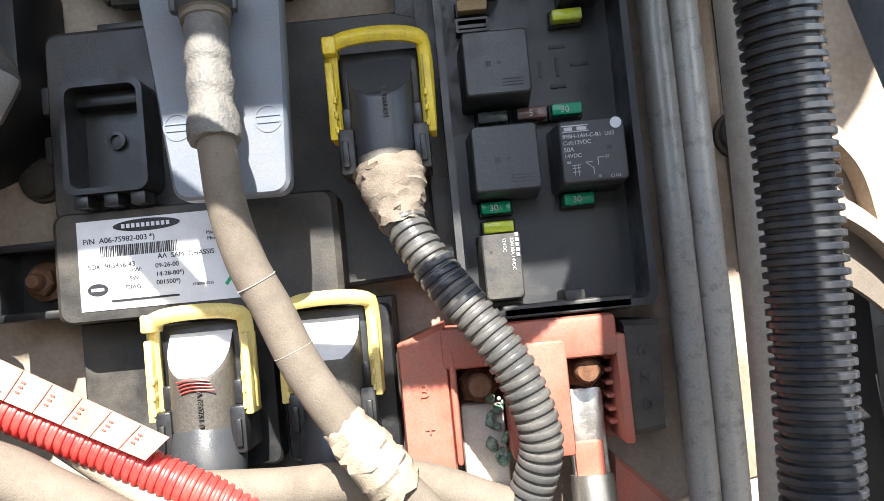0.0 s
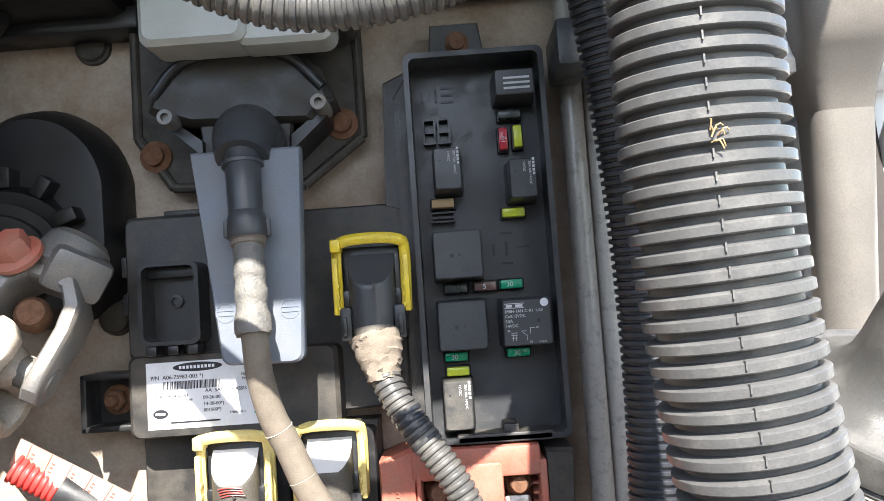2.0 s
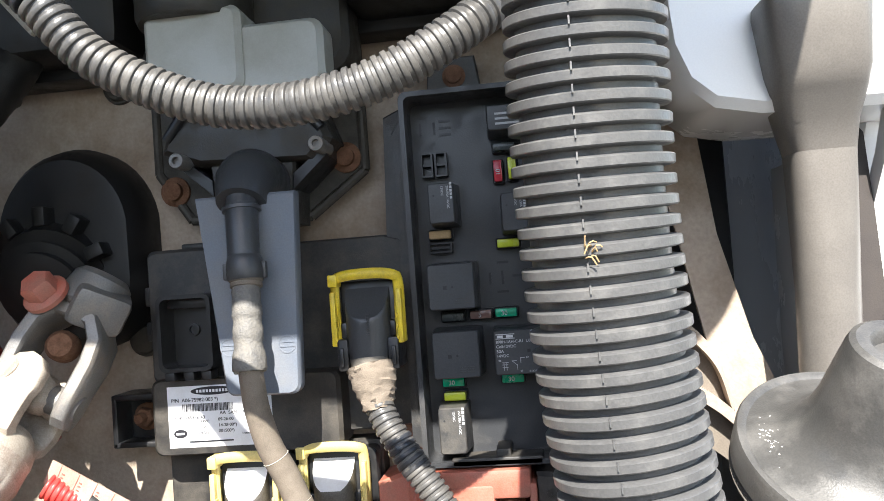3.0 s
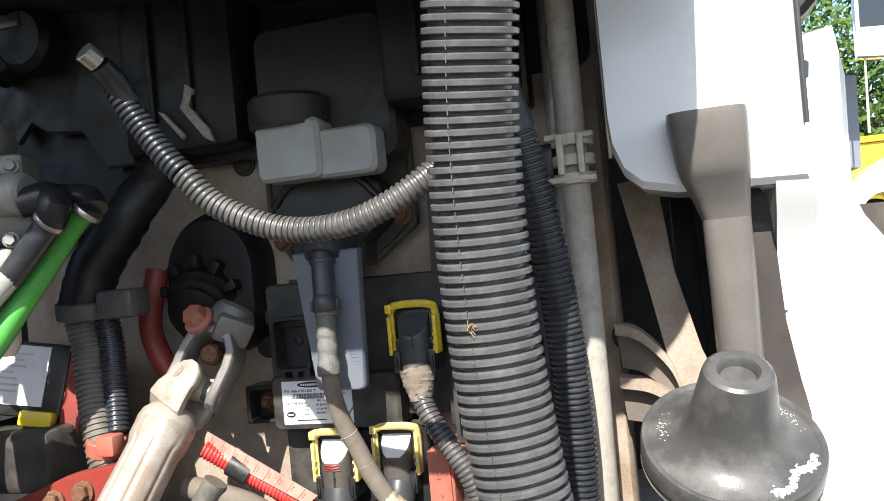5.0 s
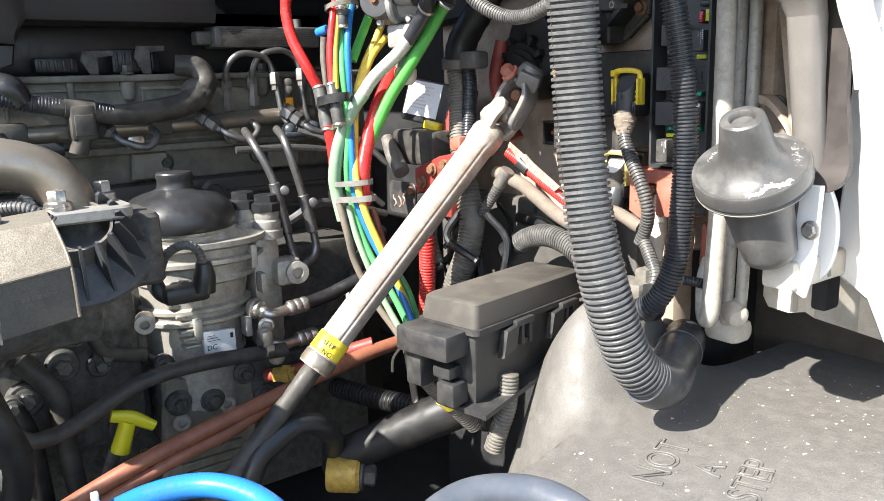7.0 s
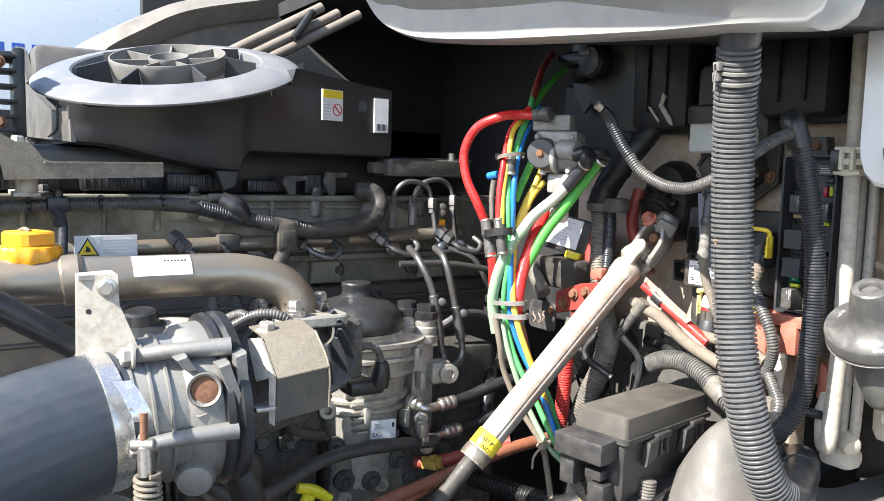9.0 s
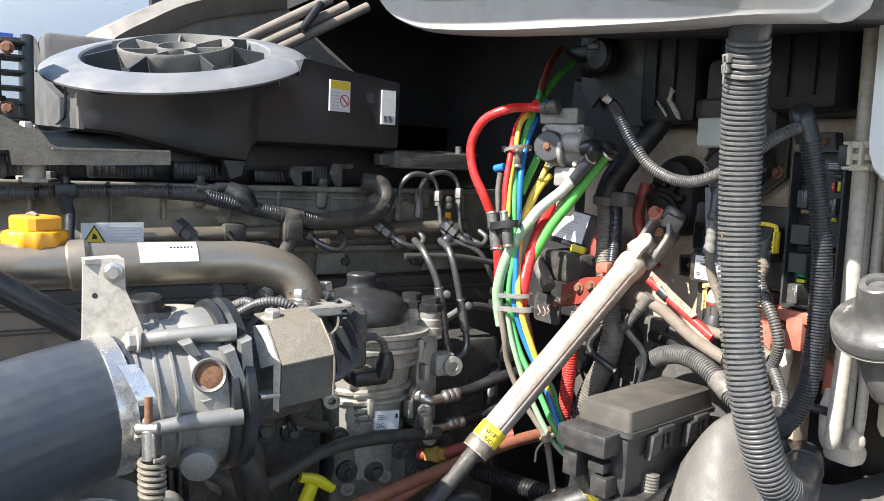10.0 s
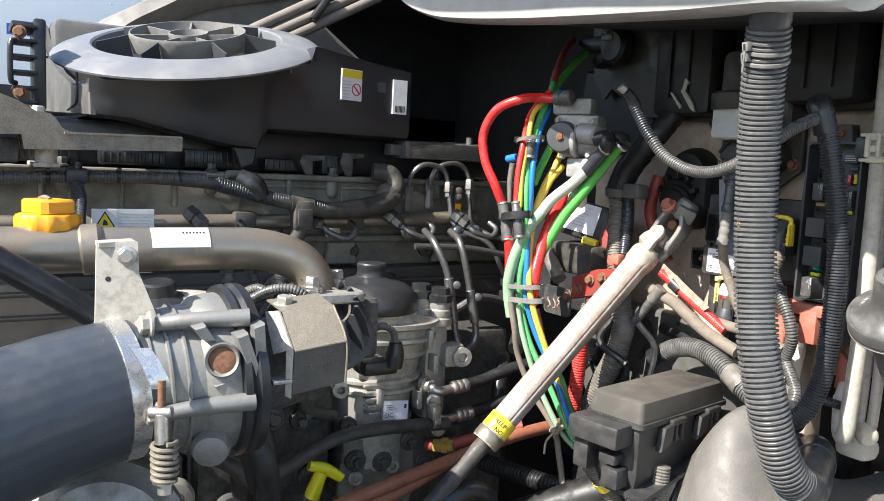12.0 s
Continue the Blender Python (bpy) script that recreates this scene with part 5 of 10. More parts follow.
box(b, (0.190, 0.335, 1.40), (0.206, 0.36, 1.75), 0.004)
single("recess_post", b, SHADE_PANEL, "dark upright post in the recess", "post")

# ---- rubber hood bumper ----
bump = thing("hood_bumper", (0.214, 0.21, 1.47), "worn black rubber cone bumper with a wide scuffed rim", "bumper")
BC, BN = V(0.2109, 0.1952, 1.5462), V(0.1394, -0.5908, 1.0).normalized()
BU = (V(1, 0, 0) - BN * BN.x).normalized()
BW = BN.cross(BU)
CONE = [(0.0370, -0.0160), (0.0405, -0.0160), (0.0424, -0.0150), (0.0430, -0.0132), (0.0422, -0.0120), (0.0434, -0.0108), (0.0435, -0.0012), (0.0428, 0.0004), (0.0412, 0.0004), (0.0396, -0.0006), (0.0350, 0.0006), (0.0295, 0.0030), (0.0252, 0.0066), (0.0222, 0.0115), (0.0204, 0.0180), (0.0184, 0.0300), (0.0167, 0.0400), (0.0158, 0.0428), (0.0140, 0.0440), (0.0100, 0.0438), (0.0088, 0.0425), (0.0082, 0.0390), (0.0009, 0.0385)]
b = bm()
lathe(b, BC, BN, CONE, 64)
part("rubber_cone", b, BUMPER, bump)
b = bm()
lathe(b, BC, BN, [(0.0385, -0.0168), (0.0416, -0.0166), (0.0429, -0.0158), (0.0433, -0.0146), (0.0428, -0.0142)], 56)
part("rim_edge", b, LOOM_LIGHT, bump, "dusty lower rim")
b = bm()
lathe(b, (0.2190, 0.2190, 1.470), (-0.17, -0.26, 1), [(0.010, -0.004), (0.017, 0), (0.0205, 0.006), (0.0232, 0.022), (0.0262, 0.046), (0.0290, 0.058)], 32)
part("mount_cup", b, BUMPER, bump, "grey rubber mounting cup")
b = bm()
random.seed(8)


def on_brim(r, a):
    """A place on the brim's upper face."""
    for (r0, h0), (r1, h1) in zip(CONE[9:], CONE[10:]):
        if r1 <= r <= r0:
            h = h0 + (h1 - h0) * (r0 - r) / (r0 - r1)
            return BC + BU * (r * math.cos(a)) + BW * (r * math.sin(a)) + BN * (h + 0.0001)
    return BC


for k in range(350):
    s = random.random()
    if k < 260:
        a, r, size = -66 + 54 * s, 0.0352 + 0.0022 * math.sin(9 * s) + random.gauss(0, 0.0009), random.uniform(0.0003, 0.0010)
    elif k < 300:
        a, r, size = random.gauss(172, 9), 0.0335 + random.gauss(0, 0.0016), random.uniform(0.0001, 0.0004)
    else:
        a, r, size = random.gauss(36, 14), 0.0335 + random.gauss(0, 0.0022), random.uniform(0.0001, 0.0004)
    p = on_brim(min(max(r, 0.028), 0.0392), radians(a + random.gauss(0, 1.2)))
    turn = BN.to_track_quat("Z", "Y").to_matrix().to_4x4() @ pose(0, 0, 0, 0, 0, random.uniform(0, 180))
    bmesh.ops.create_icosphere(b, subdivisions=1, radius=size, matrix=Matrix.Translation(p) @ turn @ Matrix.Diagonal((1.4, 0.9, 0.22, 1)))
tagged(part("scuff", b, CHALK, bump, "chalky white scuff marks"), kind="stuff")
brk = thing("bumper_bracket", (0.235, 0.24, 1.43), "white painted steel bracket with a bolt", "bracket")
b = bm()
prism(b, [(0.226, 1.447), (0.240, 1.441), (0.246, 1.47), (0.248, 1.53), (0.233, 1.53)], "y", 0.237, 0.230, 0.001)
part("plate", b, WHITE, brk)
b = bm()
prism(b, [(0.222, 1.530), (0.222, 1.452)] + [(0.228 + 0.019 * math.cos(t), 1.488 + 0.042 * math.sin(t)) for t in [math.pi * (k / 14 - 0.5) for k in range(15)]], "y", 0.268, 0.262, 0.001)
part("round_plate", b, WHITE, brk)
b = bm()
bolt(b, (0.243, 0.230, 1.496), (0, -1, 0), 0.0055, 0.006)
part("bolt", b, STEEL, brk)
mount = thing("bumper_mount", (0.21, 0.28, 1.41), "dirty cream painted cross bar below the bumper", "mount")
b = bm()
bar = [(0.122, 0.372, 1.392, 1.45), (0.128, 0.372, 1.382, 1.45), (0.150, 0.372, 1.380, 1.45), (0.166, 0.374, 1.384, 1.45), (0.172, 0.380, 1.378, 1.45), (0.184, 0.445, 1.352, 1.45), (0.26, 0.455, 1.34, 1.45)]
skin(b, [[V(x, y, z0), V(x, y, z1), V(x + 0.001, y + 0.006, z1), V(x + 0.001, y + 0.006, z0)] for x, y, z0, z1 in bar])
part("cross_bar", b, CREAM, mount)
b = bm()
box(b, (0.208, 0.222, 1.446), (0.236, 0.306, 1.470), 0.004)
part("shelf", b, CREAM, mount)
b = bm()
box(b, (0.1565, 0.362, 1.384), (0.1590, 0.3725, 1.43), 0.001)
part("web", b, CREAM, mount)
b = bm()
box(b, (0.123, 0.372, 1.445), (0.25, 0.48, 1.452), 0.002)
part("top_flange", b, CREAM, mount)

# ---- wheel-arch tray ----
tray = thing("fender_tray", (0.25, 0.1, 1.2), "sun-bleached grey plastic fender tray with moulded words", "fender tray")


def tray_z(x, y):
    d = ((x - 0.052) / 0.046) ** 2 + ((y - 0.225) / 0.095) ** 2
    left = max(0.0, 0.118 - 0.26 * (y - 0.06) - x) * min(max((0.17 - y) / 0.08, 0), 1) + 1.4 * max(0.0, 0.008 - x)
    return 1.312 + 0.096 * math.exp(-d ** 1.4) - 1.6 * left - 0.25 * max(0, -0.06 - y) - 0.07 * min(max((0.090 - x) / 0.014, 0), 1) * min(max((y - 0.27) / 0.05, 0), 1)


b = bm()
NX, NY = 84, 70
top = [[V(-0.06 + 0.56 * i / NX, -0.16 + 0.64 * j / NY, 0) for j in range(NY + 1)] for i in range(NX + 1)]
for r in top:
    for p in r:
        p.z = max(tray_z(p.x, p.y), 1.12)
rows = [[b.verts.new(p) for p in r] for r in top]
low = [[b.verts.new(p - V(0, 0, 0.006)) for p in r] for r in top]
for i in range(NX):
    for j in range(NY):
        b.faces.new((rows[i][j], rows[i + 1][j], rows[i + 1][j + 1], rows[i][j + 1]))
        b.faces.new((low[i][j], low[i][j + 1], low[i + 1][j + 1], low[i + 1][j]))
for i in range(NX):
    b.faces.new((rows[i][0], low[i][0], low[i + 1][0], rows[i + 1][0]))
    b.faces.new((rows[i][NY], rows[i + 1][NY], low[i + 1][NY], low[i][NY]))
for j in range(NY):
    b.faces.new((rows[0][j], rows[0][j + 1], low[0][j + 1], low[0][j]))
    b.faces.new((rows[NX][j], low[NX][j], low[NX][j + 1], rows[NX][j + 1]))
part("tray_sheet", b, TRAY, tray)
for text, size, x, y in (("NOT", 0.036, 0.2095, 0.101), ("A", 0.030, 0.2290, 0.146), ("STEP", 0.034, 0.2700, 0.133)):
    cu = bpy.data.curves.new("moulded_word", "FONT")
    cu.body, cu.size, cu.fill_mode, cu.bevel_depth, cu.bevel_resolution = text, size, "NONE", 0.0009, 1
    tmp = bpy.data.objects.new("moulded_word", cu)
    mesh = bpy.data.meshes.new_from_object(tmp)
    bpy.data.objects.remove(tmp)
    mesh.materials.clear()
    mesh.materials.append(TRAY)
    mesh.transform(Matrix.Translation(V(x, y, 1.3124) - origin(tray)) @ pose(0, 0, 0, 0, 0, 110))
    ob = new("moulded_word", mesh)
    ob.parent = tray
b = bm()
random.seed(31)
for k in range(260):
    x, y = random.uniform(0.13, 0.34), random.uniform(0.06, 0.42)
    r = random.choice((0.0003, 0.0004, 0.0005, 0.0006, 0.0012)) * random.uniform(0.6, 1.3)
    bmesh.ops.create_icosphere(b, subdivisions=1, radius=r, matrix=Matrix.Translation((x, y, tray_z(x, y) + 0.0002)) @ Matrix.Diagonal((random.uniform(0.7, 1.8), random.uniform(0.7, 1.8), 0.35, 1)))
single("debris_specks", b, CREAM, "pale grit and chips scattered on the tray", "grit", kind="stuff")

b = bm()
tube(b, [(0.215, -0.16, 1.29), (0.190, -0.110, 1.338), (0.178, -0.070, 1.348), (0.188, -0.036, 1.349), (0.215, -0.010, 1.343), (0.26, 0.0, 1.325), (0.31, 0.005, 1.29)], 0.0115, 20)
single("grey_pipe", b, SLATE, "bent slate grey plastic pipe at the tray's front edge", "pipe")
bh = thing("blue_hose", (0.03, -0.2, 1.3), "bright blue hose with a white cable tie on its end", "hose")
b = bm()
tube(b, [(0.0, -0.262, 1.318), (0.0, -0.215, 1.327), (0.016, -0.178, 1.330), (0.051, -0.155, 1.328), (0.092, -0.146, 1.318), (0.121, -0.150, 1.295), (0.13, -0.16, 1.25)], 0.0092, 20)
part("tube", b, BLUE, bh)
b = bm()
cyl(b, (0.003, -0.300, 1.300), (0.0, -0.262, 1.318), 0.014, 0.0135, 10, 0.002)
part("end_fitting", b, CHARCOAL, bh, "dark slate end fitting")
b = bm()
lathe(b, (0.0, -0.250, 1.320), (0.0, 1, 0.2), [(0.0096, 0), (0.0104, 0.0004), (0.0104, 0.003), (0.0096, 0.0034)], 20)
box(b, (-0.004, -0.252, 1.329), (0.001, -0.247, 1.342), 0.0008)
part("cable_tie", b, WHITE, bh, "white cable tie")

# ---- steering column boot and shaft ----
boot = thing("steering_boot", (-0.143, 0.32, 1.6), "black rubber steering column boot on the firewall", "boot")
b = bm()
out = [(-0.143 + 0.042 * math.cos(t) * (1 if math.sin(t) > 0 else 1.0), (1.655 + 0.046 * math.sin(t)) if math.sin(t) > 0 else (1.625 + 0.035 * math.sin(t))) for t in [2 * math.pi * k / 40 for k in range(40)]]
rings = []
for s, y in ((1.0, 0.3218), (1.0, 0.312), (0.94, 0.302), (0.86, 0.296), (0.80, 0.2955)):
    rings.append([V(-0.143 + (x + 0.143) * s, y, 1.643 + (z - 1.643) * s) for x, z in out])
skin(b, rings)
part("flange", b, BLACK_RUBBER, boot)
b = bm()
lathe(b, (-0.150, 0.300, 1.630), (0.05, -1, -0.45), [(0.030, -0.006), (0.030, 0.004), (0.024, 0.005), (0.0235, 0.009), (0.026, 0.0105), (0.021, 0.012), (0.0205, 0.016), (0.0225, 0.0175), (0.018, 0.019), (0.012, 0.020)], 32)
part("bellows", b, BLACK_RUBBER, boot)
for k in range(5):
    a = radians(20 + 35 * k)
    b = bm()
    box(b, (-0.0035, -0.010, 0.026), (0.0035, 0.002, 0.036), 0.001, m=Matrix.Translation((-0.150, 0.296, 1.632)) @ pose(0, 0, 0, 0, 90 - math.degrees(a), 0))
    part("rib", b, BLACK_RUBBER, boot)

S0, S1 = V(-0.142, 0.232, 1.556), V(-0.168, 0.006, 1.322)
AX = (S1 - S0).normalized()
shaft = thing("steering_shaft", S1, "dusty silver steering shaft with a universal joint and yellow sticker", "steering shaft")
b = bm()
u = AX.orthogonal().normalized()
w = AX.cross(u)
N = 96
star = [1 - 0.085 * max(0.0, 1 - abs((8 * k / N) % 1 - 0.5) * 7) for k in range(N)]
rings = []
for at, r in ((0.0, 0.0185), (0.004, 0.0195), (0.016, 0.0192), (0.022, 0.0172), (0.30, 0.0166), (0.306, 0.0176), ((S1 - S0).length, 0.0176)):
    p = S0 + AX * at
    rings.append([p + (u * math.cos(2 * math.pi * k / N) + w * math.sin(2 * math.pi * k / N)) * r * (star[k] if 0.02 < at < 0.302 else 1) for k in range(N)])
skin(b, rings)
part("tube", b, SHAFT, shaft)
b = bm()
lathe(b, S0 + AX * 0.287, AX, [(0.0178, 0), (0.0180, 0.0003), (0.0180, 0.021), (0.0178, 0.0215)], 40)
part("sticker", b, YELLOW_STICKER, shaft, "yellow warning sticker")
q = Matrix((w, AX.cross(w) * -1, w.cross(AX.cross(w) * -1))).transposed()
b = bm()
lathe(b, S1 - AX * 0.016, AX, [(0.0182, 0), (0.0188, 0.001), (0.0188, 0.012), (0.0175, 0.016)], 12)
part("end_nut", b, EXHAUST, shaft, "tan grooved end nut")
b = bm()
tube(b, [S1 - AX * 0.01, S1 + AX * 0.25], 0.0105, 20)
part("inner_rod", b, BLACK_DUSTY, shaft, "dark grey inner rod")
J = V(-0.1285, 0.2480, 1.5765)
T = V(-0.1130, 0.262, 1.610)


def yoke(b, base, tip, spread, gap, w0, w1, t):
    """A forged U-shaped fork: two ears rising from a rounded saddle."""
    a = (tip - base).normalized()
    e = (spread - a * spread.dot(a)).normalized()
    c = a.cross(e)
    n = (tip - base).length
    half = [(0.0, 0.0, w0), (gap * 0.55, 0.001, w0), (gap * 0.92, n * 0.22, w0 * 0.98), (gap * 1.02, n * 0.5, w0 * 0.9), (gap, n * 0.8, w1), (gap, n, w1), (gap, n + w1 * 0.62, w1 * 0.78), (gap, n + w1 * 0.95, w1 * 0.3)]
    line = [(-x, z, w) for x, z, w in reversed(half[1:])] + half
    rings = []
    for k, (x, z, w) in enumerate(line):
        p, q = line[max(k - 1, 0)], line[min(k + 1, len(line) - 1)]
        d = (e * (q[0] - p[0]) + a * (q[1] - p[1])).normalized()
        m = c.cross(d)
        o = base + e * x + a * z
        rings.append([o + c * (w * math.copysign(abs(math.cos(v)) ** 0.5, math.cos(v))) + m * (t / 2 * math.copysign(abs(math.sin(v)) ** 0.5, math.sin(v))) for v in [2 * math.pi * i / 20 for i in range(20)]])
    skin(b, rings)


VIEW = V(0.70, -0.70, 0.0)
SIDE = V(0.70, 0.70, 0.0)
E1 = (SIDE + VIEW * 0.62).normalized()
E2 = (-SIDE + VIEW * 0.62).normalized()
b = bm()
yoke(b, S0 - AX * 0.006, J - AX * 0.001, E2, 0.0168, 0.0150, 0.0112, 0.0085)
part("lower_yoke", b, YOKE, shaft, "dusty forged yoke")
b = bm()
lathe(b, S0 + AX * 0.004, -AX, [(0.0190, -0.004), (0.0198, 0.0), (0.0190, 0.006), (0.0150, 0.012)], 36)
part("weld_collar", b, YOKE, shaft, "dusty welded collar")
b = bm()
yoke(b, T, J, E1, 0.0165, 0.0140, 0.0110, 0.0085)
part("upper_yoke", b, YOKE_GREY, shaft, "grey forged yoke")
b = bm()
cyl(b, T - (J - T).normalized() * 0.002, T - (J - T).normalized() * 0.022, 0.0165, 0.014, 24, 0.003)
box(b, (-0.013, -0.007, -0.009), (0.013, 0.012, 0.011), 0.004, m=Matrix.Translation(T + V(0.010, -0.004, 0.002)) @ pose(0, 0, 0, 20, 25, 40))
part("hub", b, YOKE_GREY, shaft, "grey forged hub")
for e in (E1, E2):
    a = (J - T).normalized() if e is E1 else AX
    e = (e - a * e.dot(a)).normalized()
    for k in (-1, 1):
        b = bm()
        cyl(b, J + e * (k * 0.006), J + e * (k * 0.0215), 0.0068, n=18, bev=0.001)
        part("bearing_cap", b, YOKE if e.x < 0 else YOKE_GREY, shaft)
b = bm()
bmesh.ops.create_icosphere(b, subdivisions=2, radius=0.0098, matrix=Matrix.Translation(J))
ragged(b, 0.0009, 9)
part("joint_cross", b, YOKE, shaft, "dusty joint cross")
b = bm()
bolt(b, T + V(-0.009, -0.013, 0.011), V(-0.1, -0.75, 0.65), 0.0078, 0.011)
part("pinch_bolt", b, RED_BLOCK, shaft, "red-brown pinch bolt")
b = bm()
lathe(b, J.lerp(T, 0.55) + V(-0.002, 0.002, 0.002), V(0.3, -0.9, 0.2), [(0.0075, -0.006), (0.0075, 0.001), (0.0055, 0.004), (0.002, 0.004)], 16)
part("rear_bolt", b, RUST, shaft, "rusty bolt")
SQ = AX.cross(V(0, 0, 1)).normalized()
face = Matrix((tuple(SQ) + (0,), tuple(AX) + (0,), tuple(SQ.cross(AX)) + (0,), (0, 0, 0, 1))).transposed()
for text, at, off in (("KEEP", 0.293, -0.006), ("NO", 0.302, 0.0)):
    cu = bpy.data.curves.new("lettering", "FONT")
    cu.body, cu.size, cu.extrude = text, 0.0075, 0.0002
    tmp = bpy.data.objects.new("lettering", cu)
    mesh = bpy.data.meshes.new_from_object(tmp)
    bpy.data.objects.remove(tmp)
    mesh.materials.clear()
    mesh.materials.append(INK)
    nrm = (V(0.72, -0.62, 0.05) - AX * V(0.72, -0.62, 0.05).dot(AX)).normalized()
    tx = AX.cross(nrm).normalized() * -1
    rot = Matrix((tuple(tx) + (0,), tuple(-AX) + (0,), tuple(nrm) + (0,), (0, 0, 0, 1))).transposed()
    mesh.transform(Matrix.Translation(S0 + AX * (at + 0.006) + nrm * 0.0181 + tx * (off - 0.004) - origin(shaft)) @ rot)
    ob = new("lettering", mesh)
    ob.parent = shaft

# ---- fluid reservoir above the switch housing ----
res = thing("fluid_reservoir", (-0.02, 0.26, 1.71), "translucent white fluid reservoir with a black cap", "reservoir")
b = bm()
prism(b, rounded(-0.070, 1.709, -0.023, 1.749, 0.005), "y", 0.279, 0.252, 0.003)
prism(b, rounded(-0.030, 1.708, 0.0145, 1.740, 0.006), "y", 0.278, 0.256, 0.003)
part("tank", b, TANK, res)
b = bm()
lathe(b, (-0.051, 0.270, 1.745), (0, 0, 1), [(0.0265, 0), (0.0278, 0.003), (0.0278, 0.019), (0.025, 0.022), (0.010, 0.023)], 36)
part("cap", b, GRIME_AND_SHADE, res, "black screw cap")
b = bm()
prism(b, rounded(-0.080, 1.720, 0.022, 1.82, 0.012), "y", 0.3085, 0.276, 0.004)
part("mount", b, GRIME_AND_SHADE, res, "black mount bracket")

# ---- brake valve with its air lines ----
valve = thing("brake_valve", (-0.18, 0.16, 1.65), "grey cast brake valve with ports and a rusty centre bolt", "valve")
VN = V(0.50, -0.86, 0.0).normalized()
VX = V(0.86, 0.50, 0.0)
C = V(-0.209, 0.130, 1.705)
b = bm()
lathe(b, C - VN * 0.016, VN, [(0.021, 0), (0.0215, 0.004), (0.0205, 0.013), (0.0185, 0.016), (0.010, 0.0165)], 32)
part("diaphragm_cover", b, CHARCOAL, valve, "dark round cover")
b = bm()
bolt(b, C, VN, 0.0045, 0.004)
part("centre_bolt", b, RUST, valve, "rusty bolt")
b = bm()
turn = Matrix((tuple(VX) + (0,), tuple(-VN) + (0,), (0, 0, 1, 0), (0, 0, 0, 1))).transposed()
at = Matrix.Translation(C) @ turn
box(b, (-0.012, 0.012, 0.010), (0.046, 0.055, 0.030), 0.004, m=at)
cyl(b, at @ V(-0.010, 0.034, -0.004), at @ V(0.050, 0.034, -0.004), 0.0215, 0.0205, 28, 0.003)
cyl(b, at @ V(0.012, 0.020, -0.004), at @ V(0.020, 0.020, -0.004), 0.0225, 0.0225, 28, 0.002)
box(b, (0.004, 0.016, -0.052), (0.036, 0.052, -0.026), 0.004, m=at)
box(b, (-0.020, 0.016, 0.030), (0.034, 0.050, 0.052), 0.004, m=at)
islands("valve_body", b, VALVE_CAST, valve)
b = bm()
for o, d, r, h in (((0.030, 0.03, 0.002), V(1, -0.1, 0), 0.0105, 0.028), ((-0.008, 0.03, 0.044), V(-1, 0, 0.1), 0.0075, 0.014), ((0.018, 0.034, -0.050), V(0, 0, -1), 0.011, 0.014)):
    p = at @ Vector(o)
    dd = (turn.to_3x3() @ d).normalized()
    lathe(b, p, dd, [(r, 0), (r, h * 0.5), (r * 0.86, h * 0.52), (r * 0.86, h)], 8)
islands("port", b, VALVE_CAST, valve, "threaded port")
b = bm()
cyl(b, at @ V(0.022, 0.016, 0.006), at @ V(0.050, 0.004, 0.004), 0.0135, 0.0125, 24, 0.002)
part("side_port", b, VALVE_CAST, valve, "pale round side port")
b = bm()
lathe(b, (-0.2260, 0.1310, 1.7555), (1, 0.35, 0.05), [(0.0070, 0), (0.0085, 0.001), (0.0085, 0.009), (0.0074, 0.010), (0.0074, 0.013), (0.0100, 0.014), (0.0100, 0.024), (0.0085, 0.026)], 18)
part("inlet_fitting", b, LOOM, valve, "grey push-in fitting")
b = bm()
lathe(b, at @ V(0.018, 0.034, -0.062), (0.05, -0.05, -1), [(0.0120, 0), (0.0120, 0.010), (0.0105, 0.011)], 6)
part("hexagon_port", b, VALVE_CAST, valve)
b = bm()
lathe(b, at @ V(0.018, 0.034, -0.073), (0.02, -0.1, -1), [(0.0100, 0), (0.0125, 0.002), (0.0130, 0.010), (0.0110, 0.016), (0.0085, 0.019)], 22)
part("dust_cap", b, CREAM, valve, "cream cloth-wrapped cap")
b = bm()
for o in ((-0.008, 0.010, 0.022), (0.040, 0.010, 0.022), (0.036, 0.012, -0.022), (0.0, 0.012, -0.024)):
    bolt(b, at @ Vector(o), VN, 0.0036, 0.005)
islands("cover_bolt", b, VALVE_CAST, valve)
b = bm()
tube(b, [(-0.172, 0.155, 1.703), (-0.158, 0.163, 1.706), (-0.152, 0.160, 1.699), (-0.158, 0.162, 1.690)], [0.0085, 0.0095, 0.0095, 0.0085], 18)
part("elbow_fitting", b, BLACK, valve, "black elbow fitting")
b = bm()
tube(b, [(-0.160, 0.176, 1.706), (-0.146, 0.180, 1.704), (-0.141, 0.178, 1.697)], 0.0092, 18)
part("second_fitting", b, BLACK, valve, "black elbow fitting")
b = bm()
lathe(b, (-0.157, 0.1625, 1.693), (-0.75, -0.1, -0.7), [(0.0098, 0), (0.0102, 0.001), (0.0102, 0.003), (0.0096, 0.004)], 24)
lathe(b, (-0.1435, 0.1785, 1.698), (-0.75, -0.1, -0.7), [(0.0092, 0), (0.0098, 0.001), (0.0098, 0.003), (0.0090, 0.004)], 24)
islands("collet", b, STEEL, valve, "bright collet ring")
b = bm()
tube(b, [(-0.158, 0.1622, 1.691), (-0.172, 0.160, 1.676), (-0.188, 0.158, 1.660)], [0.0082, 0.0078], 18)
single("hose_cuff", b, LOOM_DARK, "dark rubber cuff at the valve's elbow", "cuff")
b = bm()
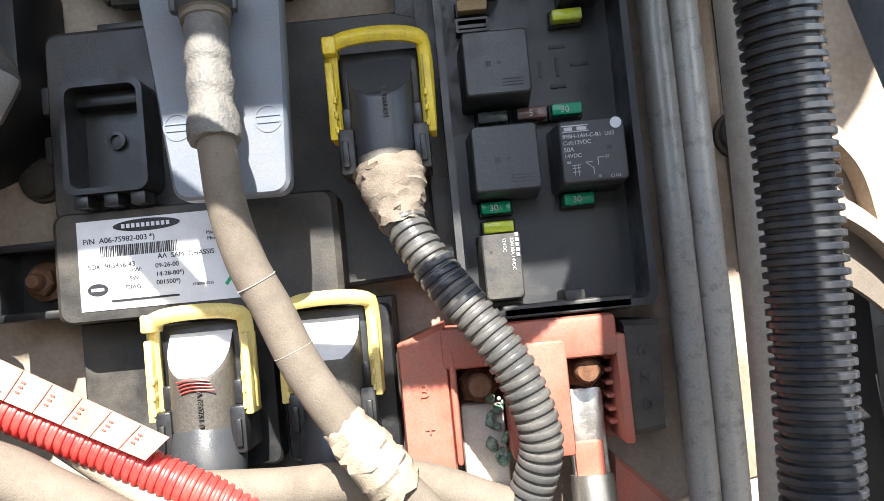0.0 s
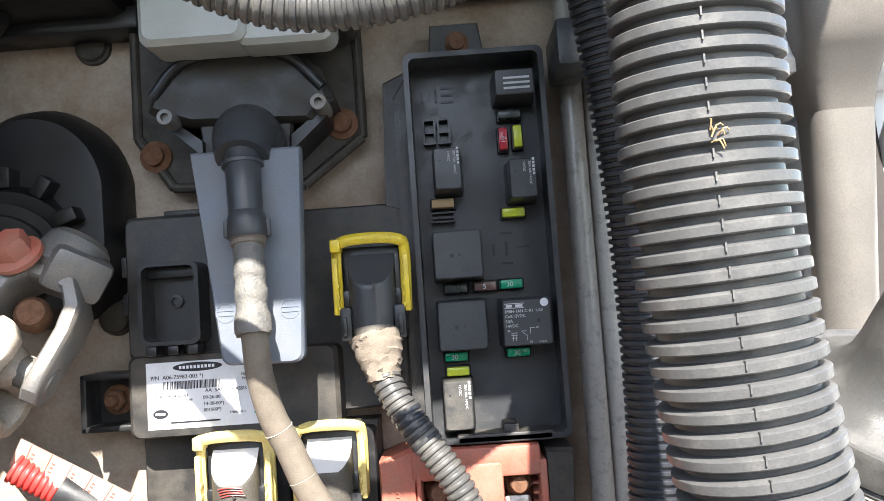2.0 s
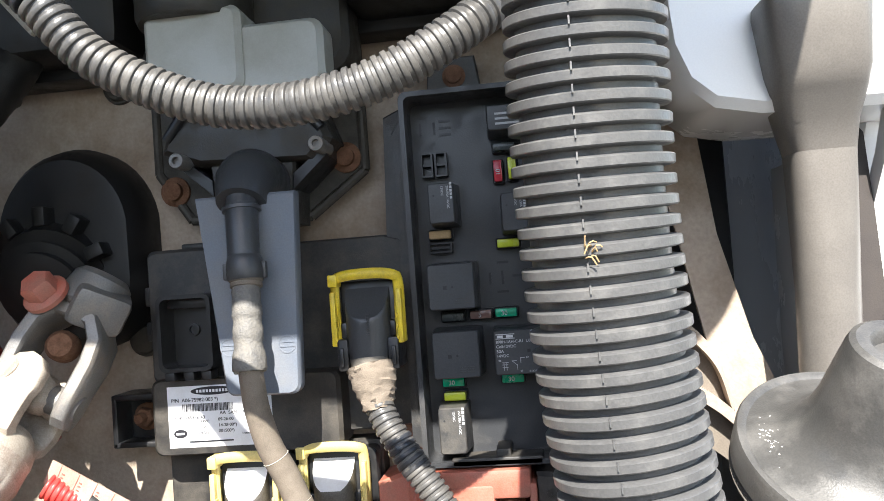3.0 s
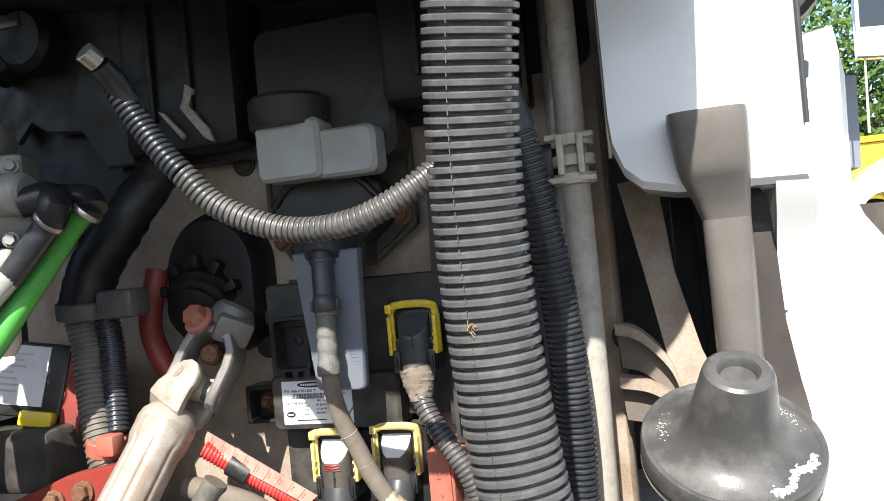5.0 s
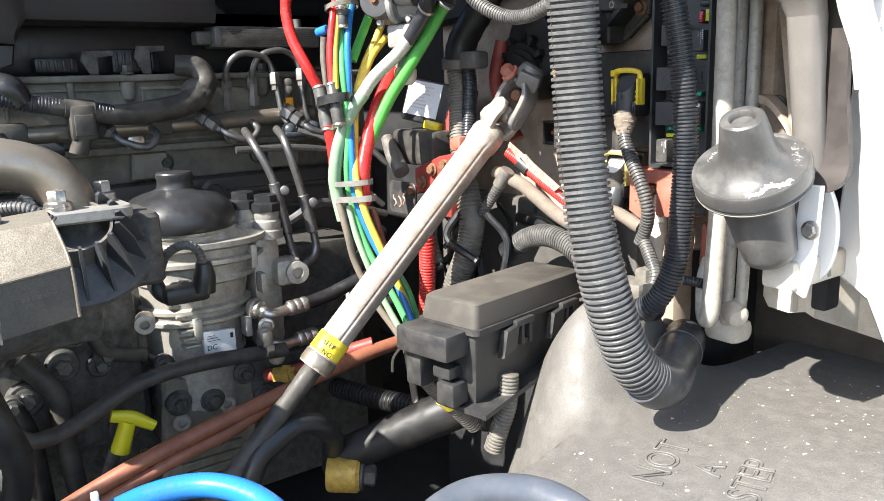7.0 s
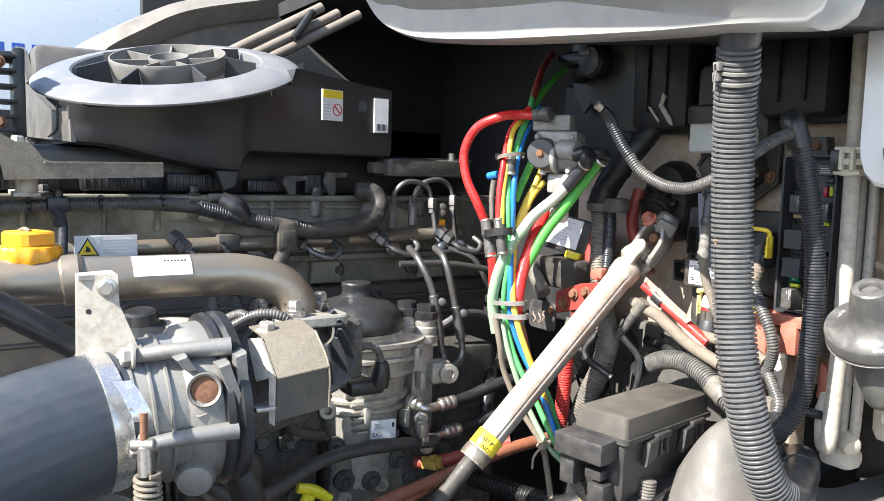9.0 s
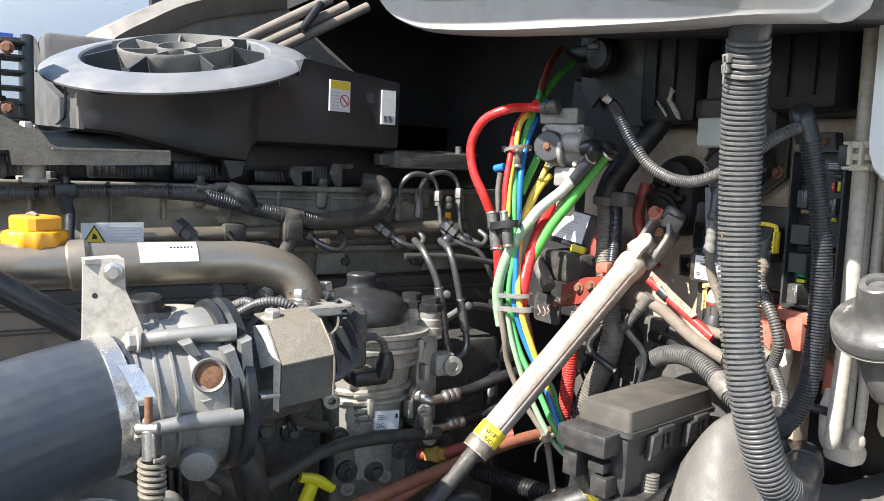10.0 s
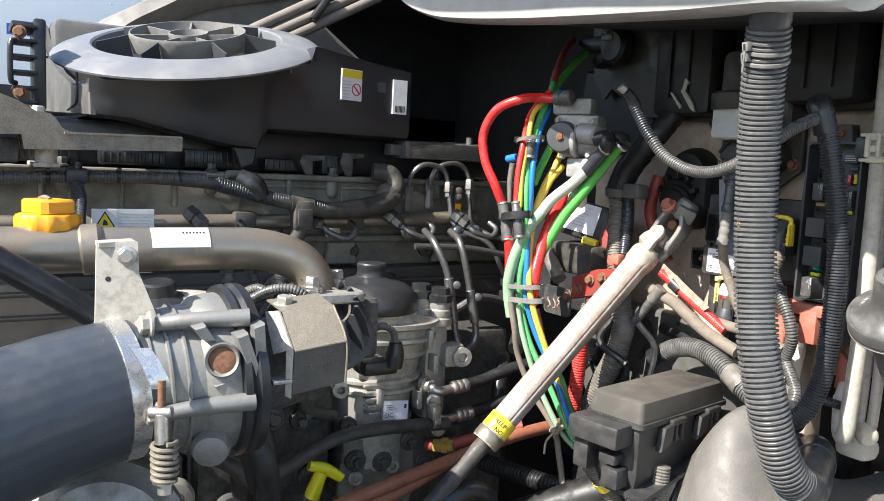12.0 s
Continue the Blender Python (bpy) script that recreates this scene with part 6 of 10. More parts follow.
tube(b, [(-0.184, 0.1585, 1.664), (-0.200, 0.150, 1.646), (-0.218, 0.130, 1.622), (-0.226, 0.116, 1.600)], [0.0072, 0.0074, 0.0074], 18)
single("silver_hose", b, SILVER_TAPE, "silver sleeved air hose leaving the valve", "hose")

AIR_LINES = [
    (RED, 0.0062, [(-0.225, 0.131, 1.755), (-0.240, 0.115, 1.756), (-0.247, 0.090, 1.752), (-0.272, 0.070, 1.737), (-0.288, 0.062, 1.705), (-0.283, 0.064, 1.669), (-0.269, 0.072, 1.638), (-0.267, 0.085, 1.612)], 'red nylon air line in a wide loop'),
    (RED, 0.0062, [(-0.250, 0.085, 1.571), (-0.252, 0.090, 1.544), (-0.252, 0.092, 1.512), (-0.259, 0.100, 1.472)], 'red nylon air line below the coupler'),
    (RED, 0.0042, [(-0.261, 0.150, 1.768), (-0.263, 0.135, 1.753), (-0.264, 0.120, 1.732), (-0.248, 0.100, 1.696), (-0.243, 0.090, 1.652), (-0.240, 0.088, 1.613)], 'red nylon air line'),
    (YELLOW_TUBE, 0.0036, [(-0.271, 0.160, 1.753), (-0.253, 0.130, 1.748), (-0.251, 0.115, 1.733), (-0.246, 0.105, 1.696), (-0.241, 0.095, 1.652), (-0.235, 0.090, 1.610)], 'orange-yellow nylon air line'),
    (GREEN, 0.0048, [(-0.301, 0.190, 1.801), (-0.261, 0.150, 1.762), (-0.254, 0.130, 1.729), (-0.248, 0.115, 1.697), (-0.249, 0.110, 1.680)], 'green nylon air line'),
    (GREEN, 0.0040, [(-0.249, 0.108, 1.677), (-0.236, 0.100, 1.635), (-0.233, 0.100, 1.596), (-0.231, 0.100, 1.557), (-0.238, 0.100, 1.516), (-0.240, 0.105, 1.480), (-0.227, 0.115, 1.427), (-0.196, 0.130, 1.370), (-0.1705, 0.137, 1.330), (-0.160, 0.150, 1.305), (-0.135, 0.19, 1.26)], 'green nylon air line running down the bundle'),
    (BLUE, 0.0040, [(-0.264, 0.170, 1.770), (-0.255, 0.145, 1.741), (-0.248, 0.125, 1.708), (-0.237, 0.110, 1.668), (-0.232, 0.105, 1.624), (-0.233, 0.105, 1.579), (-0.225, 0.100, 1.534), (-0.222, 0.100, 1.489), (-0.209, 0.110, 1.443), (-0.184, 0.125, 1.392), (-0.164, 0.134, 1.345), (-0.156, 0.145, 1.318), (-0.13, 0.18, 1.27)], 'blue nylon air line'),
    (YELLOW_TUBE, 0.0042, [(-0.241, 0.165, 1.693), (-0.239, 0.150, 1.669), (-0.239, 0.130, 1.635), (-0.235, 0.115, 1.601), (-0.233, 0.110, 1.556), (-0.218, 0.100, 1.512), (-0.206, 0.102, 1.474), (-0.193, 0.115, 1.427), (-0.177, 0.130, 1.375), (-0.168, 0.138, 1.340), (-0.158, 0.150, 1.312), (-0.13, 0.185, 1.27)], 'yellow nylon air line'),
    (YELLOW_TUBE, 0.0046, [(-0.237, 0.160, 1.667), (-0.237, 0.140, 1.646), (-0.237, 0.125, 1.618), (-0.241, 0.118, 1.595)], 'mustard yellow nylon air line'),
    (GREEN_TAPE, 0.0052, [(-0.249, 0.150, 1.698), (-0.249, 0.135, 1.669), (-0.247, 0.120, 1.641)], 'dark green nylon air line behind the bundle'),
    (GREEN_PALE, 0.0076, [(-0.2245, 0.1190, 1.604), (-0.230, 0.108, 1.588), (-0.240, 0.094, 1.553), (-0.249, 0.090, 1.517), (-0.253, 0.093, 1.492), (-0.250, 0.098, 1.460)], 'pale green air hose'),
    (RED, 0.0085, [(-0.240, 0.170, 1.632), (-0.230, 0.140, 1.589), (-0.226, 0.120, 1.544), (-0.221, 0.110, 1.511), (-0.229, 0.115, 1.480)], 'thick red air hose'),
    (GREEN_TAPE, 0.0074, [(-0.1450, 0.1830, 1.7000), (-0.1593, 0.1850, 1.6930), (-0.1790, 0.1780, 1.6661), (-0.1976, 0.1630, 1.6318), (-0.2142, 0.1480, 1.6001), (-0.2241, 0.1330, 1.5667), (-0.2286, 0.1220, 1.5424), (-0.2340, 0.1140, 1.5100), (-0.2330, 0.1150, 1.4700)], 'bright green taped air hose'),
    (BRAID, 0.0042, [(-0.243, 0.090, 1.482), (-0.237, 0.095, 1.446), (-0.239, 0.105, 1.408), (-0.222, 0.120, 1.360), (-0.190, 0.135, 1.316), (-0.172, 0.132, 1.285), (-0.150, 0.125, 1.240)], 'brown braided sleeve in the hose bundle'),
    (GREEN, 0.0040, [(-0.240, 0.115, 1.478), (-0.211, 0.125, 1.428), (-0.185, 0.140, 1.382), (-0.172, 0.148, 1.340), (-0.155, 0.165, 1.305), (-0.13, 0.2, 1.26)], 'green nylon air line low in the bundle'),
    (GREEN_PALE, 0.0040, [(-0.240, 0.100, 1.478), (-0.232, 0.105, 1.440), (-0.216, 0.120, 1.380), (-0.188, 0.134, 1.328), (-0.168, 0.148, 1.300), (-0.14, 0.19, 1.26)], 'pale green air line low in the bundle'),
    (COPPER, 0.0042, [(-0.236, 0.130, 1.471), (-0.218, 0.140, 1.405), (-0.183, 0.148, 1.335), (-0.165, 0.16, 1.305), (-0.14, 0.20, 1.26)], 'dull red nylon line low in the bundle'),
    (RED_DARK, 0.0050, [(-0.349, 0.260, 1.861), (-0.322, 0.220, 1.833), (-0.288, 0.180, 1.794), (-0.263, 0.150, 1.755)], 'dark red air line going up to the cowl'),
    (GREEN_TAPE, 0.0050, [(-0.318, 0.260, 1.837), (-0.303, 0.220, 1.811), (-0.290, 0.180, 1.774), (-0.267, 0.140, 1.731)], 'green air line going up to the cowl'),
]
for m, r, pts, lab in AIR_LINES:
    b = bm()
    tube(b, pts, r, 14, 0.005)
    single("air_line", b, m, lab, "air line", group="air lines of the bundle")


def coupler(p, q, r=0.0078):
    ob = thing("tube_coupler", q, "grey push-in tube coupler with bright collets", "coupler", group="tube couplers")
    p, q = Vector(p), Vector(q)
    d, n = (q - p).normalized(), (q - p).length
    b = bm()
    lathe(b, p, d, [(r * 0.8, 0), (r, 0.002), (r, n * 0.4), (r * 0.88, n * 0.42), (r * 0.88, n * 0.58), (r, n * 0.6), (r, n - 0.002), (r * 0.8, n)], 20)
    part("body", b, LOOM, ob)
    b = bm()
    for a in (p - d * 0.0025, q - d * 0.0015):
        lathe(b, a, d, [(r * 0.95, 0), (r * 1.08, 0.0008), (r * 1.08, 0.003), (r * 0.95, 0.004)], 20)
    islands("collet", b, STEEL, ob, "bright metal collet")


coupler((-0.266, 0.086, 1.612), (-0.252, 0.086, 1.566))
coupler((-0.240, 0.088, 1.615), (-0.229, 0.088, 1.572), 0.0068)
coupler((-0.242, 0.107, 1.699), (-0.240, 0.106, 1.678), 0.0060)


def bundle_clip(p, w, h, lab, m=RING_HUB):
    """A toothed strap with a square lock, round the bundle."""
    ob = thing("strap_clip", p, lab, "strap", group="bundle straps")
    p = Vector(p)
    b = bm()
    pts = [p + V(w * math.cos(a), 0.018 * math.sin(a), 0.004 * math.cos(a)) for a in [2 * math.pi * k / 28 for k in range(29)]]
    rings = [[q + V(0, 0, -h / 2), q + V(0, 0, h / 2), p + (q - p) * 0.94 + V(0, 0, h / 2), p + (q - p) * 0.94 + V(0, 0, -h / 2)] for q in pts]
    skin(b, rings, caps=False)
    part("strap", b, m, ob)
    b = bm()
    box(b, p + V(-w - 0.004, -0.010, -h * 0.8), p + V(-w + 0.006, 0.004, h * 0.8), 0.001)
    part("lock", b, BLACK, ob)


bundle_clip((-0.235, 0.104, 1.504), 0.036, 0.006, "grey plastic strap round the air line bundle")
bundle_clip((-0.236, 0.106, 1.486), 0.040, 0.007, "grey plastic strap round the air line bundle")
bundle_clip((-0.246, 0.110, 1.700), 0.020, 0.005, "small pale strap round the upper air lines", LOOM_LIGHT)
bundle_clip((-0.244, 0.092, 1.598), 0.024, 0.010, "black coupler clip holding the tube couplers", BLACK)
b = bm()
tube(b, [(-0.258, 0.092, 1.668), (-0.261, 0.091, 1.645), (-0.258, 0.090, 1.615)], [0.0045, 0.004, 0.003], 12)
single("sealed_line_end", b, LOOM_LIGHT, "pale grey capped line end in the bundle", "line end")
b = bm()
cyl(b, (-0.268, 0.089, 1.673), (-0.252, 0.093, 1.676), 0.0052, n=12, bev=0.001)
single("blue_plug", b, BLUE, "small light blue plug on the capped line", "plug")
b = bm()
lathe(b, (-0.1815, 0.1375, 1.3215), (0.45, 0.2, -1), [(0.0145, 0), (0.0155, 0.001), (0.0155, 0.0035), (0.0145, 0.0045)], 20)
box(b, (-0.175, 0.118, 1.316), (-0.167, 0.126, 1.324), 0.001)
tube(b, [(-0.171, 0.122, 1.322), (-0.158, 0.115, 1.332), (-0.146, 0.112, 1.336)], 0.0016, 8)
tube(b, [(-0.171, 0.122, 1.320), (-0.176, 0.112, 1.306), (-0.174, 0.108, 1.290)], 0.0016, 8)
single("bundle_tie", b, TAPE, "pale cable tie gathering the lower bundle", "cable tie")

# ---- bracket on the cab pillar above the valve ----
# tan-grey bracket coloured dark to carry the shade under the cowl
b = bm()
prism(b, [(-0.335, 1.90), (-0.325, 1.80), (-0.30, 1.77), (-0.285, 1.785), (-0.27, 1.775), (-0.235, 1.77), (-0.215, 1.74), (-0.19, 1.74), (-0.19, 1.82), (-0.16, 1.84), (-0.16, 1.90)], "y", 0.29, 0.284, 0.002)
single("pillar_bracket", b, GRIME_AND_SHADE, "tan-grey bracket with a ragged lower edge, darkened in colour for shade", "bracket")
dark = thing("actuator_unit", (-0.23, 0.25, 1.8), "black actuator unit with a small printed tag under the cowl", "actuator")
b = bm()
box(b, (-0.345, 0.262, 1.838), (-0.265, 0.283, 1.862), 0.008)
cyl(b, (-0.262, 0.255, 1.842), (-0.262, 0.283, 1.842), 0.025, n=24, bev=0.005)
box(b, (-0.305, 0.258, 1.818), (-0.270, 0.283, 1.836), 0.006, m=Matrix.Translation((-0.2875, 0.27, 1.827)) @ pose(0, 0, 0, 0, -25, 0) @ Matrix.Translation((0.2875, -0.27, -1.827)))
part("case", b, BLACK_RUBBER, dark)
b = bm()
box(b, (-0.282, 0.2535, 1.850), (-0.258, 0.2555, 1.860), 0.001)
part("tag", b, CHARCOAL, dark)
b = bm()
box(b, (-0.188, 0.270, 1.742), (-0.092, 0.3218, 1.93), 0.008)
hc = thing("dark_duct", (-0.14, 0.3, 1.742), "black plastic heater case against the firewall", "heater case")
part("case", b, BLACK_RUBBER, hc)
for x in (-0.160, -0.128):
    part("stiffening_rib", box(bm(), (x, 0.266, 1.765), (x + 0.004, 0.2705, 1.92), 0.001), BLACK_RUBBER, hc)
part("flange", box(bm(), (-0.192, 0.300, 1.736), (-0.088, 0.3216, 1.748), 0.002), BLACK, hc)
b = bm()
for pts in ([(-0.1285, 1.7884), (-0.1228, 1.784), (-0.1267, 1.7721), (-0.1117, 1.7534), (-0.1091, 1.7447), (-0.1159, 1.7481), (-0.1342, 1.7718), (-0.131, 1.7778)], [(-0.1532, 1.7722), (-0.1477, 1.7698), (-0.1327, 1.753), (-0.1343, 1.7497)]):
    prism(b, pts, "y", 0.2690, 0.2655)
single("torn_foil", b, FOAM, "torn silver-white foil scraps on the black duct", "foil")
b = bm()
box(b, (0.02, 0.26, 1.75), (0.105, 0.3218, 1.86), 0.008)
blower = thing("blower_case", (0.062, 0.3, 1.75), "black plastic blower case high on the firewall", "case")
part("case", b, BLACK_RUBBER, blower)
part("flange", box(bm(), (0.016, 0.302, 1.744), (0.109, 0.3216, 1.866), 0.002), BLACK_RUBBER, blower)
for x in (0.045, 0.078):
    part("stiffening_rib", box(bm(), (x, 0.256, 1.765), (x + 0.004, 0.2605, 1.85), 0.001), BLACK_RUBBER, blower)
b = bm()
lathe(b, (-0.31, 0.3218, 1.845), (0, -1, 0), [(0.024, 0), (0.024, 0.004), (0.018, 0.008), (0.016, 0.020), (0.010, 0.022)], 28)
single("grommet", b, BLACK, "black rubber grommet in the firewall", "grommet")

# ---- main harness ----
harn = thing("main_harness", (-0.17, 0.22, 1.36), "thick black corrugated harness with clamps running down the firewall", "harness")
b = bm()
tube(b, [(-0.150, 0.300, 1.775), (-0.158, 0.285, 1.745), (-0.178, 0.262, 1.705), (-0.205, 0.250, 1.665), (-0.214, 0.247, 1.637)], [0.013, 0.0160, 0.0185], 20)
ragged(b, 0.0008, 12)
part("taped_trunk", b, BLACK_RUBBER, harn, "black taped trunk")
b = bm()
corrugated(b, [(-0.221, 0.247, 1.640), (-0.214, 0.246, 1.61), (-0.208, 0.241, 1.578), (-0.197, 0.232, 1.545), (-0.185, 0.226, 1.51)], 0.0118, 0.0038, n=26)
part("loom", b, LOOM_LIGHT, harn)
b = bm()
corrugated(b, [(-0.185, 0.226, 1.51), (-0.168, 0.222, 1.475), (-0.162, 0.22, 1.445), (-0.168, 0.215, 1.410), (-0.186, 0.210, 1.370), (-0.200, 0.206, 1.330)], 0.0150, 0.0042, n=28)
part("thick_loom", b, LOOM_LIGHT, harn, "thick dusty lower loom")
b = bm()
corrugated(b, [(-0.204, 0.252, 1.640), (-0.197, 0.250, 1.61), (-0.193, 0.245, 1.578), (-0.186, 0.236, 1.548)], 0.0088, 0.0034, n=24)
part("second_loom", b, LOOM_DARK, harn)
b = bm()
corrugated(b, [(-0.155, 0.222, 1.455), (-0.135, 0.225, 1.478), (-0.118, 0.230, 1.503)], 0.0062, 0.003, n=22)
part("branch_loom", b, LOOM, harn)
b = bm()
tube(b, [(-0.162, 0.220, 1.466), (-0.156, 0.219, 1.452), (-0.158, 0.219, 1.442)], [0.0122, 0.0132, 0.0122], 18)
tube(b, [(-0.122, 0.229, 1.498), (-0.110, 0.233, 1.516)], [0.0075, 0.008], 14)
islands("tape", b, LOOM_LIGHT, harn, "dusty tape at the branch")
b = bm()
lathe(b, (-0.213, 0.248, 1.630), (0.06, -0.1, 1), [(0.0205, 0), (0.0212, 0.001), (0.0212, 0.011), (0.0205, 0.012)], 28)
box(b, (-0.19, 0.228, 1.628), (-0.160, 0.250, 1.648), 0.004)
part("clamp", b, LOOM, harn, "grey harness clamp")
b = bm()
lathe(b, (-0.193, 0.231, 1.537), (0.25, -0.15, 1), [(0.0125, 0), (0.0132, 0.001), (0.0132, 0.010), (0.0125, 0.011)], 24)
box(b, (-0.186, 0.213, 1.538), (-0.172, 0.226, 1.552), 0.002)
part("red_clip", b, RED_BLOCK, harn, "faded red clip")
b = bm()
tube(b, [(-0.185, 0.292, 1.66), (-0.190, 0.285, 1.615), (-0.170, 0.282, 1.575), (-0.150, 0.283, 1.545)], 0.0085, 16)
single("red_cable", b, RED_DARK, "thick dull red cable behind the harness", "cable")
b = bm()
corrugated(b, [(-0.205, 0.175, 1.452), (-0.196, 0.178, 1.43), (-0.20, 0.18, 1.38), (-0.205, 0.18, 1.33)], 0.010, 0.0036, n=24)
single("red_loom", b, RED_LOOM, "bright red corrugated loom behind the steering shaft", "conduit")

# ---- relay unit and red bracket ----
unit = thing("relay_unit", (-0.27, 0.235, 1.51), "black relay unit with a white label and a yellow lock", "relay unit")
tilt = Matrix.Translation((-0.275, 0.245, 1.59)) @ pose(0, 0, 0, -12, 10, 18)
b = bm()
box(b, (-0.034, -0.008, -0.028), (0.036, 0.05, 0.026), 0.003, m=tilt)
part("case", b, BLACK, unit)
b = bm()
box(b, (-0.030, -0.0092, -0.020), (0.022, -0.0082, 0.023), m=tilt)
part("label_plate", b, LABEL, unit, "white label")
b = bm()
for k in range(7):
    box(b, (-0.025, -0.0095, 0.016 - k * 0.0045), (-0.025 + random.uniform(0.02, 0.04), -0.0091, 0.0175 - k * 0.0045), m=tilt)
part("print_line", b, INK_PALE, unit)
b = bm()
box(b, (0.010, -0.016, -0.034), (0.034, -0.004, -0.023), 0.002, m=tilt)
part("lock", b, YELLOW_STICKER, unit, "yellow plastic lock")
b = bm()
box(b, (0.036, -0.010, -0.04), (0.052, 0.03, 0.028), 0.003, m=tilt)
part("red_cap", b, RED_DARK, unit, "red end cap")
b = bm()
box(b, (-0.320, 0.215, 1.512), (-0.228, 0.29, 1.556), 0.006)
single("dark_relay_box", b, BLACK_DUSTY, "dusty black relay box below the relay unit", "relay box")
b = bm()
tube(b, [(-0.315, 0.205, 1.545), (-0.295, 0.20, 1.527), (-0.270, 0.196, 1.505)], [0.008, 0.0105, 0.0105], 16)
single("grey_plug", b, LOOM_LIGHT, "pale grey round plug", "plug")
rb = thing("bus_bar_bracket", (-0.24, 0.2, 1.46), "red bus bar bracket with a clear end plate and bolts", "bracket")
b = bm()
prism(b, [(-0.255, 1.478), (-0.165, 1.502), (-0.165, 1.535), (-0.205, 1.528), (-0.255, 1.510)], "y", 0.222, 0.205, 0.002)
box(b, (-0.225, 0.208, 1.455), (-0.185, 0.24, 1.485), 0.003)
part("bar", b, RED_DARK, rb)
b = bm()
prism(b, rounded(-0.310, 1.450, -0.250, 1.492, 0.008), "y", 0.205, 0.2015, 0.001)
part("end_plate", b, MODULE, rb, "smoky clear end plate with pink marks")
b = bm()
random.seed(4)
for k in range(3):
    x, z = -0.296 + 0.011 * k, 1.468 + random.uniform(-0.003, 0.003)
    tube(b, [(x + random.uniform(-0.004, 0.004), 0.2014, z + 0.004 * s + random.uniform(-0.002, 0.002)) for s in (2, 1, 0, -1, -2)], 0.0011, 6, 0.002)
islands("pink_mark", b, PINK_PAPER, rb, "pink paint marks")
for x, z in ((-0.214, 1.512), (-0.236, 1.495), (-0.258, 1.482), (-0.190, 1.518)):
    b = bm()
    bolt(b, (x, 0.2035, z), (0.1, -1, 0.1), 0.0058, 0.006)
    part("bolt", b, RUST, rb)
for x in (-0.215, -0.200):
    b = bm()
    corrugated(b, [(x, 0.20, 1.478), (x - 0.002, 0.195, 1.455), (x - 0.006, 0.195, 1.43), (x - 0.002, 0.20, 1.40)], 0.0055, 0.003, n=20)
    single("small_loom", b, LOOM_LIGHT, "small dusty loom below the bus bar", "conduit", group="small looms")
b = bm()
random.seed(21)
for k in range(14):
    x, y, z = random.uniform(-0.24, -0.10), random.uniform(0.20, 0.28), random.uniform(1.36, 1.47)
    tube(b, [(x, y, z), (x + random.uniform(-0.03, 0.03), y + random.uniform(-0.02, 0.02), z - 0.03), (x + random.uniform(-0.05, 0.05), y, z - random.uniform(0.05, 0.09))], random.uniform(0.002, 0.005), 8, 0.008)
single("cable_tangle", b, BLACK, "tangle of black cables behind the harness", "cables", kind="stuff")

# ---- red and white battery cables under the module ----
b = bm()
corrugated(b, [(-0.125, 0.245, 1.535), (-0.11, 0.250, 1.524), (-0.0934, 0.252, 1.5135), (-0.0692, 0.254, 1.500), (-0.045, 0.256, 1.4865), (-0.025, 0.258, 1.475)], 0.0062, 0.0026, n=22)
single("red_battery_loom", b, RED_LOOM, "bright red corrugated battery cable loom", "conduit")
b = bm()
tube(b, [(-0.108, 0.250, 1.5235), (-0.095, 0.252, 1.515)], 0.0086, 16)
single("black_heat_shrink", b, BLACK, "black heat-shrink band on the red loom", "heat shrink")
strip = thing("paper_strip", (-0.08, 0.25, 1.5), "faded pink printed paper strip lying along the red loom", "label strip")
b = bm()
SA, SB, SC, SD = V(-0.122, 0.246, 1.546), V(-0.0455, 0.249, 1.5015), V(-0.052, 0.247, 1.496), V(-0.126, 0.244, 1.536)
skin(b, [[SA, SB, SC, SD], [p + V(0, 0.0008, 0) for p in (SA, SB, SC, SD)]])
part("paper", b, PINK_PAPER, strip)
b = bm()
for k in range(9):
    q0, q1 = SA.lerp(SB, 0.06 + k * 0.105), SD.lerp(SC, 0.06 + k * 0.105)
    tube(b, [q0 + V(0, -0.0002, 0), q1 + V(0, -0.0002, 0)], 0.00018, 4, 0.004)
    for h in (0.3, 0.45, 0.62):
        a, c = q0.lerp(q1, h), SA.lerp(SB, 0.09 + k * 0.105).lerp(SD.lerp(SC, 0.09 + k * 0.105), h)
        tube(b, [a.lerp(c, 0.5) + V(0, -0.0002, 0), c + V(0, -0.0002, 0)], 0.0003, 4, 0.004)
islands("print_line", b, PINK_PRINT, strip, "faint red print")
for pts, r, m, lab in (([(-0.135, 0.236, 1.512), (-0.095, 0.240, 1.500), (-0.075, 0.243, 1.488), (-0.045, 0.248, 1.470), (0.0, 0.25, 1.455)], 0.0078, BRAID, "thick tan battery cable"),
                       ([(-0.06, 0.262, 1.4835), (-0.02, 0.262, 1.481), (0.02, 0.262, 1.480), (0.05, 0.265, 1.468)], 0.0066, BRAID, "dusty grey cable crossing below the plugs"),
                       ([(-0.155, 0.29, 1.45), (-0.11, 0.285, 1.448), (-0.07, 0.275, 1.440), (-0.02, 0.27, 1.435)], 0.0075, BLACK, "black cable crossing the lower firewall"),
                       ([(-0.070, 0.275, 1.440), (-0.02, 0.268, 1.434), (0.02, 0.262, 1.425)], 0.0078, PIPE_TAN, "dusty tan sleeve on the lower cable"),
                       ([(-0.11, 0.255, 1.528), (-0.09, 0.256, 1.512), (-0.06, 0.257, 1.488), (-0.03, 0.255, 1.465)], 0.0058, TAPE, "dirty cream cable beside the red loom")):
    b = bm()
    tube(b, pts, r, 16)
    single("battery_cable", b, m, lab, "cable", group="cables below the module")
b = bm()
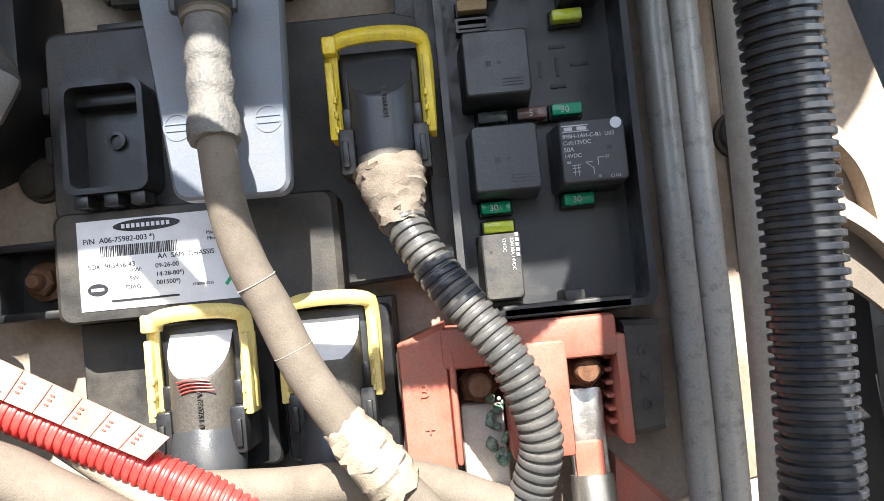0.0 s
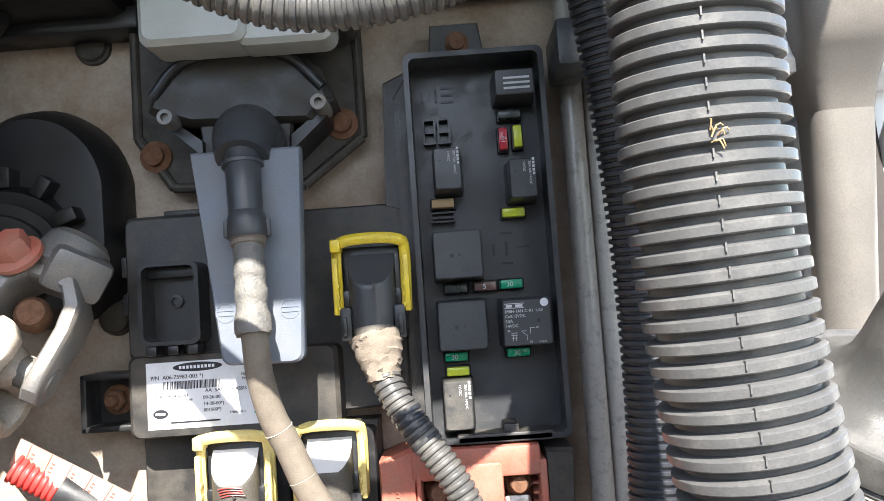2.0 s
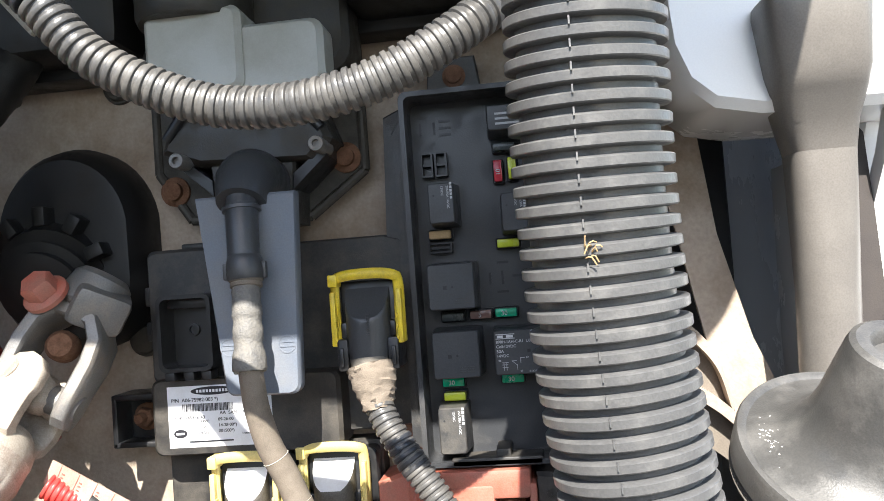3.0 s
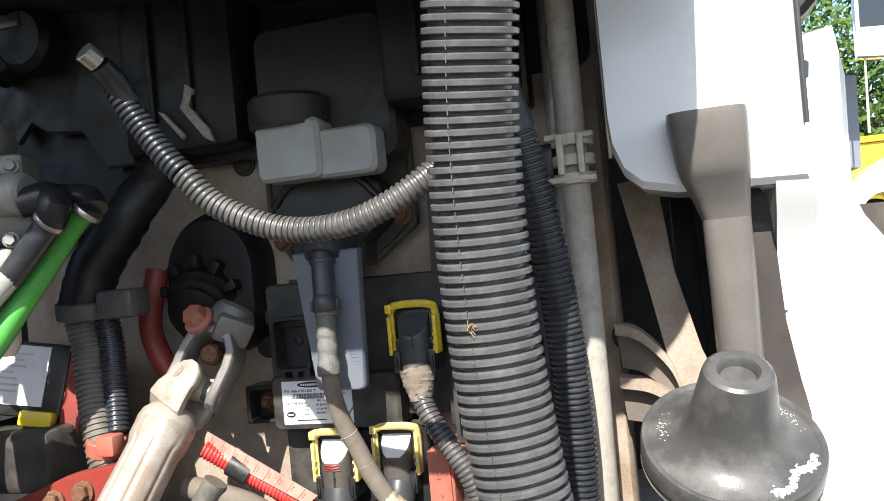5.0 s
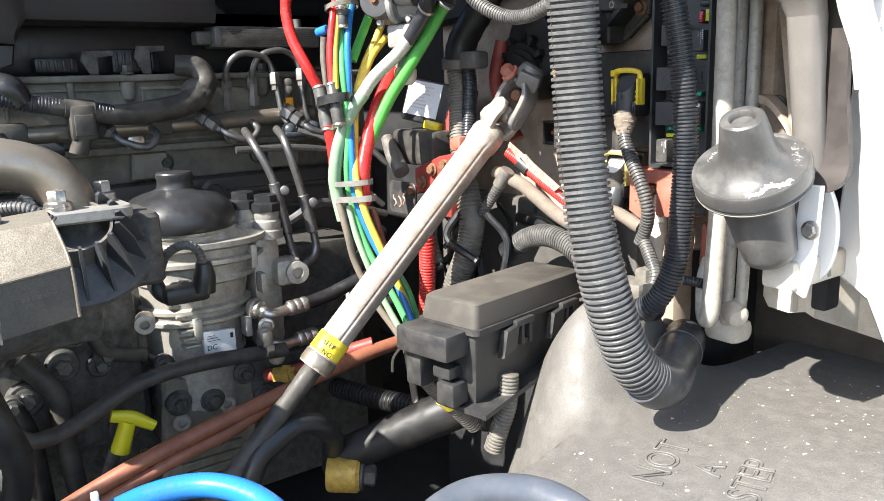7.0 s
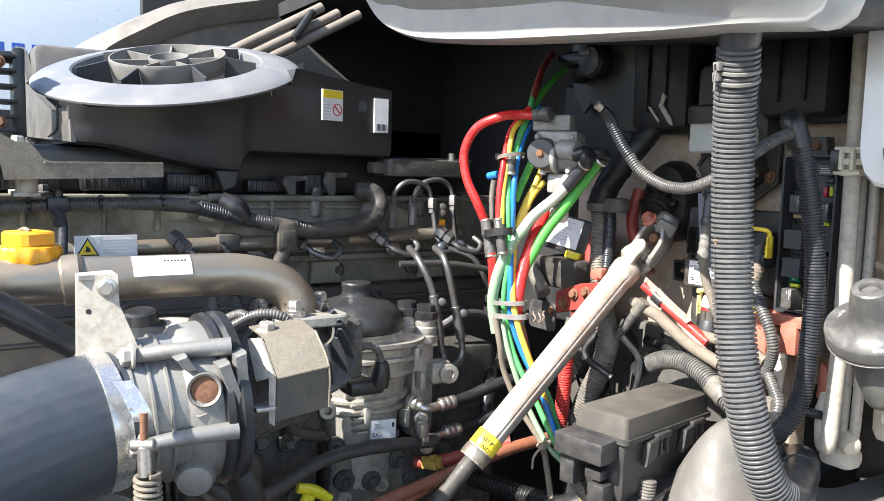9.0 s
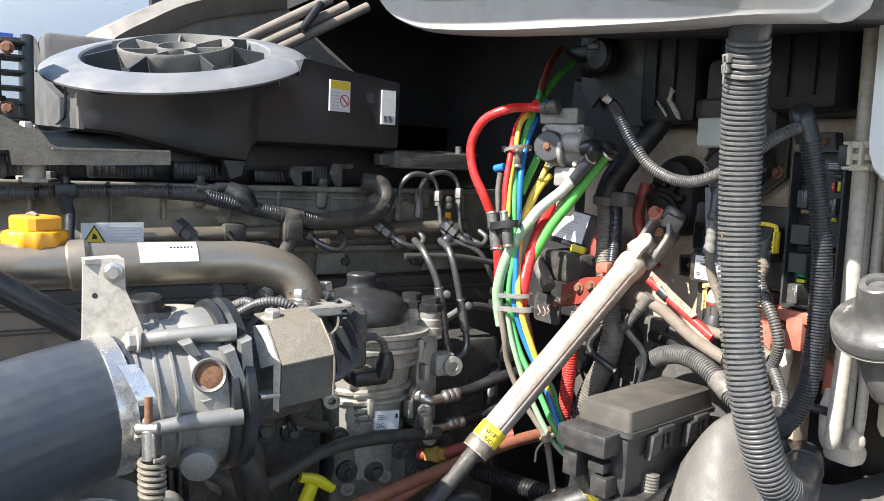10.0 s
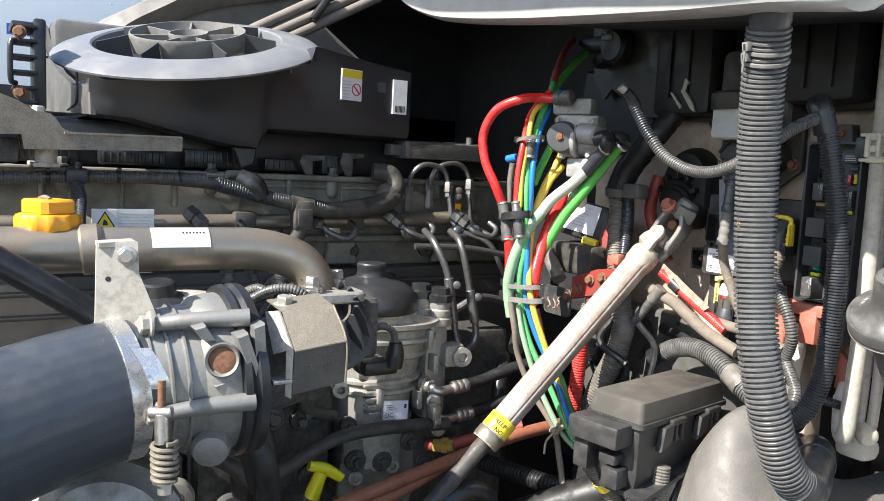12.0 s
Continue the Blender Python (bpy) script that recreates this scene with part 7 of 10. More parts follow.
corrugated(b, [(-0.115, 0.245, 1.424), (-0.095, 0.247, 1.438), (-0.065, 0.248, 1.446), (-0.030, 0.246, 1.442), (0.000, 0.241, 1.430), (0.030, 0.237, 1.415), (0.060, 0.236, 1.400)], 0.0125, 0.0038, n=28)
single("box_loom", b, LOOM, "thick dusty corrugated loom entering the distribution box", "conduit")
b = bm()
tube(b, [(-0.002, 0.241, 1.431), (0.010, 0.240, 1.426), (0.022, 0.238, 1.419)], [0.0134, 0.0145, 0.0136], 18)
ragged(b, 0.0006, 9)
single("loom_tape", b, LOOM_LIGHT, "pale cloth tape wrapped round the thick loom", "tape")
b = bm()
tube(b, [(-0.125, 0.243, 1.418), (-0.107, 0.246, 1.431)], 0.0132, 18)
single("loom_sleeve", b, BLACK, "black sleeve on the thick loom", "sleeve")
b = bm()
corrugated(b, [(0.052, 0.268, 1.455), (0.066, 0.262, 1.440), (0.078, 0.255, 1.425), (0.078, 0.248, 1.410)], 0.0068, 0.0033, n=24)
single("loom_tail", b, LOOM, "grey corrugated loom end below the terminal block", "conduit")
b = bm()
box(b, (0.040, 0.232, 1.402), (0.078, 0.262, 1.420), 0.006)
box(b, (0.060, 0.245, 1.413), (0.075, 0.27, 1.432), 0.004)
single("dusty_clamp", b, LOOM_LIGHT, "dusty cable clamp below the terminal block", "clamp")
b = bm()
lathe(b, (0.085, 0.245, 1.402), (-0.2, -1, 0.1), [(0.018, 0), (0.018, 0.008), (0.012, 0.01)], 24)
single("cable_gland_ring", b, BLACK, "black cable gland ring behind the conduit", "gland")
b = bm()
corrugated(b, [(0.105, 0.262, 1.425), (0.114, 0.270, 1.423), (0.123, 0.280, 1.420)], 0.005, 0.003, n=20)
single("thin_loom", b, LOOM_DARK, "short dark loom behind the pipes", "conduit")

# lower cross panel of the firewall, with a near-black sheet added below for shade
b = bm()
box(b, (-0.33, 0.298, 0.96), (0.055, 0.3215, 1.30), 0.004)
single("lower_shade_sheet", b, SHADE_PANEL, "added near-black sheet below the firewall panel, standing for shade", "panel", kind="structure")
b = bm()
box(b, (-0.33, 0.298, 1.302), (0.02, 0.3215, 1.472), 0.006)
single("lower_panel", b, PANEL_GREY, "dark grey perforated lower firewall panel", "panel", kind="structure")
b = bm()
for x, z in ((-0.135, 1.46), (-0.115, 1.435), (-0.07, 1.455), (-0.06, 1.425), (-0.155, 1.43)):
    lathe(b, (x, 0.2979, z), (0, -1, 0), [(0.0036, 0), (0.0036, 0.0003)], 14)
single("panel_holes", b, INK, "round holes in the dark lower panel", "holes", kind="structure")

# ---- power distribution box ----
PB = Matrix.Translation((-0.0545, 0.0685, 0)) @ pose(0, 0, 0, 0, 0, 10)
pdb = thing("distribution_box", PB @ V(0.04, 0.08, 1.31), "dusty black power distribution box with a clipped-on lid", "distribution box")
b = bm()
rings = []
for z, g in ((1.392, 0.0), (1.396, 0.0), (1.414, 0.003), (1.4165, 0.006)):
    rings.append([PB @ V(x, y, z) for x, y in rounded(0.0 + g, 0.0 + g, 0.072 - g, 0.175 - g, 0.006, 3)])
skin(b, rings)
part("lid", b, BLACK_LID, pdb, "dust-caked lid")
b = bm()
skin(b, [[PB @ V(x, y, z) for x, y in rounded(-0.003, -0.003, 0.075, 0.178, 0.006, 3)] for z in (1.387, 1.3925)])
part("lid_rim", b, PDB_SIDE, pdb)
b = bm()
skin(b, [[PB @ V(x, y, z) for x, y in rounded(g, g, 0.071 - g, 0.174 - g, 0.004, 2)] for z, g in ((1.310, 0.010), (1.330, 0.002), (1.388, 0.001))])
part("base", b, PDB_SIDE, pdb)
b = bm()
box(b, (-0.004, -0.030, 1.366), (0.062, 0.002, 1.391), 0.003, m=PB)
part("end_cover", b, PDB_SIDE, pdb)
b = bm()
for x0, x1, z0, z1, y in ((-0.002, 0.018, 1.330, 1.364, -0.020), (0.030, 0.052, 1.343, 1.355, -0.016), (0.036, 0.058, 1.318, 1.340, -0.018)):
    box(b, (x0, y, z0), (x1, 0.004, z1), 0.002, m=PB)
islands("end_socket", b, PDB_SIDE, pdb)
b = bm()
skin(b, [[PB @ V(0.03, -0.01, 1.318), PB @ V(0.082, 0.0, 1.312), PB @ V(0.086, 0.17, 1.345), PB @ V(0.03, 0.17, 1.345)], [PB @ V(0.03, -0.01, 1.313), PB @ V(0.082, 0.0, 1.307), PB @ V(0.086, 0.17, 1.340), PB @ V(0.03, 0.17, 1.340)]])
part("base_plate", b, PDB_SIDE, pdb)
for y0 in (0.030, 0.105):
    b = bm()
    prism(b, [(y0, 1.358), (y0 + 0.021, 1.364), (y0 + 0.025, 1.387), (y0 + 0.006, 1.384)], "x", 0.0715, 0.0800, 0.0012)
    box(b, (0.073, y0 + 0.020, 1.384), (0.0805, y0 + 0.048, 1.3905), 0.0010)
    box(b, (0.0715, y0 + 0.0295, 1.364), (0.0790, y0 + 0.0335, 1.3845), 0.0006)
    box(b, (0.0715, y0 + 0.0420, 1.364), (0.0790, y0 + 0.0460, 1.3845), 0.0006)
    box(b, (0.0715, y0 + 0.0335, 1.3635), (0.0770, y0 + 0.0420, 1.3690), 0.0006)
    bmesh.ops.transform(b, matrix=PB, verts=b.verts)
    part("clip", b, PDB_SIDE, pdb)
    b = bm()
    box(b, (0.0718, y0 + 0.0338, 1.3695), (0.0722, y0 + 0.0418, 1.3838), m=PB)
    part("clip_slot", b, INK, pdb)
for pts, lab in (([(-0.052, 0.072, 1.328), (-0.050, 0.088, 1.308), (-0.050, 0.110, 1.284), (-0.050, 0.131, 1.261)], "dusty loom under the distribution box with a yellow tag"), ([(0.010, 0.126, 1.338), (0.010, 0.123, 1.306), (0.007, 0.116, 1.284), (0.000, 0.112, 1.258)], "dusty loom under the distribution box")):
    b = bm()
    corrugated(b, pts, 0.0096, 0.0036, n=24)
    single("box_tail_loom", b, LOOM_LIGHT, lab, "conduit", group="looms under the distribution box")
b = bm()
tube(b, [(-0.0505, 0.0905, 1.3052), (-0.0500, 0.100, 1.2950)], 0.0103, 18)
single("yellow_band", b, YELLOW_STICKER, "yellow tape band on the dusty loom", "tape band")

# ---- engine ----
eng = thing("engine_block", (-0.6, -0.2, 1.0), "grimy olive and black diesel engine block", "engine")
b = bm()
box(b, (-0.80, -1.1, 1.495), (-0.525, 0.30, 1.636), 0.006)
part("cylinder_head", b, HEAD, eng, "olive painted cylinder head")
b = bm()
for k in range(8):
    y = -0.95 + k * 0.165
    box(b, (-0.53, y - 0.004, 1.585), (-0.517, y + 0.004, 1.630), 0.003)
box(b, (-0.53, -1.1, 1.627), (-0.514, 0.30, 1.636), 0.003)
box(b, (-0.53, -1.1, 1.535), (-0.512, 0.28, 1.545), 0.003)
for k in range(6):
    y = -0.80 + k * 0.19
    prism(b, [(y - 0.026, 1.500), (y + 0.026, 1.500), (y + 0.022, 1.535), (y - 0.022, 1.535)], "x", -0.526, -0.510, 0.003)
islands("cast_rib", b, HEAD, eng)
for y in (-0.62, -0.43, -0.24, -0.055, 0.13):
    b = bm()
    lathe(b, (-0.524, y, 1.627), (0, 0, -1), [(0.010, 0), (0.010, 0.014), (0.008, 0.022), (0.003, 0.026)], 20)
    part("stud_boss", b, HEAD, eng)
    b = bm()
    bolt(b, (-0.519, y, 1.636), (0, 0, 1), 0.0065, 0.012)
    part("head_stud", b, ALU_DARK, eng)
for k in range(7):
    y = -0.56 + k * 0.135
    b = bm()
    lathe(b, (-0.5255, y, 1.520), (1, 0, 0), [(0.012, 0), (0.012, 0.010), (0.009, 0.012)], 20)
    bolt(b, (-0.5135, y, 1.520), (1, 0, 0), 0.007, 0.007)
    part("side_bolt", b, ALU_DARK, eng)
b = bm()
for y0, y1 in ((-0.52, -0.38), (-0.36, -0.22), (-0.20, -0.06), (-0.04, 0.10)):
    box(b, (-0.527, y0, 1.548), (-0.5215, y1, 1.552), 0.001)
    box(b, (-0.527, y0, 1.616), (-0.5215, y1, 1.620), 0.001)
    box(b, (-0.527, y0, 1.5525), (-0.5215, y0 + 0.004, 1.6155), 0.001)
islands("panel_edge", b, HEAD, eng)
b = bm()
box(b, (-0.82, -1.1, 1.636), (-0.552, 0.26, 1.70), 0.008)
part("valve_cover", b, BLACK, eng, "black valve cover")
for y0, y1, z0, z1 in ((-0.60, -0.52, 1.640, 1.662), (-0.49, -0.41, 1.640, 1.664), (-0.385, -0.30, 1.640, 1.660), (-0.275, -0.20, 1.640, 1.666), (-0.16, -0.11, 1.640, 1.658), (-0.07, -0.01, 1.638, 1.668)):
    b = bm()
    box(b, (-0.556, y0, z0), (-0.528, y1, z1), 0.003)
    part("cover_lug", b, BLACK, eng, "ribbed black lug")
    b = bm()
    for k in range(int((y1 - y0) / 0.009)):
        box(b, (-0.5285, y0 + 0.004 + k * 0.009, z0 + 0.003), (-0.5255, y0 + 0.0075 + k * 0.009, z1 - 0.003), 0.0006)
    islands("lug_rib", b, BLACK, eng)
for y0, h in ((-0.100, 0.030), (-0.035, 0.036)):
    b = bm()
    prism(b, [(y0, 1.636), (y0 + 0.010, 1.636), (y0 + 0.010, 1.636 + h - 0.008), (y0 + 0.030, 1.636 + h - 0.006), (y0 + 0.030, 1.636 + h), (y0 - 0.006, 1.636 + h), (y0 - 0.010, 1.636 + h * 0.6)], "x", -0.520, -0.516, 0.001)
    part("harness_bracket", b, ALU_DARK, eng, "dark steel harness bracket")
b = bm()
box(b, (-0.80, -1.1, 1.10), (-0.505, 0.30, 1.496), 0.01)
for z in (1.47, 1.44):
    box(b, (-0.51, -1.05, z), (-0.498, 0.26, z + 0.007), 0.002)
islands("crankcase", b, BLOCK, eng, "black crankcase")
for y, z in ((0.035, 1.475), (-0.15, 1.47), (-0.33, 1.475)):
    b = bm()
    lathe(b, (-0.500, y, z), (1, 0, 0), [(0.019, 0), (0.019, 0.006), (0.013, 0.008), (0.012, 0.003), (0.001, 0.003)], 24)
    part("core_plug", b, BLOCK, eng)
b = bm()
box(b, (-0.54, 0.055, 1.668), (-0.493, 0.212, 1.696), 0.004)
box(b, (-0.53, 0.035, 1.672), (-0.505, 0.056, 1.690), 0.003)
cyl(b, (-0.51, 0.185, 1.695), (-0.51, 0.185, 1.708), 0.006, n=12)
part("finned_bar", b, LOOM, eng, "grey ribbed module on the head")
b = bm()
for k in range(9):
    box(b, (-0.4935, 0.062, 1.6705 + k * 0.0027), (-0.4915, 0.206, 1.6717 + k * 0.0027))
part("bar_rib", b, LOOM, eng)

rail = thing("fuel_rail", (-0.49, -0.2, 1.55), "brown steel fuel rail along the head with fittings", "fuel rail")
b = bm()
tube(b, [(-0.497, -1.05, 1.556), (-0.497, -0.5, 1.563), (-0.495, 0.0, 1.570), (-0.492, 0.19, 1.577)], 0.0108, 20, 0.02)
part("rail_tube", b, EXHAUST, rail)
b = bm()
for y in (-0.03, -0.20, -0.36):
    box(b, (-0.512, y - 0.016, 1.558), (-0.484, y + 0.016, 1.582), 0.003)
islands("rail_clamp", b, BLOCK, rail)
for y in (-0.103, 0.030, -0.27, 0.150):
    b = bm()
    p, d = V(-0.476, y - 0.012, 1.583), V(0.55, 0.55, -0.55).normalized()
    lathe(b, p, d, [(0.0105, 0), (0.0115, 0.002), (0.0115, 0.014), (0.009, 0.015), (0.009, 0.017), (0.0105, 0.018), (0.0105, 0.028), (0.0065, 0.032), (0.006, 0.036)], 6)
    part("union_nut", b, DULL_STEEL, rail)
    b = bm()
    q = p + d * 0.034
    tube(b, [q, q + d * 0.014, q + V(0.012, 0.034, -0.016), q + V(0.006, 0.050, -0.004), q + V(-0.012, 0.048, 0.006)], 0.0045, 12)
    part("injector_line", b, DULL_STEEL, rail)
    b = bm()
    lathe(b, (-0.510, y + 0.044, 1.552), (1, 0, 0), [(0.0135, 0), (0.0135, 0.004), (0.0105, 0.006), (0.0105, 0.010), (0.006, 0.011)], 8)
    part("injector_nut", b, STEEL, rail)
for pts in ([(-0.505, 0.070, 1.612), (-0.495, 0.068, 1.640), (-0.488, 0.080, 1.657), (-0.487, 0.100, 1.660), (-0.487, 0.124, 1.652), (-0.487, 0.133, 1.630), (-0.483, 0.136, 1.600), (-0.478, 0.140, 1.570), (-0.462, 0.150, 1.556)],
            [(-0.505, 0.107, 1.617), (-0.495, 0.106, 1.640), (-0.490, 0.118, 1.658), (-0.488, 0.145, 1.664), (-0.488, 0.165, 1.655), (-0.486, 0.173, 1.635), (-0.483, 0.173, 1.600), (-0.478, 0.180, 1.565), (-0.455, 0.200, 1.548)]):
    b = bm()
    tube(b, pts, 0.0042, 12)
    part("high_pressure_line", b, DULL_STEEL, rail)
    b = bm()
    for p, d in ((Vector(pts[0]), V(0.1, 0, 1)), (Vector(pts[5]), V(0.05, 0, -1))):
        r = 0.0075
        lathe(b, p - d.normalized() * 0.004, d, [(r * 0.8, 0), (r, 0.002), (r, 0.016), (r * 0.75, 0.018), (r * 0.75, 0.024)], 6)
    islands("line_nut", b, YOKE_GREY, rail)
    b = bm()
    q = Vector(pts[0])
    lathe(b, q + V(0.002, 0, -0.028), (0.05, 0, 1), [(0.0058, 0), (0.0074, 0.001), (0.0074, 0.014), (0.0060, 0.016), (0.0060, 0.030)], 6)
    part("lower_nut", b, YOKE_GREY, rail, "grey union nut")
b = bm()
box(b, (-0.492, 0.146, 1.560), (-0.484, 0.158, 1.625), 0.002)
for z in (1.566, 1.610, 1.620):
    lathe(b, (-0.484, 0.152, z), (1, -0.4, 0), [(0.006, 0), (0.006, 0.004), (0.004, 0.005)], 14)
islands("bracket", b, BLOCK, rail)
b = bm()
box(b, (-0.4842, 0.1462, 1.583), (-0.4825, 0.1578, 1.599), 0.0006)
part("orange_tag", b, ORANGE, rail, "orange tag")
b = bm()
for y in (0.142, 0.178):
    bmesh.ops.create_icosphere(b, subdivisions=2, radius=0.011, matrix=Matrix.Translation((-0.468, y, 1.555)))
box(b, (-0.48, 0.13, 1.545), (-0.455, 0.19, 1.552), 0.002)
islands("blue_cap", b, HOSE_BLUE, rail, "slate blue fitting")

har = thing("engine_harness", (-0.46, -0.3, 1.58), "black taped engine harness with a tee and small branch looms", "harness")
b = bm()
tube(b, [(-0.465, -0.60, 1.620), (-0.462, -0.49, 1.621), (-0.46, -0.418, 1.624), (-0.458, -0.339, 1.626), (-0.455, -0.246, 1.620), (-0.45, -0.19, 1.606), (-0.446, -0.143, 1.597), (-0.448, -0.092, 1.588), (-0.456, -0.03, 1.592), (-0.462, 0.006, 1.601), (-0.470, 0.028, 1.622), (-0.478, 0.022, 1.642), (-0.486, -0.004, 1.646)], [0.0055, 0.0060, 0.0065, 0.0070, 0.0078, 0.0085, 0.0100, 0.0135, 0.0155, 0.013], 20)
part("trunk", b, BLACK_DUSTY, har)
b = bm()
corrugated(b, [(-0.446, -0.118, 1.594), (-0.448, -0.080, 1.588), (-0.456, -0.03, 1.592), (-0.461, 0.006, 1.603)], 0.0105, 0.0038, n=22)
part("end_loom", b, LOOM_DARK, har)
b = bm()
lathe(b, (-0.468, 0.016, 1.612), (0.55, -0.3, 0.5), [(0.016, -0.012), (0.020, -0.004), (0.019, 0.006), (0.012, 0.013), (0.003, 0.015)], 24)
part("end_plug", b, BLACK_DUSTY, har)
b = bm()
corrugated(b, [(-0.461, -0.60, 1.620), (-0.458, -0.49, 1.622), (-0.457, -0.418, 1.6255), (-0.456, -0.335, 1.627), (-0.456, -0.262, 1.627)], 0.0078, 0.0034, n=20)
part("loom", b, LOOM, har)
b = bm()
corrugated(b, [(-0.455, -0.250, 1.621), (-0.450, -0.19, 1.606), (-0.447, -0.152, 1.599)], 0.0102, 0.0036, n=20)
part("loom", b, LOOM_DARK, har)
b = bm()
box(b, (-0.460, -0.434, 1.617), (-0.442, -0.408, 1.636), 0.004)
box(b, (-0.458, -0.427, 1.598), (-0.444, -0.413, 1.619), 0.003)
tube(b, [(-0.450, -0.421, 1.633), (-0.450, -0.421, 1.643)], 0.006, 12)
part("cross_connector", b, LOOM_DARK, har, "grey four-way connector")
for y, z in ((-0.455, 1.6235), (-0.375, 1.627), (-0.300, 1.6275)):
    b = bm()
    lathe(b, (-0.457, y, z), (0, 1, 0), [(0.0082, 0), (0.0092, 0.0006), (0.0092, 0.004), (0.0082, 0.0046)], 18)
    box(b, (-0.4515, y, z + 0.006), (-0.4455, y + 0.0046, z + 0.011), 0.0008)
    part("loom_tie", b, BLACK, har, "black tie")
b = bm()
tube(b, [(-0.446, -0.150, 1.598), (-0.446, -0.118, 1.594)], [0.0115, 0.012], 16)
tube(b, [(-0.446, -0.132, 1.596), (-0.444, -0.132, 1.575), (-0.446, -0.140, 1.545)], [0.0115, 0.0115, 0.0105], 16)
box(b, (-0.459, -0.147, 1.560), (-0.433, -0.118, 1.602), 0.005)
box(b, (-0.4335, -0.143, 1.566), (-0.4305, -0.122, 1.590), 0.001)
part("tee", b, BLACK_DUSTY, har)
b = bm()
corrugated(b, [(-0.450, -0.425, 1.618), (-0.42, -0.42, 1.605), (-0.38, -0.425, 1.580), (-0.34, -0.43, 1.562)], 0.0058, 0.0032, n=18)
part("branch", b, LOOM_DARK, har)
b = bm()
tube(b, [(-0.46, -0.22, 1.632), (-0.452, -0.20, 1.620), (-0.45, -0.19, 1.604)], [0.012, 0.016, 0.012], 14)
box(b, (-0.475, -0.235, 1.628), (-0.455, -0.205, 1.640), 0.003)
part("plug_housing", b, BLACK, har)
b = bm()
tube(b, [(-0.50, -0.9, 1.545), (-0.485, -0.5, 1.542), (-0.48, -0.25, 1.548), (-0.475, -0.15, 1.550)], 0.008, 14, 0.02)
single("dark_rail_hose", b, BLACK, "black hose below the fuel rail", "hose")

# ---- fuel filter module ----
ff = thing("fuel_filter", (-0.372, -0.05, 1.25), "grey cast fuel filter module with a black screw cap", "fuel filter")
F = V(-0.376, -0.054, 0)
b = bm()
lathe(b, F + V(0, 0, 1.456), (0, 0, 1), [(0.0649, 0), (0.0662, 0.003), (0.0662, 0.012), (0.0645, 0.020), (0.0590, 0.029), (0.0490, 0.0365), (0.0370, 0.0410), (0.0275, 0.0435), (0.0220, 0.0465), (0.0202, 0.0510), (0.0200, 0.0560), (0.0210, 0.0585), (0.0210, 0.0630), (0.0196, 0.0650), (0.0112, 0.0650)], 40)
part("screw_cap", b, CAP_BLACK, ff, "black screw cap")
F2 = V(-0.374, -0.018, 0)


def stadium(r, z, k):
    """Outline of the cast bowl: a circle drawn out towards the cap necks by the share k."""
    g = F.lerp(F2, k)
    d = (F2 - F).normalized()
    c = V(-d.y, d.x, 0)
    out = [g + (d * math.cos(t) + c * math.sin(t)) * r for t in [math.pi * (i / 18 - 0.5) for i in range(19)]]
    out += [F + (d * math.cos(t) + c * math.sin(t)) * r for t in [math.pi * (i / 18 + 0.5) for i in range(19)]]
    return [V(p.x, p.y, z) for p in out]


b = bm()
rings = []
for r, z, k in ((0.044, 1.24, 0.3), (0.0465, 1.298, 0.3), (0.050, 1.302, 0.35), (0.050, 1.3065, 0.35), (0.0475, 1.309, 0.3), (0.0485, 1.344, 0.35), (0.0535, 1.347, 0.5), (0.0535, 1.351, 0.5), (0.0495, 1.354, 0.4), (0.0495, 1.359, 0.45), (0.0535, 1.361, 0.55), (0.0535, 1.365, 0.55), (0.0495, 1.368, 0.5), (0.0505, 1.392, 0.6), (0.0550, 1.395, 0.75), (0.0550, 1.3995, 0.75), (0.0505, 1.402, 0.65), (0.051, 1.414, 0.75), (0.0555, 1.417, 0.95), (0.0555, 1.4215, 0.95), (0.0515, 1.424, 0.8), (0.052, 1.433, 0.9), (0.057, 1.4365, 1.0), (0.057, 1.4425, 1.0), (0.0525, 1.445, 0.6), (0.0535, 1.451, 0.2), (0.0555, 1.453, 0.05), (0.0555, 1.4575, 0.0), (0.050, 1.458, 0.0)):
    rings.append(stadium(r * (1.06 if z < 1.40 else 1.14), z, k))
skin(b, rings)
part("filter_bowl", b, ALU, ff, "grey ribbed cast filter bowl")
b = bm()
box(b, (-0.40, 0.02, 1.29), (-0.345, 0.062, 1.435), 0.014)
part("side_casting", b, ALU, ff)
b = bm()
box(b, (-0.362, 0.045, 1.370), (-0.330, 0.082, 1.405), 0.009)
part("lug_block", b, ALU, ff)
b = bm()
for y, z, w, h in ((-0.072, 1.392, 0.007, 0.012), (-0.062, 1.330, 0.005, 0.026), (0.012, 1.405, 0.004, 0.028), (0.022, 1.372, 0.004, 0.024), (-0.002, 1.322, 0.004, 0.024), (-0.085, 1.37, 0.006, 0.03)):
    x = -0.372 + math.sqrt(max(0.053 ** 2 - (min(max(y + 0.05, -0.05), 0.0) if y < -0.05 else 0) ** 2, 0.0))
    box(b, (x - 0.014, y - w, z), (x + 0.004, y + w, z + h), 0.0015)
islands("casting_lug", b, ALU, ff)
for k in range(5):
    b = bm()
    box(b, (-0.334, -0.080 - k * 0.001, 1.322 + k * 0.009), (-0.316 - k * 0.002, -0.062, 1.326 + k * 0.009), 0.0012)
    part("casting_step", b, ALU, ff)
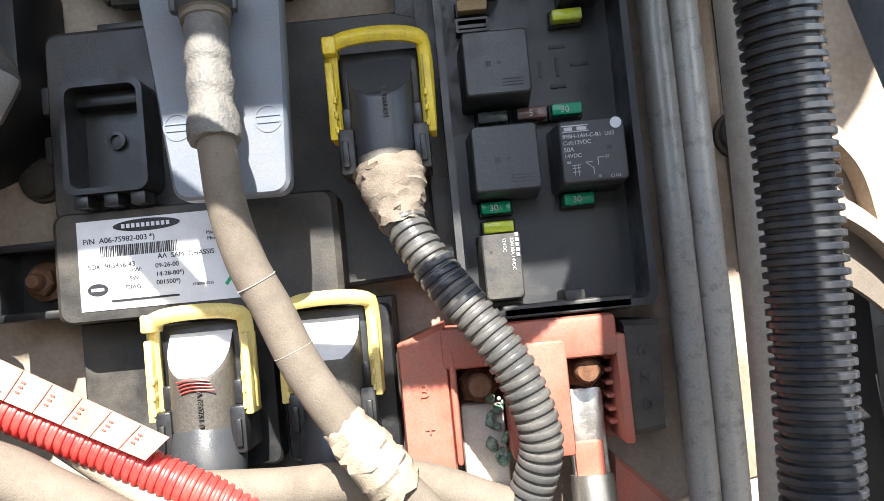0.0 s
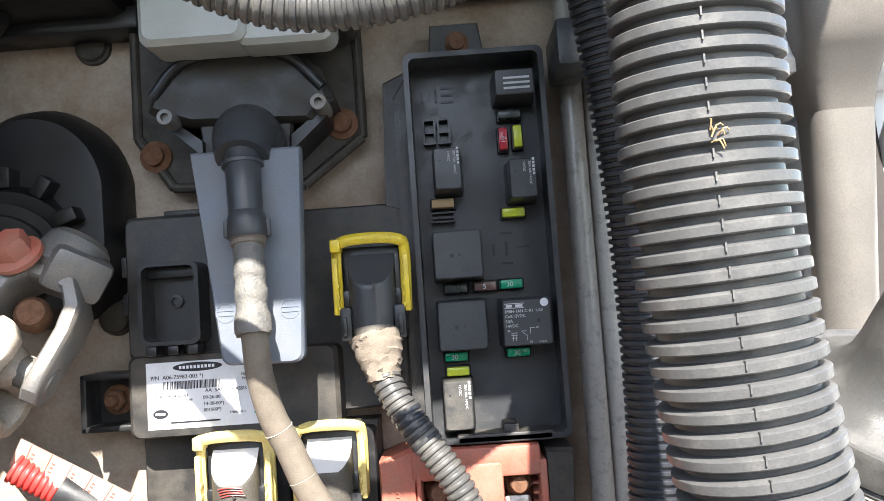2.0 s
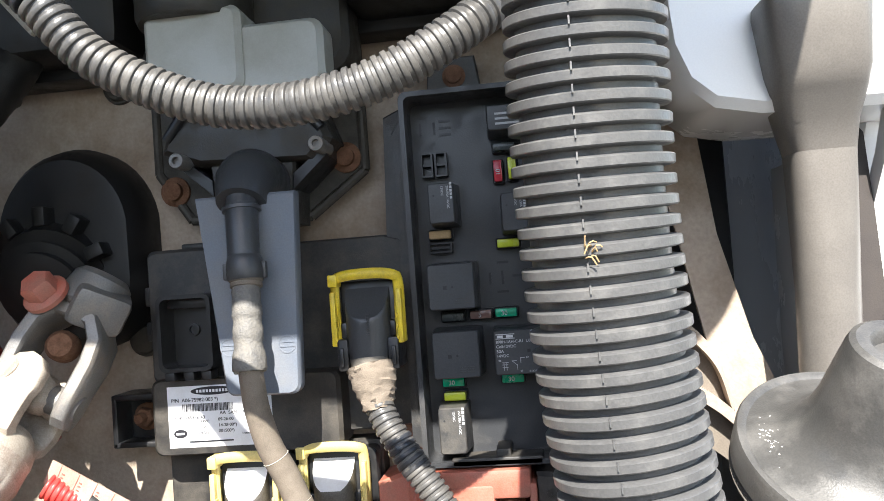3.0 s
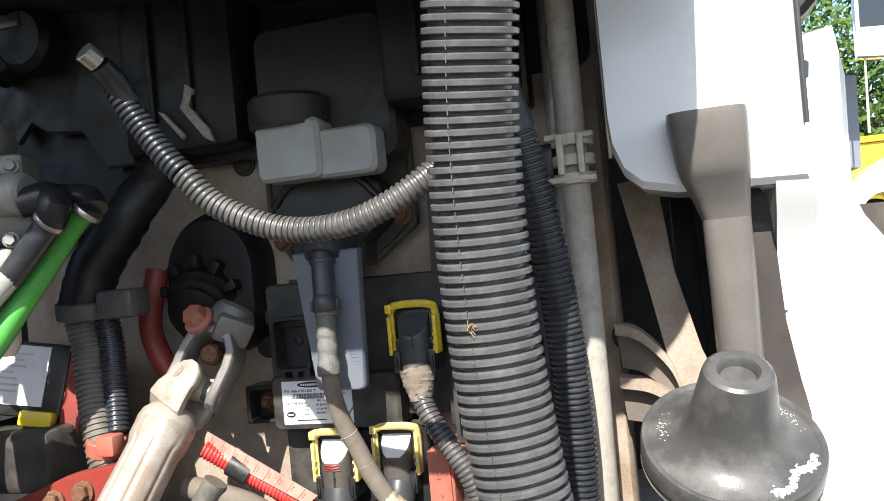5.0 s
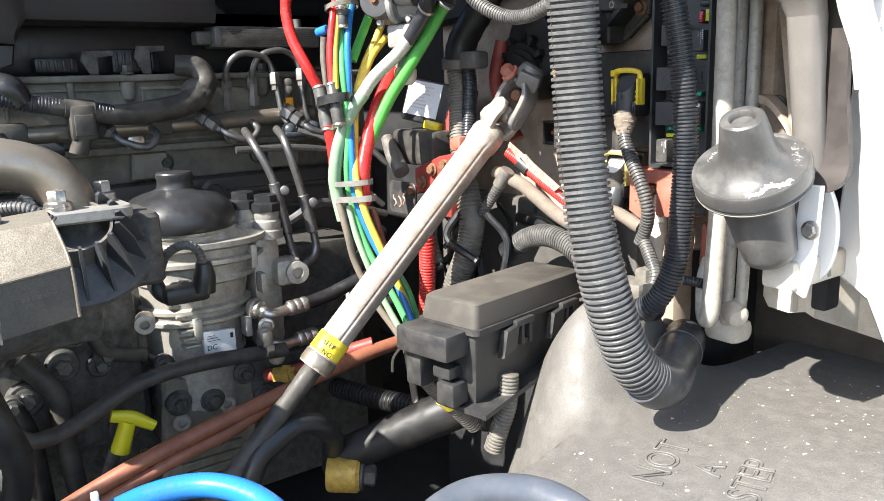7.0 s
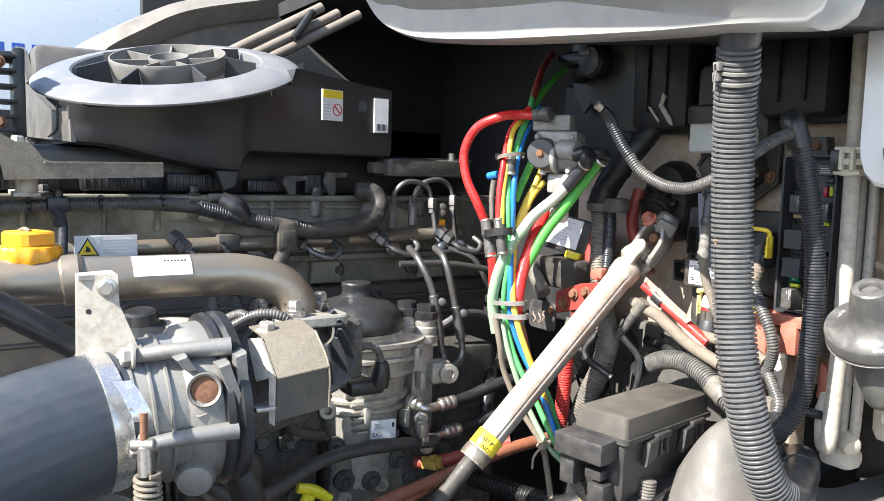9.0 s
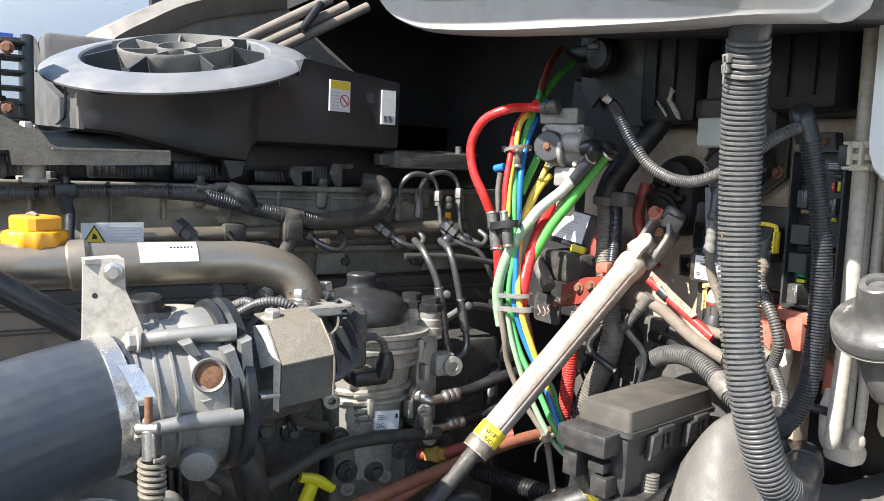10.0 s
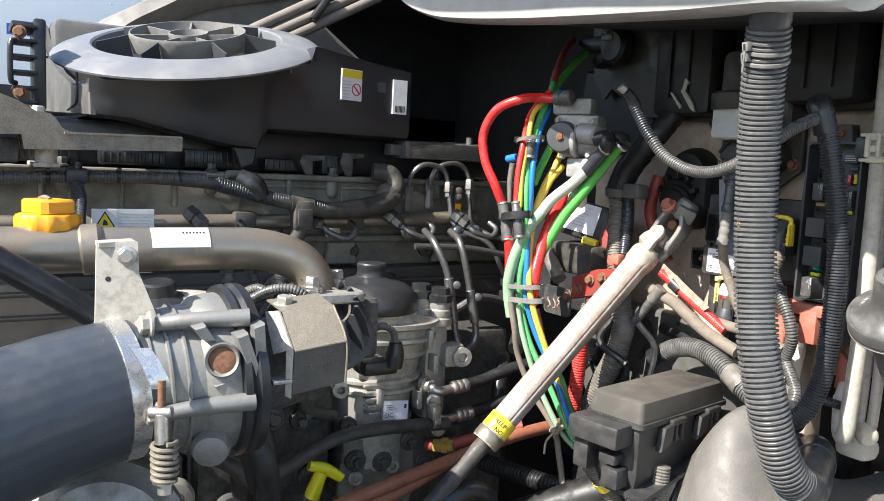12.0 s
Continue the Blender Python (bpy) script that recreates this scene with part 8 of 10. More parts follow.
for x, y, z, h in ((-0.378, 0.028, 1.486, 0.0), (-0.360, 0.050, 1.478, -0.004)):
    b = bm()
    lathe(b, (x, y, 1.43), (0, 0, 1), [(0.019, 0), (0.019, 0.010), (0.0165, 0.012), (0.0175, 0.016), (0.0175, 0.022), (0.015, 0.024), (0.016, 0.028), (0.016, 0.040 + h)], 24)
    part("cap_neck", b, ALU, ff)
    b = bm()
    lathe(b, (x, y, 1.468 + h), (0, 0, 1), [(0.0185, 0), (0.019, 0.003), (0.019, 0.010), (0.0145, 0.012), (0.0145, 0.020), (0.012, 0.021)], 8)
    part("small_cap", b, BLACK, ff, "small black cap")
b = bm()
lathe(b, (-0.326, 0.070, 1.388), (1, -0.2, 0), [(0.014, 0), (0.014, 0.006), (0.007, 0.0065), (0.0065, 0.001), (0.001, 0.001)], 20)
lathe(b, (-0.335, -0.116, 1.362), (1, -0.3, 0), [(0.011, 0), (0.011, 0.02), (0.0055, 0.0205), (0.005, 0.012), (0.001, 0.012)], 20)
islands("eye_lug", b, ALU, ff)
b = bm()
prism(b, [(-0.058, 1.313), (-0.020, 1.310), (-0.020, 1.336), (-0.058, 1.339)], "x", -0.3225, -0.3165)
part("label_plate", b, LABEL, ff, "white maker label marked DC")
words(ff, "DC", 0.0085, (-0.3162, -0.055, 1.316), INK, (90, 0, 90))
b = bm()
for k in range(3):
    box(b, (-0.3166, -0.054, 1.3265 + k * 0.003), (-0.3161, -0.038 - 0.003 * k, 1.3271 + k * 0.003))
box(b, (-0.3166, -0.026, 1.326), (-0.3161, -0.0225, 1.332))
part("print_line", b, INK, ff)
cab2 = thing("filter_sensor_cable", (-0.29, -0.07, 1.42), "black sensor plug with a striped loom on the filter", "sensor cable")
b = bm()
corrugated(b, [(-0.318, -0.098, 1.420), (-0.300, -0.095, 1.440), (-0.290, -0.080, 1.450), (-0.286, -0.066, 1.444), (-0.286, -0.060, 1.424)], 0.0052, 0.0038, n=18)
part("loom", b, LOOM, cab2)
b = bm()
tube(b, [(-0.286, -0.060, 1.428), (-0.287, -0.060, 1.412), (-0.289, -0.062, 1.396)], [0.0085, 0.0125, 0.0135], 16)
box(b, (-0.31, -0.105, 1.385), (-0.282, -0.055, 1.405), 0.006)
tube(b, [(-0.318, -0.110, 1.425), (-0.306, -0.105, 1.40), (-0.300, -0.09, 1.388)], 0.009, 14)
part("plug", b, BLACK, cab2)
for y0, z0, lab in ((0.030, 1.348, "upper bright steel fuel fitting with a black hose"), (0.040, 1.306, "lower bright steel fuel fitting with a black hose")):
    ob = thing("fuel_hose", (-0.31, y0, z0), lab, "hose", group="fuel hoses")
    b = bm()
    lathe(b, (-0.330, y0 - 0.020, z0 + 0.004), (1, 0.5, 0), [(0.013, 0), (0.013, 0.006), (0.010, 0.008), (0.010, 0.014)], 20)
    tube(b, [(-0.322, y0 - 0.016, z0 + 0.004), (-0.310, y0 - 0.006, z0 - 0.002), (-0.312, y0 + 0.012, z0 - 0.002), (-0.314, y0 + 0.022, z0 - 0.001)], 0.0065, 14)
    part("elbow", b, STEEL, ob, "bright steel elbow")
    b = bm()
    lathe(b, (-0.3135, y0 + 0.018, z0 - 0.001), (-0.08, 1, 0.05), [(0.0085, 0), (0.0098, 0.002), (0.0098, 0.007), (0.0088, 0.009), (0.0098, 0.011), (0.0098, 0.016), (0.0088, 0.018), (0.0098, 0.020), (0.0098, 0.025), (0.009, 0.027)], 20)
    part("crimp", b, STEEL, ob, "ribbed crimp sleeve")
    b = bm()
    tube(b, [(-0.316, y0 + 0.040, z0), (-0.318, y0 + 0.075, z0 + 0.004), (-0.312, y0 + 0.12, z0 + 0.018), (-0.30, y0 + 0.18, z0 + 0.03)], 0.0088, 16)
    part("rubber_hose", b, BLACK, ob)
    b = bm()
    bolt(b, (-0.312, y0 - 0.012, z0 - 0.016), (1, -0.4, 0), 0.0075, 0.008)
    part("bolt", b, STEEL, ob)
for pts in ([(-0.43, 0.06, 1.560), (-0.38, 0.050, 1.545), (-0.365, 0.066, 1.497), (-0.362, 0.080, 1.42), (-0.358, 0.085, 1.395)], [(-0.42, 0.10, 1.560), (-0.37, 0.088, 1.545), (-0.362, 0.103, 1.478), (-0.358, 0.114, 1.42), (-0.355, 0.110, 1.398), (-0.352, 0.092, 1.388)]):
    ob = thing("steel_fuel_line", pts[-1], "grey steel fuel line with a sleeved middle", "fuel line", group="steel fuel lines")
    b = bm()
    tube(b, pts, 0.0052, 14)
    part("line", b, DULL_STEEL, ob)
    b = bm()
    a, c = Vector(pts[2]), Vector(pts[3])
    cyl(b, a, a.lerp(c, 0.85), 0.0072, n=14, bev=0.001)
    part("sleeve", b, DULL_STEEL, ob)
    b = bm()
    lathe(b, a + V(0.004, 0.012, -0.01), (1, -0.5, 0), [(0.006, 0), (0.006, 0.006), (0.004, 0.007)], 14)
    part("bolt", b, DULL_STEEL, ob)
for pts, r in (([(-0.46, 0.15, 1.555), (-0.44, 0.19, 1.535), (-0.43, 0.22, 1.48), (-0.42, 0.26, 1.44)], 0.0045), ([(-0.455, 0.18, 1.55), (-0.44, 0.23, 1.54), (-0.42, 0.27, 1.50)], 0.0045), ([(-0.44, 0.05, 1.535), (-0.43, 0.14, 1.532), (-0.42, 0.24, 1.515)], 0.005), ([(-0.40, 0.10, 1.44), (-0.39, 0.15, 1.46), (-0.40, 0.25, 1.43)], 0.006)):
    b = bm()
    tube(b, pts, r, 10)
    single("rear_fuel_line", b, DULL_STEEL, "dark steel line behind the filter", "fuel line", group="rear fuel lines")

# ---- lower engine side ----
side_ob = thing("cast_sidewall", (-0.4, -0.1, 1.1), "grimy cast engine side with bosses and bolts", "engine casting")
b = bm()
box(b, (-0.50, -0.62, 1.08), (-0.385, 0.20, 1.41), 0.012)
box(b, (-0.39, -0.30, 1.22), (-0.345, -0.12, 1.40), 0.012)
box(b, (-0.39, -0.11, 1.20), (-0.335, 0.09, 1.285), 0.012)
box(b, (-0.39, -0.60, 1.20), (-0.34, -0.34, 1.36), 0.015)
islands("casting", b, ALU_DARK, side_ob)
b = bm()
prism(b, [(-0.104, 1.292), (0.004, 1.266), (0.010, 1.215), (-0.010, 1.125), (-0.116, 1.150)], "x", -0.352, -0.334, 0.006)
for k in range(4):
    box(b, (-0.338, -0.100 + k * 0.003, 1.150 + k * 0.012), (-0.329, -0.018, 1.154 + k * 0.012), 0.0015)
islands("filter_foot", b, HEAD, side_ob, "pale olive casting below the filter")
for y, z in ((-0.0576, 1.2459), (-0.0310, 1.2385), (-0.0874, 1.2300)):
    b = bm()
    lathe(b, (-0.336, y, z), (1, -0.2, 0), [(0.0105, 0), (0.0105, 0.005), (0.0085, 0.007), (0.0050, 0.007), (0.0045, 0.003)], 20)
    part("foot_bolt", b, ALU, side_ob, "pale socket bolt")
for x, y, z, r in ((-0.335, -0.205, 1.328, 0.012), (-0.335, -0.168, 1.320, 0.009), (-0.335, -0.245, 1.300, 0.013), (-0.325, -0.090, 1.256, 0.010), (-0.325, -0.050, 1.250, 0.010), (-0.325, -0.008, 1.272, 0.009), (-0.325, 0.060, 1.255, 0.010), (-0.335, -0.19, 1.36, 0.010), (-0.335, -0.27, 1.35, 0.010), (-0.335, -0.15, 1.24, 0.012), (-0.33, 0.02, 1.235, 0.010), (-0.335, -0.36, 1.33, 0.012), (-0.33, -0.1616, 1.3316, 0.009), (-0.318, -0.2596, 1.301, 0.008), (-0.318, -0.262, 1.222, 0.014), (-0.33, -0.10, 1.305, 0.008), (-0.33, 0.045, 1.225, 0.008)):
    b = bm()
    lathe(b, (x - 0.012, y, z), (1, 0, 0), [(r * 1.5, 0), (r * 1.5, 0.008), (r * 1.3, 0.010)], 22)
    bolt(b, (x - 0.003, y, z), (1, 0, 0), r * 0.75, 0.010)
    part("boss", b, ALU_DARK, side_ob, "bolted boss")
b = bm()
for k in range(7):
    box(b, (-0.385, -0.33 + k * 0.012, 1.215), (-0.362, -0.324 + k * 0.012, 1.285), 0.002)
part("cooling_rib", b, ALU_DARK, side_ob)
b = bm()
lathe(b, (-0.34, -0.33, 1.245), (1, 0, 0), [(0.026, 0), (0.026, 0.010), (0.022, 0.014), (0.013, 0.015), (0.012, 0.006), (0.001, 0.006)], 28)
part("drain_plug", b, ALU, side_ob)
for pts, r, m, lab in (([(-0.31, -0.34, 1.33), (-0.295, -0.276, 1.295), (-0.29, -0.254, 1.2745), (-0.29, -0.228, 1.273), (-0.29, -0.200, 1.2815), (-0.29, -0.154, 1.303), (-0.290, -0.108, 1.3115), (-0.292, -0.043, 1.310), (-0.296, 0.033, 1.3027)], 0.0088, BLACK_DUSTY, "black rubber hose across the engine side"),
                       ([(-0.36, -0.20, 1.42), (-0.33, -0.175, 1.36), (-0.33, -0.16, 1.335), (-0.34, -0.12, 1.32)], 0.008, BLACK_DUSTY, "black hose below the turbo"),
                       ([(-0.27, -0.32, 1.17), (-0.252, -0.20, 1.222), (-0.245, -0.124, 1.246), (-0.245, -0.01, 1.268), (-0.245, 0.118, 1.291), (-0.24, 0.23, 1.300)], 0.0088, COPPER, "long rust-red coolant hose"),
                       ([(-0.262, -0.32, 1.150), (-0.250, -0.20, 1.205), (-0.243, -0.124, 1.231), (-0.243, -0.06, 1.245), (-0.25, 0.02, 1.272)], 0.0075, COPPER, "second thinner rust-red coolant hose"),
                       ([(-0.33, 0.02, 1.262), (-0.30, 0.05, 1.270), (-0.27, 0.10, 1.290), (-0.25, 0.13, 1.300)], 0.0085, RED_DARK, "dull red hose on a brass fitting"),
                       ([(-0.172, -0.085, 1.19), (-0.17, -0.064, 1.237), (-0.17, -0.044, 1.252), (-0.17, -0.014, 1.264), (-0.172, 0.012, 1.254), (-0.185, 0.032, 1.227), (-0.225, 0.05, 1.17)], 0.0125, BLACK, "thick black hose curving behind the shaft"),
                       ([(-0.30, 0.10, 1.235), (-0.22, 0.12, 1.238), (-0.14, 0.14, 1.245), (-0.06, 0.17, 1.25)], 0.013, BLACK_RUBBER, "black corrugated hose in the dark below"),
                       ([(-0.335, -0.246, 1.345), (-0.328, -0.217, 1.302), (-0.328, -0.214, 1.249), (-0.33, -0.208, 1.18)], 0.011, BLACK_DUSTY, "dusty black hose running down the engine side"),
                       ([(-0.325, -0.262, 1.30), (-0.322, -0.250, 1.26), (-0.325, -0.245, 1.18)], 0.013, BLACK_RUBBER, "black rubber hose running down the engine side"),
                       ([(-0.40, 0.20, 1.36), (-0.36, 0.17, 1.36), (-0.34, 0.15, 1.33), (-0.33, 0.14, 1.27)], 0.010, BLACK, "black hose behind the fuel lines"),
                       ([(-0.42, 0.25, 1.40), (-0.36, 0.20, 1.41), (-0.33, 0.17, 1.39)], 0.012, BLACK, "black hose behind the fuel lines")):
    b = bm()
    if "corrugated" in lab:
        corrugated(b, pts, r, 0.006, n=24)
    else:
        tube(b, pts, r, 16, 0.006)
    single("engine_hose", b, m, lab, "hose", group="hoses on the engine side")
b = bm()
lathe(b, (-0.31, 0.035, 1.266), (0.75, 0.6, 0.15), [(0.010, -0.012), (0.010, 0), (0.012, 0.001), (0.012, 0.010), (0.009, 0.011), (0.009, 0.018)], 6)
single("brass_fitting", b, OCHRE, "tarnished brass hose fitting on the engine", "fitting")
b = bm()
lathe(b, (-0.292, 0.004, 1.3115), (0, 1, 0), [(0.0098, 0), (0.0108, 0.001), (0.0108, 0.009), (0.0098, 0.010)], 20)
box(b, (-0.30, 0.0, 1.315), (-0.282, 0.013, 1.334), 0.002)
single("hose_clip", b, STEEL, "steel clip on the black hose", "hose clip")
b = bm()
lathe(b, (-0.252, -0.155, 1.236), (0.1, 1, 0.2), [(0.0105, 0), (0.0115, 0.001), (0.0115, 0.006), (0.0105, 0.007)], 18)
single("hose_tie", b, BLACK, "black tie on the rust-red hoses", "cable tie")
dip = thing("dipstick_handle", (-0.285, -0.155, 1.23), "bright yellow dipstick handle", "dipstick")
b = bm()
tube(b, [(-0.290, -0.174, 1.278), (-0.286, -0.154, 1.272), (-0.281, -0.133, 1.258)], [0.0082, 0.0096, 0.0072], 16, squash=0.75)
part("grip", b, YELLOW_DIP, dip)
b = bm()
tube(b, [(-0.286, -0.158, 1.270), (-0.288, -0.163, 1.255), (-0.290, -0.169, 1.236)], [0.0085, 0.0095, 0.0105], 16)
part("collar", b, YELLOW_DIP, dip)
b = bm()
tube(b, [(-0.293, -0.172, 1.240), (-0.298, -0.185, 1.20), (-0.30, -0.20, 1.12)], 0.007, 12)
part("guide_tube", b, ALU_DARK, dip)
yf = thing("yellow_fitting", (-0.18, 0.045, 1.13), "ochre painted shock absorber end with a grey bolt", "fitting")
b = bm()
lathe(b, (-0.1993, 0.031, 1.180), (0.62, 0.78, -0.05), [(0.020, 0), (0.022, 0.003), (0.022, 0.034), (0.019, 0.038)], 24)
part("eye", b, OCHRE, yf)
b = bm()
bolt(b, (-0.176, 0.060, 1.177), (0.62, 0.78, -0.1), 0.013, 0.018)
part("bolt", b, ALU_DARK, yf)
b = bm()
cyl(b, (-0.205, 0.050, 1.190), (-0.10, 0.155, 1.262), 0.021, 0.024, 28, 0.004)
part("body", b, BLACK_RUBBER, yf, "black damper tube")
# added sheet: hides the lit ground and blocks light from below
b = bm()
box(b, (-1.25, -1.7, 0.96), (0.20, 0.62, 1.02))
single("floor_shade_sheet", b, SHADE_PANEL, "added near-black sheet below the engine, standing for the shade there", "chassis", kind="structure")

# ---- turbo and intake ----
tb = thing("turbo_housing", (-0.14, -0.36, 1.37), "dusty bright cast turbo compressor housing", "turbo")
TC = V(-0.138, -0.42, 1.450)
b = bm()
lathe(b, TC, (0.0, 1, 0.06), [(0.058, -0.01), (0.060, 0.012), (0.064, 0.016), (0.066, 0.045), (0.0675, 0.060), (0.073, 0.066), (0.075, 0.080), (0.075, 0.092), (0.070, 0.094)], 48)
part("housing", b, ALU_BRIGHT, tb)
for z0, z1, x0, x1 in ((1.512, 1.517, -0.100, -0.080), (1.441, 1.446, -0.068, -0.060)):
    b = bm()
    tube(b, [(x0, -0.398, z0), ((x0 + x1) / 2, -0.37, (z0 + z1) / 2 + 0.001), (x1, -0.322, z1)], [0.0066, 0.0072, 0.0085], 16)
    part("rib", b, ALU_BRIGHT, tb)
    b = bm()
    bolt(b, (x0, -0.402, z0), (0.05, -1, 0), 0.0085, 0.010)
    part("bolt", b, ALU, tb)
PN = V(1, -0.30, 0.18)
b = bm()
lathe(b, (-0.098, -0.340, 1.478), PN, [(0.020, 0), (0.0158, 0.022), (0.0152, 0.034), (0.0142, 0.036), (0.0120, 0.034), (0.0118, 0.028)], 32)
port = part("port_ring", b, ALU_BRIGHT, tb, "cast port ring")
b = bm()
lathe(b, (-0.098, -0.340, 1.478), PN, [(0.0119, 0.026), (0.0119, 0.0315), (0.009, 0.0325), (0.004, 0.0325)], 24)
part("rusty_plug", b, RUST, port, "rusty plug")
for y0, y1, z0, z1, x0, x1 in ((-0.334, -0.318, 1.505, 1.462, -0.086, -0.060), (-0.368, -0.358, 1.512, 1.500, -0.095, -0.070), (-0.352, -0.342, 1.462, 1.448, -0.088, -0.064), (-0.318, -0.312, 1.512, 1.440, -0.088, -0.063)):
    b = bm()
    prism(b, [(y0 - 0.005, z0), (y0 + 0.005, z0 + 0.003), (y1 + 0.005, z1), (y1 - 0.005, z1)], "x", x0, x1, 0.002)
    part("web", b, ALU_BRIGHT, tb)
b = bm()
lathe(b, (-0.088, -0.352, 1.402), V(1, -0.3, -0.25), [(0.016, -0.03), (0.018, 0.006), (0.015, 0.014), (0.008, 0.017)], 24)
part("boss", b, ALU_BRIGHT, tb)
for k in range(3):
    b = bm()
    lathe(b, TC + V(0, 0.016 + 0.014 * k, 0.001 * k), (0.0, 1, 0.06), [(0.0640 + 0.0012 * k, 0), (0.0668 + 0.0014 * k, 0.001), (0.0668 + 0.0014 * k, 0.003), (0.0640 + 0.0012 * k, 0.004)], 48)
    part("cast_ridge", b, ALU_BRIGHT, tb)
b = bm()
lathe(b, TC + V(0, 0.088, 0.005), (0.0, 1, 0.06), [(0.0735, 0), (0.0815, 0.002), (0.0825, 0.008), (0.079, 0.012), (0.0825, 0.016), (0.0815, 0.024), (0.072, 0.026)], 48)
single("clamp_ring", b, BLACK, "black ring clamp round the turbo housing", "ring clamp")
b = bm()
box(b, (-0.086, -0.302, 1.455), (-0.069, -0.276, 1.459), 0.001)
single("clamp_tongue", b, STEEL, "steel tongue of the ring clamp", "clamp tongue")
fin = thing("finned_wheel", (-0.205, -0.20, 1.38), "black finned cover ring behind the heat shield", "finned cover")
FC, FA = V(-0.205, -0.2025, 1.490), V(-0.55, 0.10, -0.80).normalized()
b = bm()
lathe(b, FC, FA, [(0.018, 0.002), (0.030, 0.004), (0.036, 0.008), (0.060, 0.020), (0.066, 0.022), (0.066, 0.027), (0.046, 0.029)], 48)
part("rim", b, LOOM, fin, "grey rim")
b = bm()
skin(b, [circle(FC + FA * h, FA.orthogonal().normalized(), FA.cross(FA.orthogonal().normalized()), r, 48) for r, h in ((0.0335, 0.012), (0.0335, -0.014), (0.0310, -0.014), (0.0310, 0.012))], caps=False)
part("inner_collar", b, LOOM_LIGHT, fin, "pale dusty inner collar")
fu = FA.orthogonal().normalized()
fw = FA.cross(fu)
for k in range(16):
    a = 2 * math.pi * k / 16
    d = fu * math.cos(a) + fw * math.sin(a)
    tt = FA.cross(d).normalized() * 0.0013
    pts = [FC + d * 0.036 - FA * 0.022, FC + d * 0.040 - FA * 0.023, FC + d * 0.052 - FA * 0.006, FC + d * 0.0615 + FA * 0.0205, FC + d * 0.034 + FA * 0.010]
    b = bm()
    skin(b, [[p - tt for p in pts], [p + tt for p in pts]])
    part("fin", b, CHARCOAL, fin)
sh = thing("heat_shield", (-0.1, -0.27, 1.44), "dusty tan folded sheet heat shield", "heat shield")
b = bm()


def sheet(b, pts, off):
    pts = [Vector(p) for p in pts]
    off = Vector(off)
    skin(b, [pts, [p + off for p in pts]])


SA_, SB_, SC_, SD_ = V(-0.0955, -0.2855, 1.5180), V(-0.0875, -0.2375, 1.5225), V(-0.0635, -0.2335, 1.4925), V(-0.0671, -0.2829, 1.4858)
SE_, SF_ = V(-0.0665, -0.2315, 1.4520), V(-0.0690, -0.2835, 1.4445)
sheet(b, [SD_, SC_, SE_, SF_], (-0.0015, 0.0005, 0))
part("front_face", b, SHIELD_FACE, sh, "front face of the shield, shade put into its dark colour")
b = bm()
sheet(b, [SA_, SB_, SC_, SD_], (-0.0012, 0, -0.0012))
part("top_face", b, SHIELD, sh)
b = bm()
sheet(b, [SA_, SB_, SB_ + V(-0.05, 0.004, 0.003), SA_ + V(-0.045, 0.0, 0.003)], (0, 0, -0.0015))
part("back_face", b, SHIELD, sh)
b = bm()
tube(b, [SD_, SC_], 0.0016, 8)
tube(b, [SB_, SC_, SE_], 0.0012, 8)
islands("folded_edge", b, SHIELD, sh)
b = bm()
sheet(b, [SA_ + V(-0.002, -0.003, 0), SD_ + V(0, -0.003, 0.002), SD_ + V(-0.018, -0.014, -0.006), SA_ + V(-0.020, -0.010, -0.004)], (-0.001, 0.002, 0))
sheet(b, [SD_ + V(-0.001, -0.001, 0.002), SF_ + V(-0.001, -0.001, -0.004), SF_ + V(-0.005, -0.005, -0.002), SD_ + V(-0.006, -0.006, 0.0)], (-0.001, 0.001, 0))
islands("end_face", b, TAN_STEEL, sh, "bright folded end")
b = bm()
for k in range(9):
    p = SD_.lerp(SC_, 0.18 + 0.07 * k).lerp(SF_.lerp(SE_, 0.18 + 0.07 * k), 0.42)
    box(b, p + V(0.0, -0.0014, -0.0014), p + V(0.0006, 0.0010, 0.0014))
islands("stamped_mark", b, SHIELD_FACE, sh)
b = bm()
bolt(b, (-0.1200, -0.2745, 1.5180), (0.1, 0, 1), 0.008, 0.010)
part("bolt", b, ALU, sh)


pipe = thing("charge_pipe", (-0.25, -0.5, 1.52), "heat-tanned steel charge pipe with an elbow", "pipe")
PIPE = [(-0.262, -1.0, 1.562), (-0.258, -0.6, 1.560), (-0.255, -0.45, 1.559), (-0.252, -0.30, 1.559), (-0.249, -0.255, 1.557), (-0.243, -0.218, 1.546), (-0.238, -0.20, 1.528), (-0.236, -0.195, 1.508)]
b = bm()
tube(b, PIPE, 0.0232, 32, 0.006)
part("tube", b, EXHAUST, pipe)
b = bm()
lathe(b, (-0.2550, -0.441, 1.559), (0.12, 1, 0.1), [(0.0230, 0), (0.0258, 0.003), (0.0258, 0.018), (0.0230, 0.022)], 32)
part("weld_band", b, EXHAUST, pipe)
b = bm()
pts = []
for i in range(9):
    a = radians(10 + 58 * i / 8)
    pts.append((0.0247 * math.cos(a), 0.0247 * math.sin(a)))
rings = [[V(-0.2535 + x, y, 1.559 + z) for x, z in pts] + [V(-0.2535 + x * 1.02, y, 1.559 + z * 1.02) for x, z in reversed(pts)] for y in (-0.376, -0.33, -0.317)]
skin(b, rings)
part("label_plate", b, LABEL, pipe, "white paper label")
b = bm()
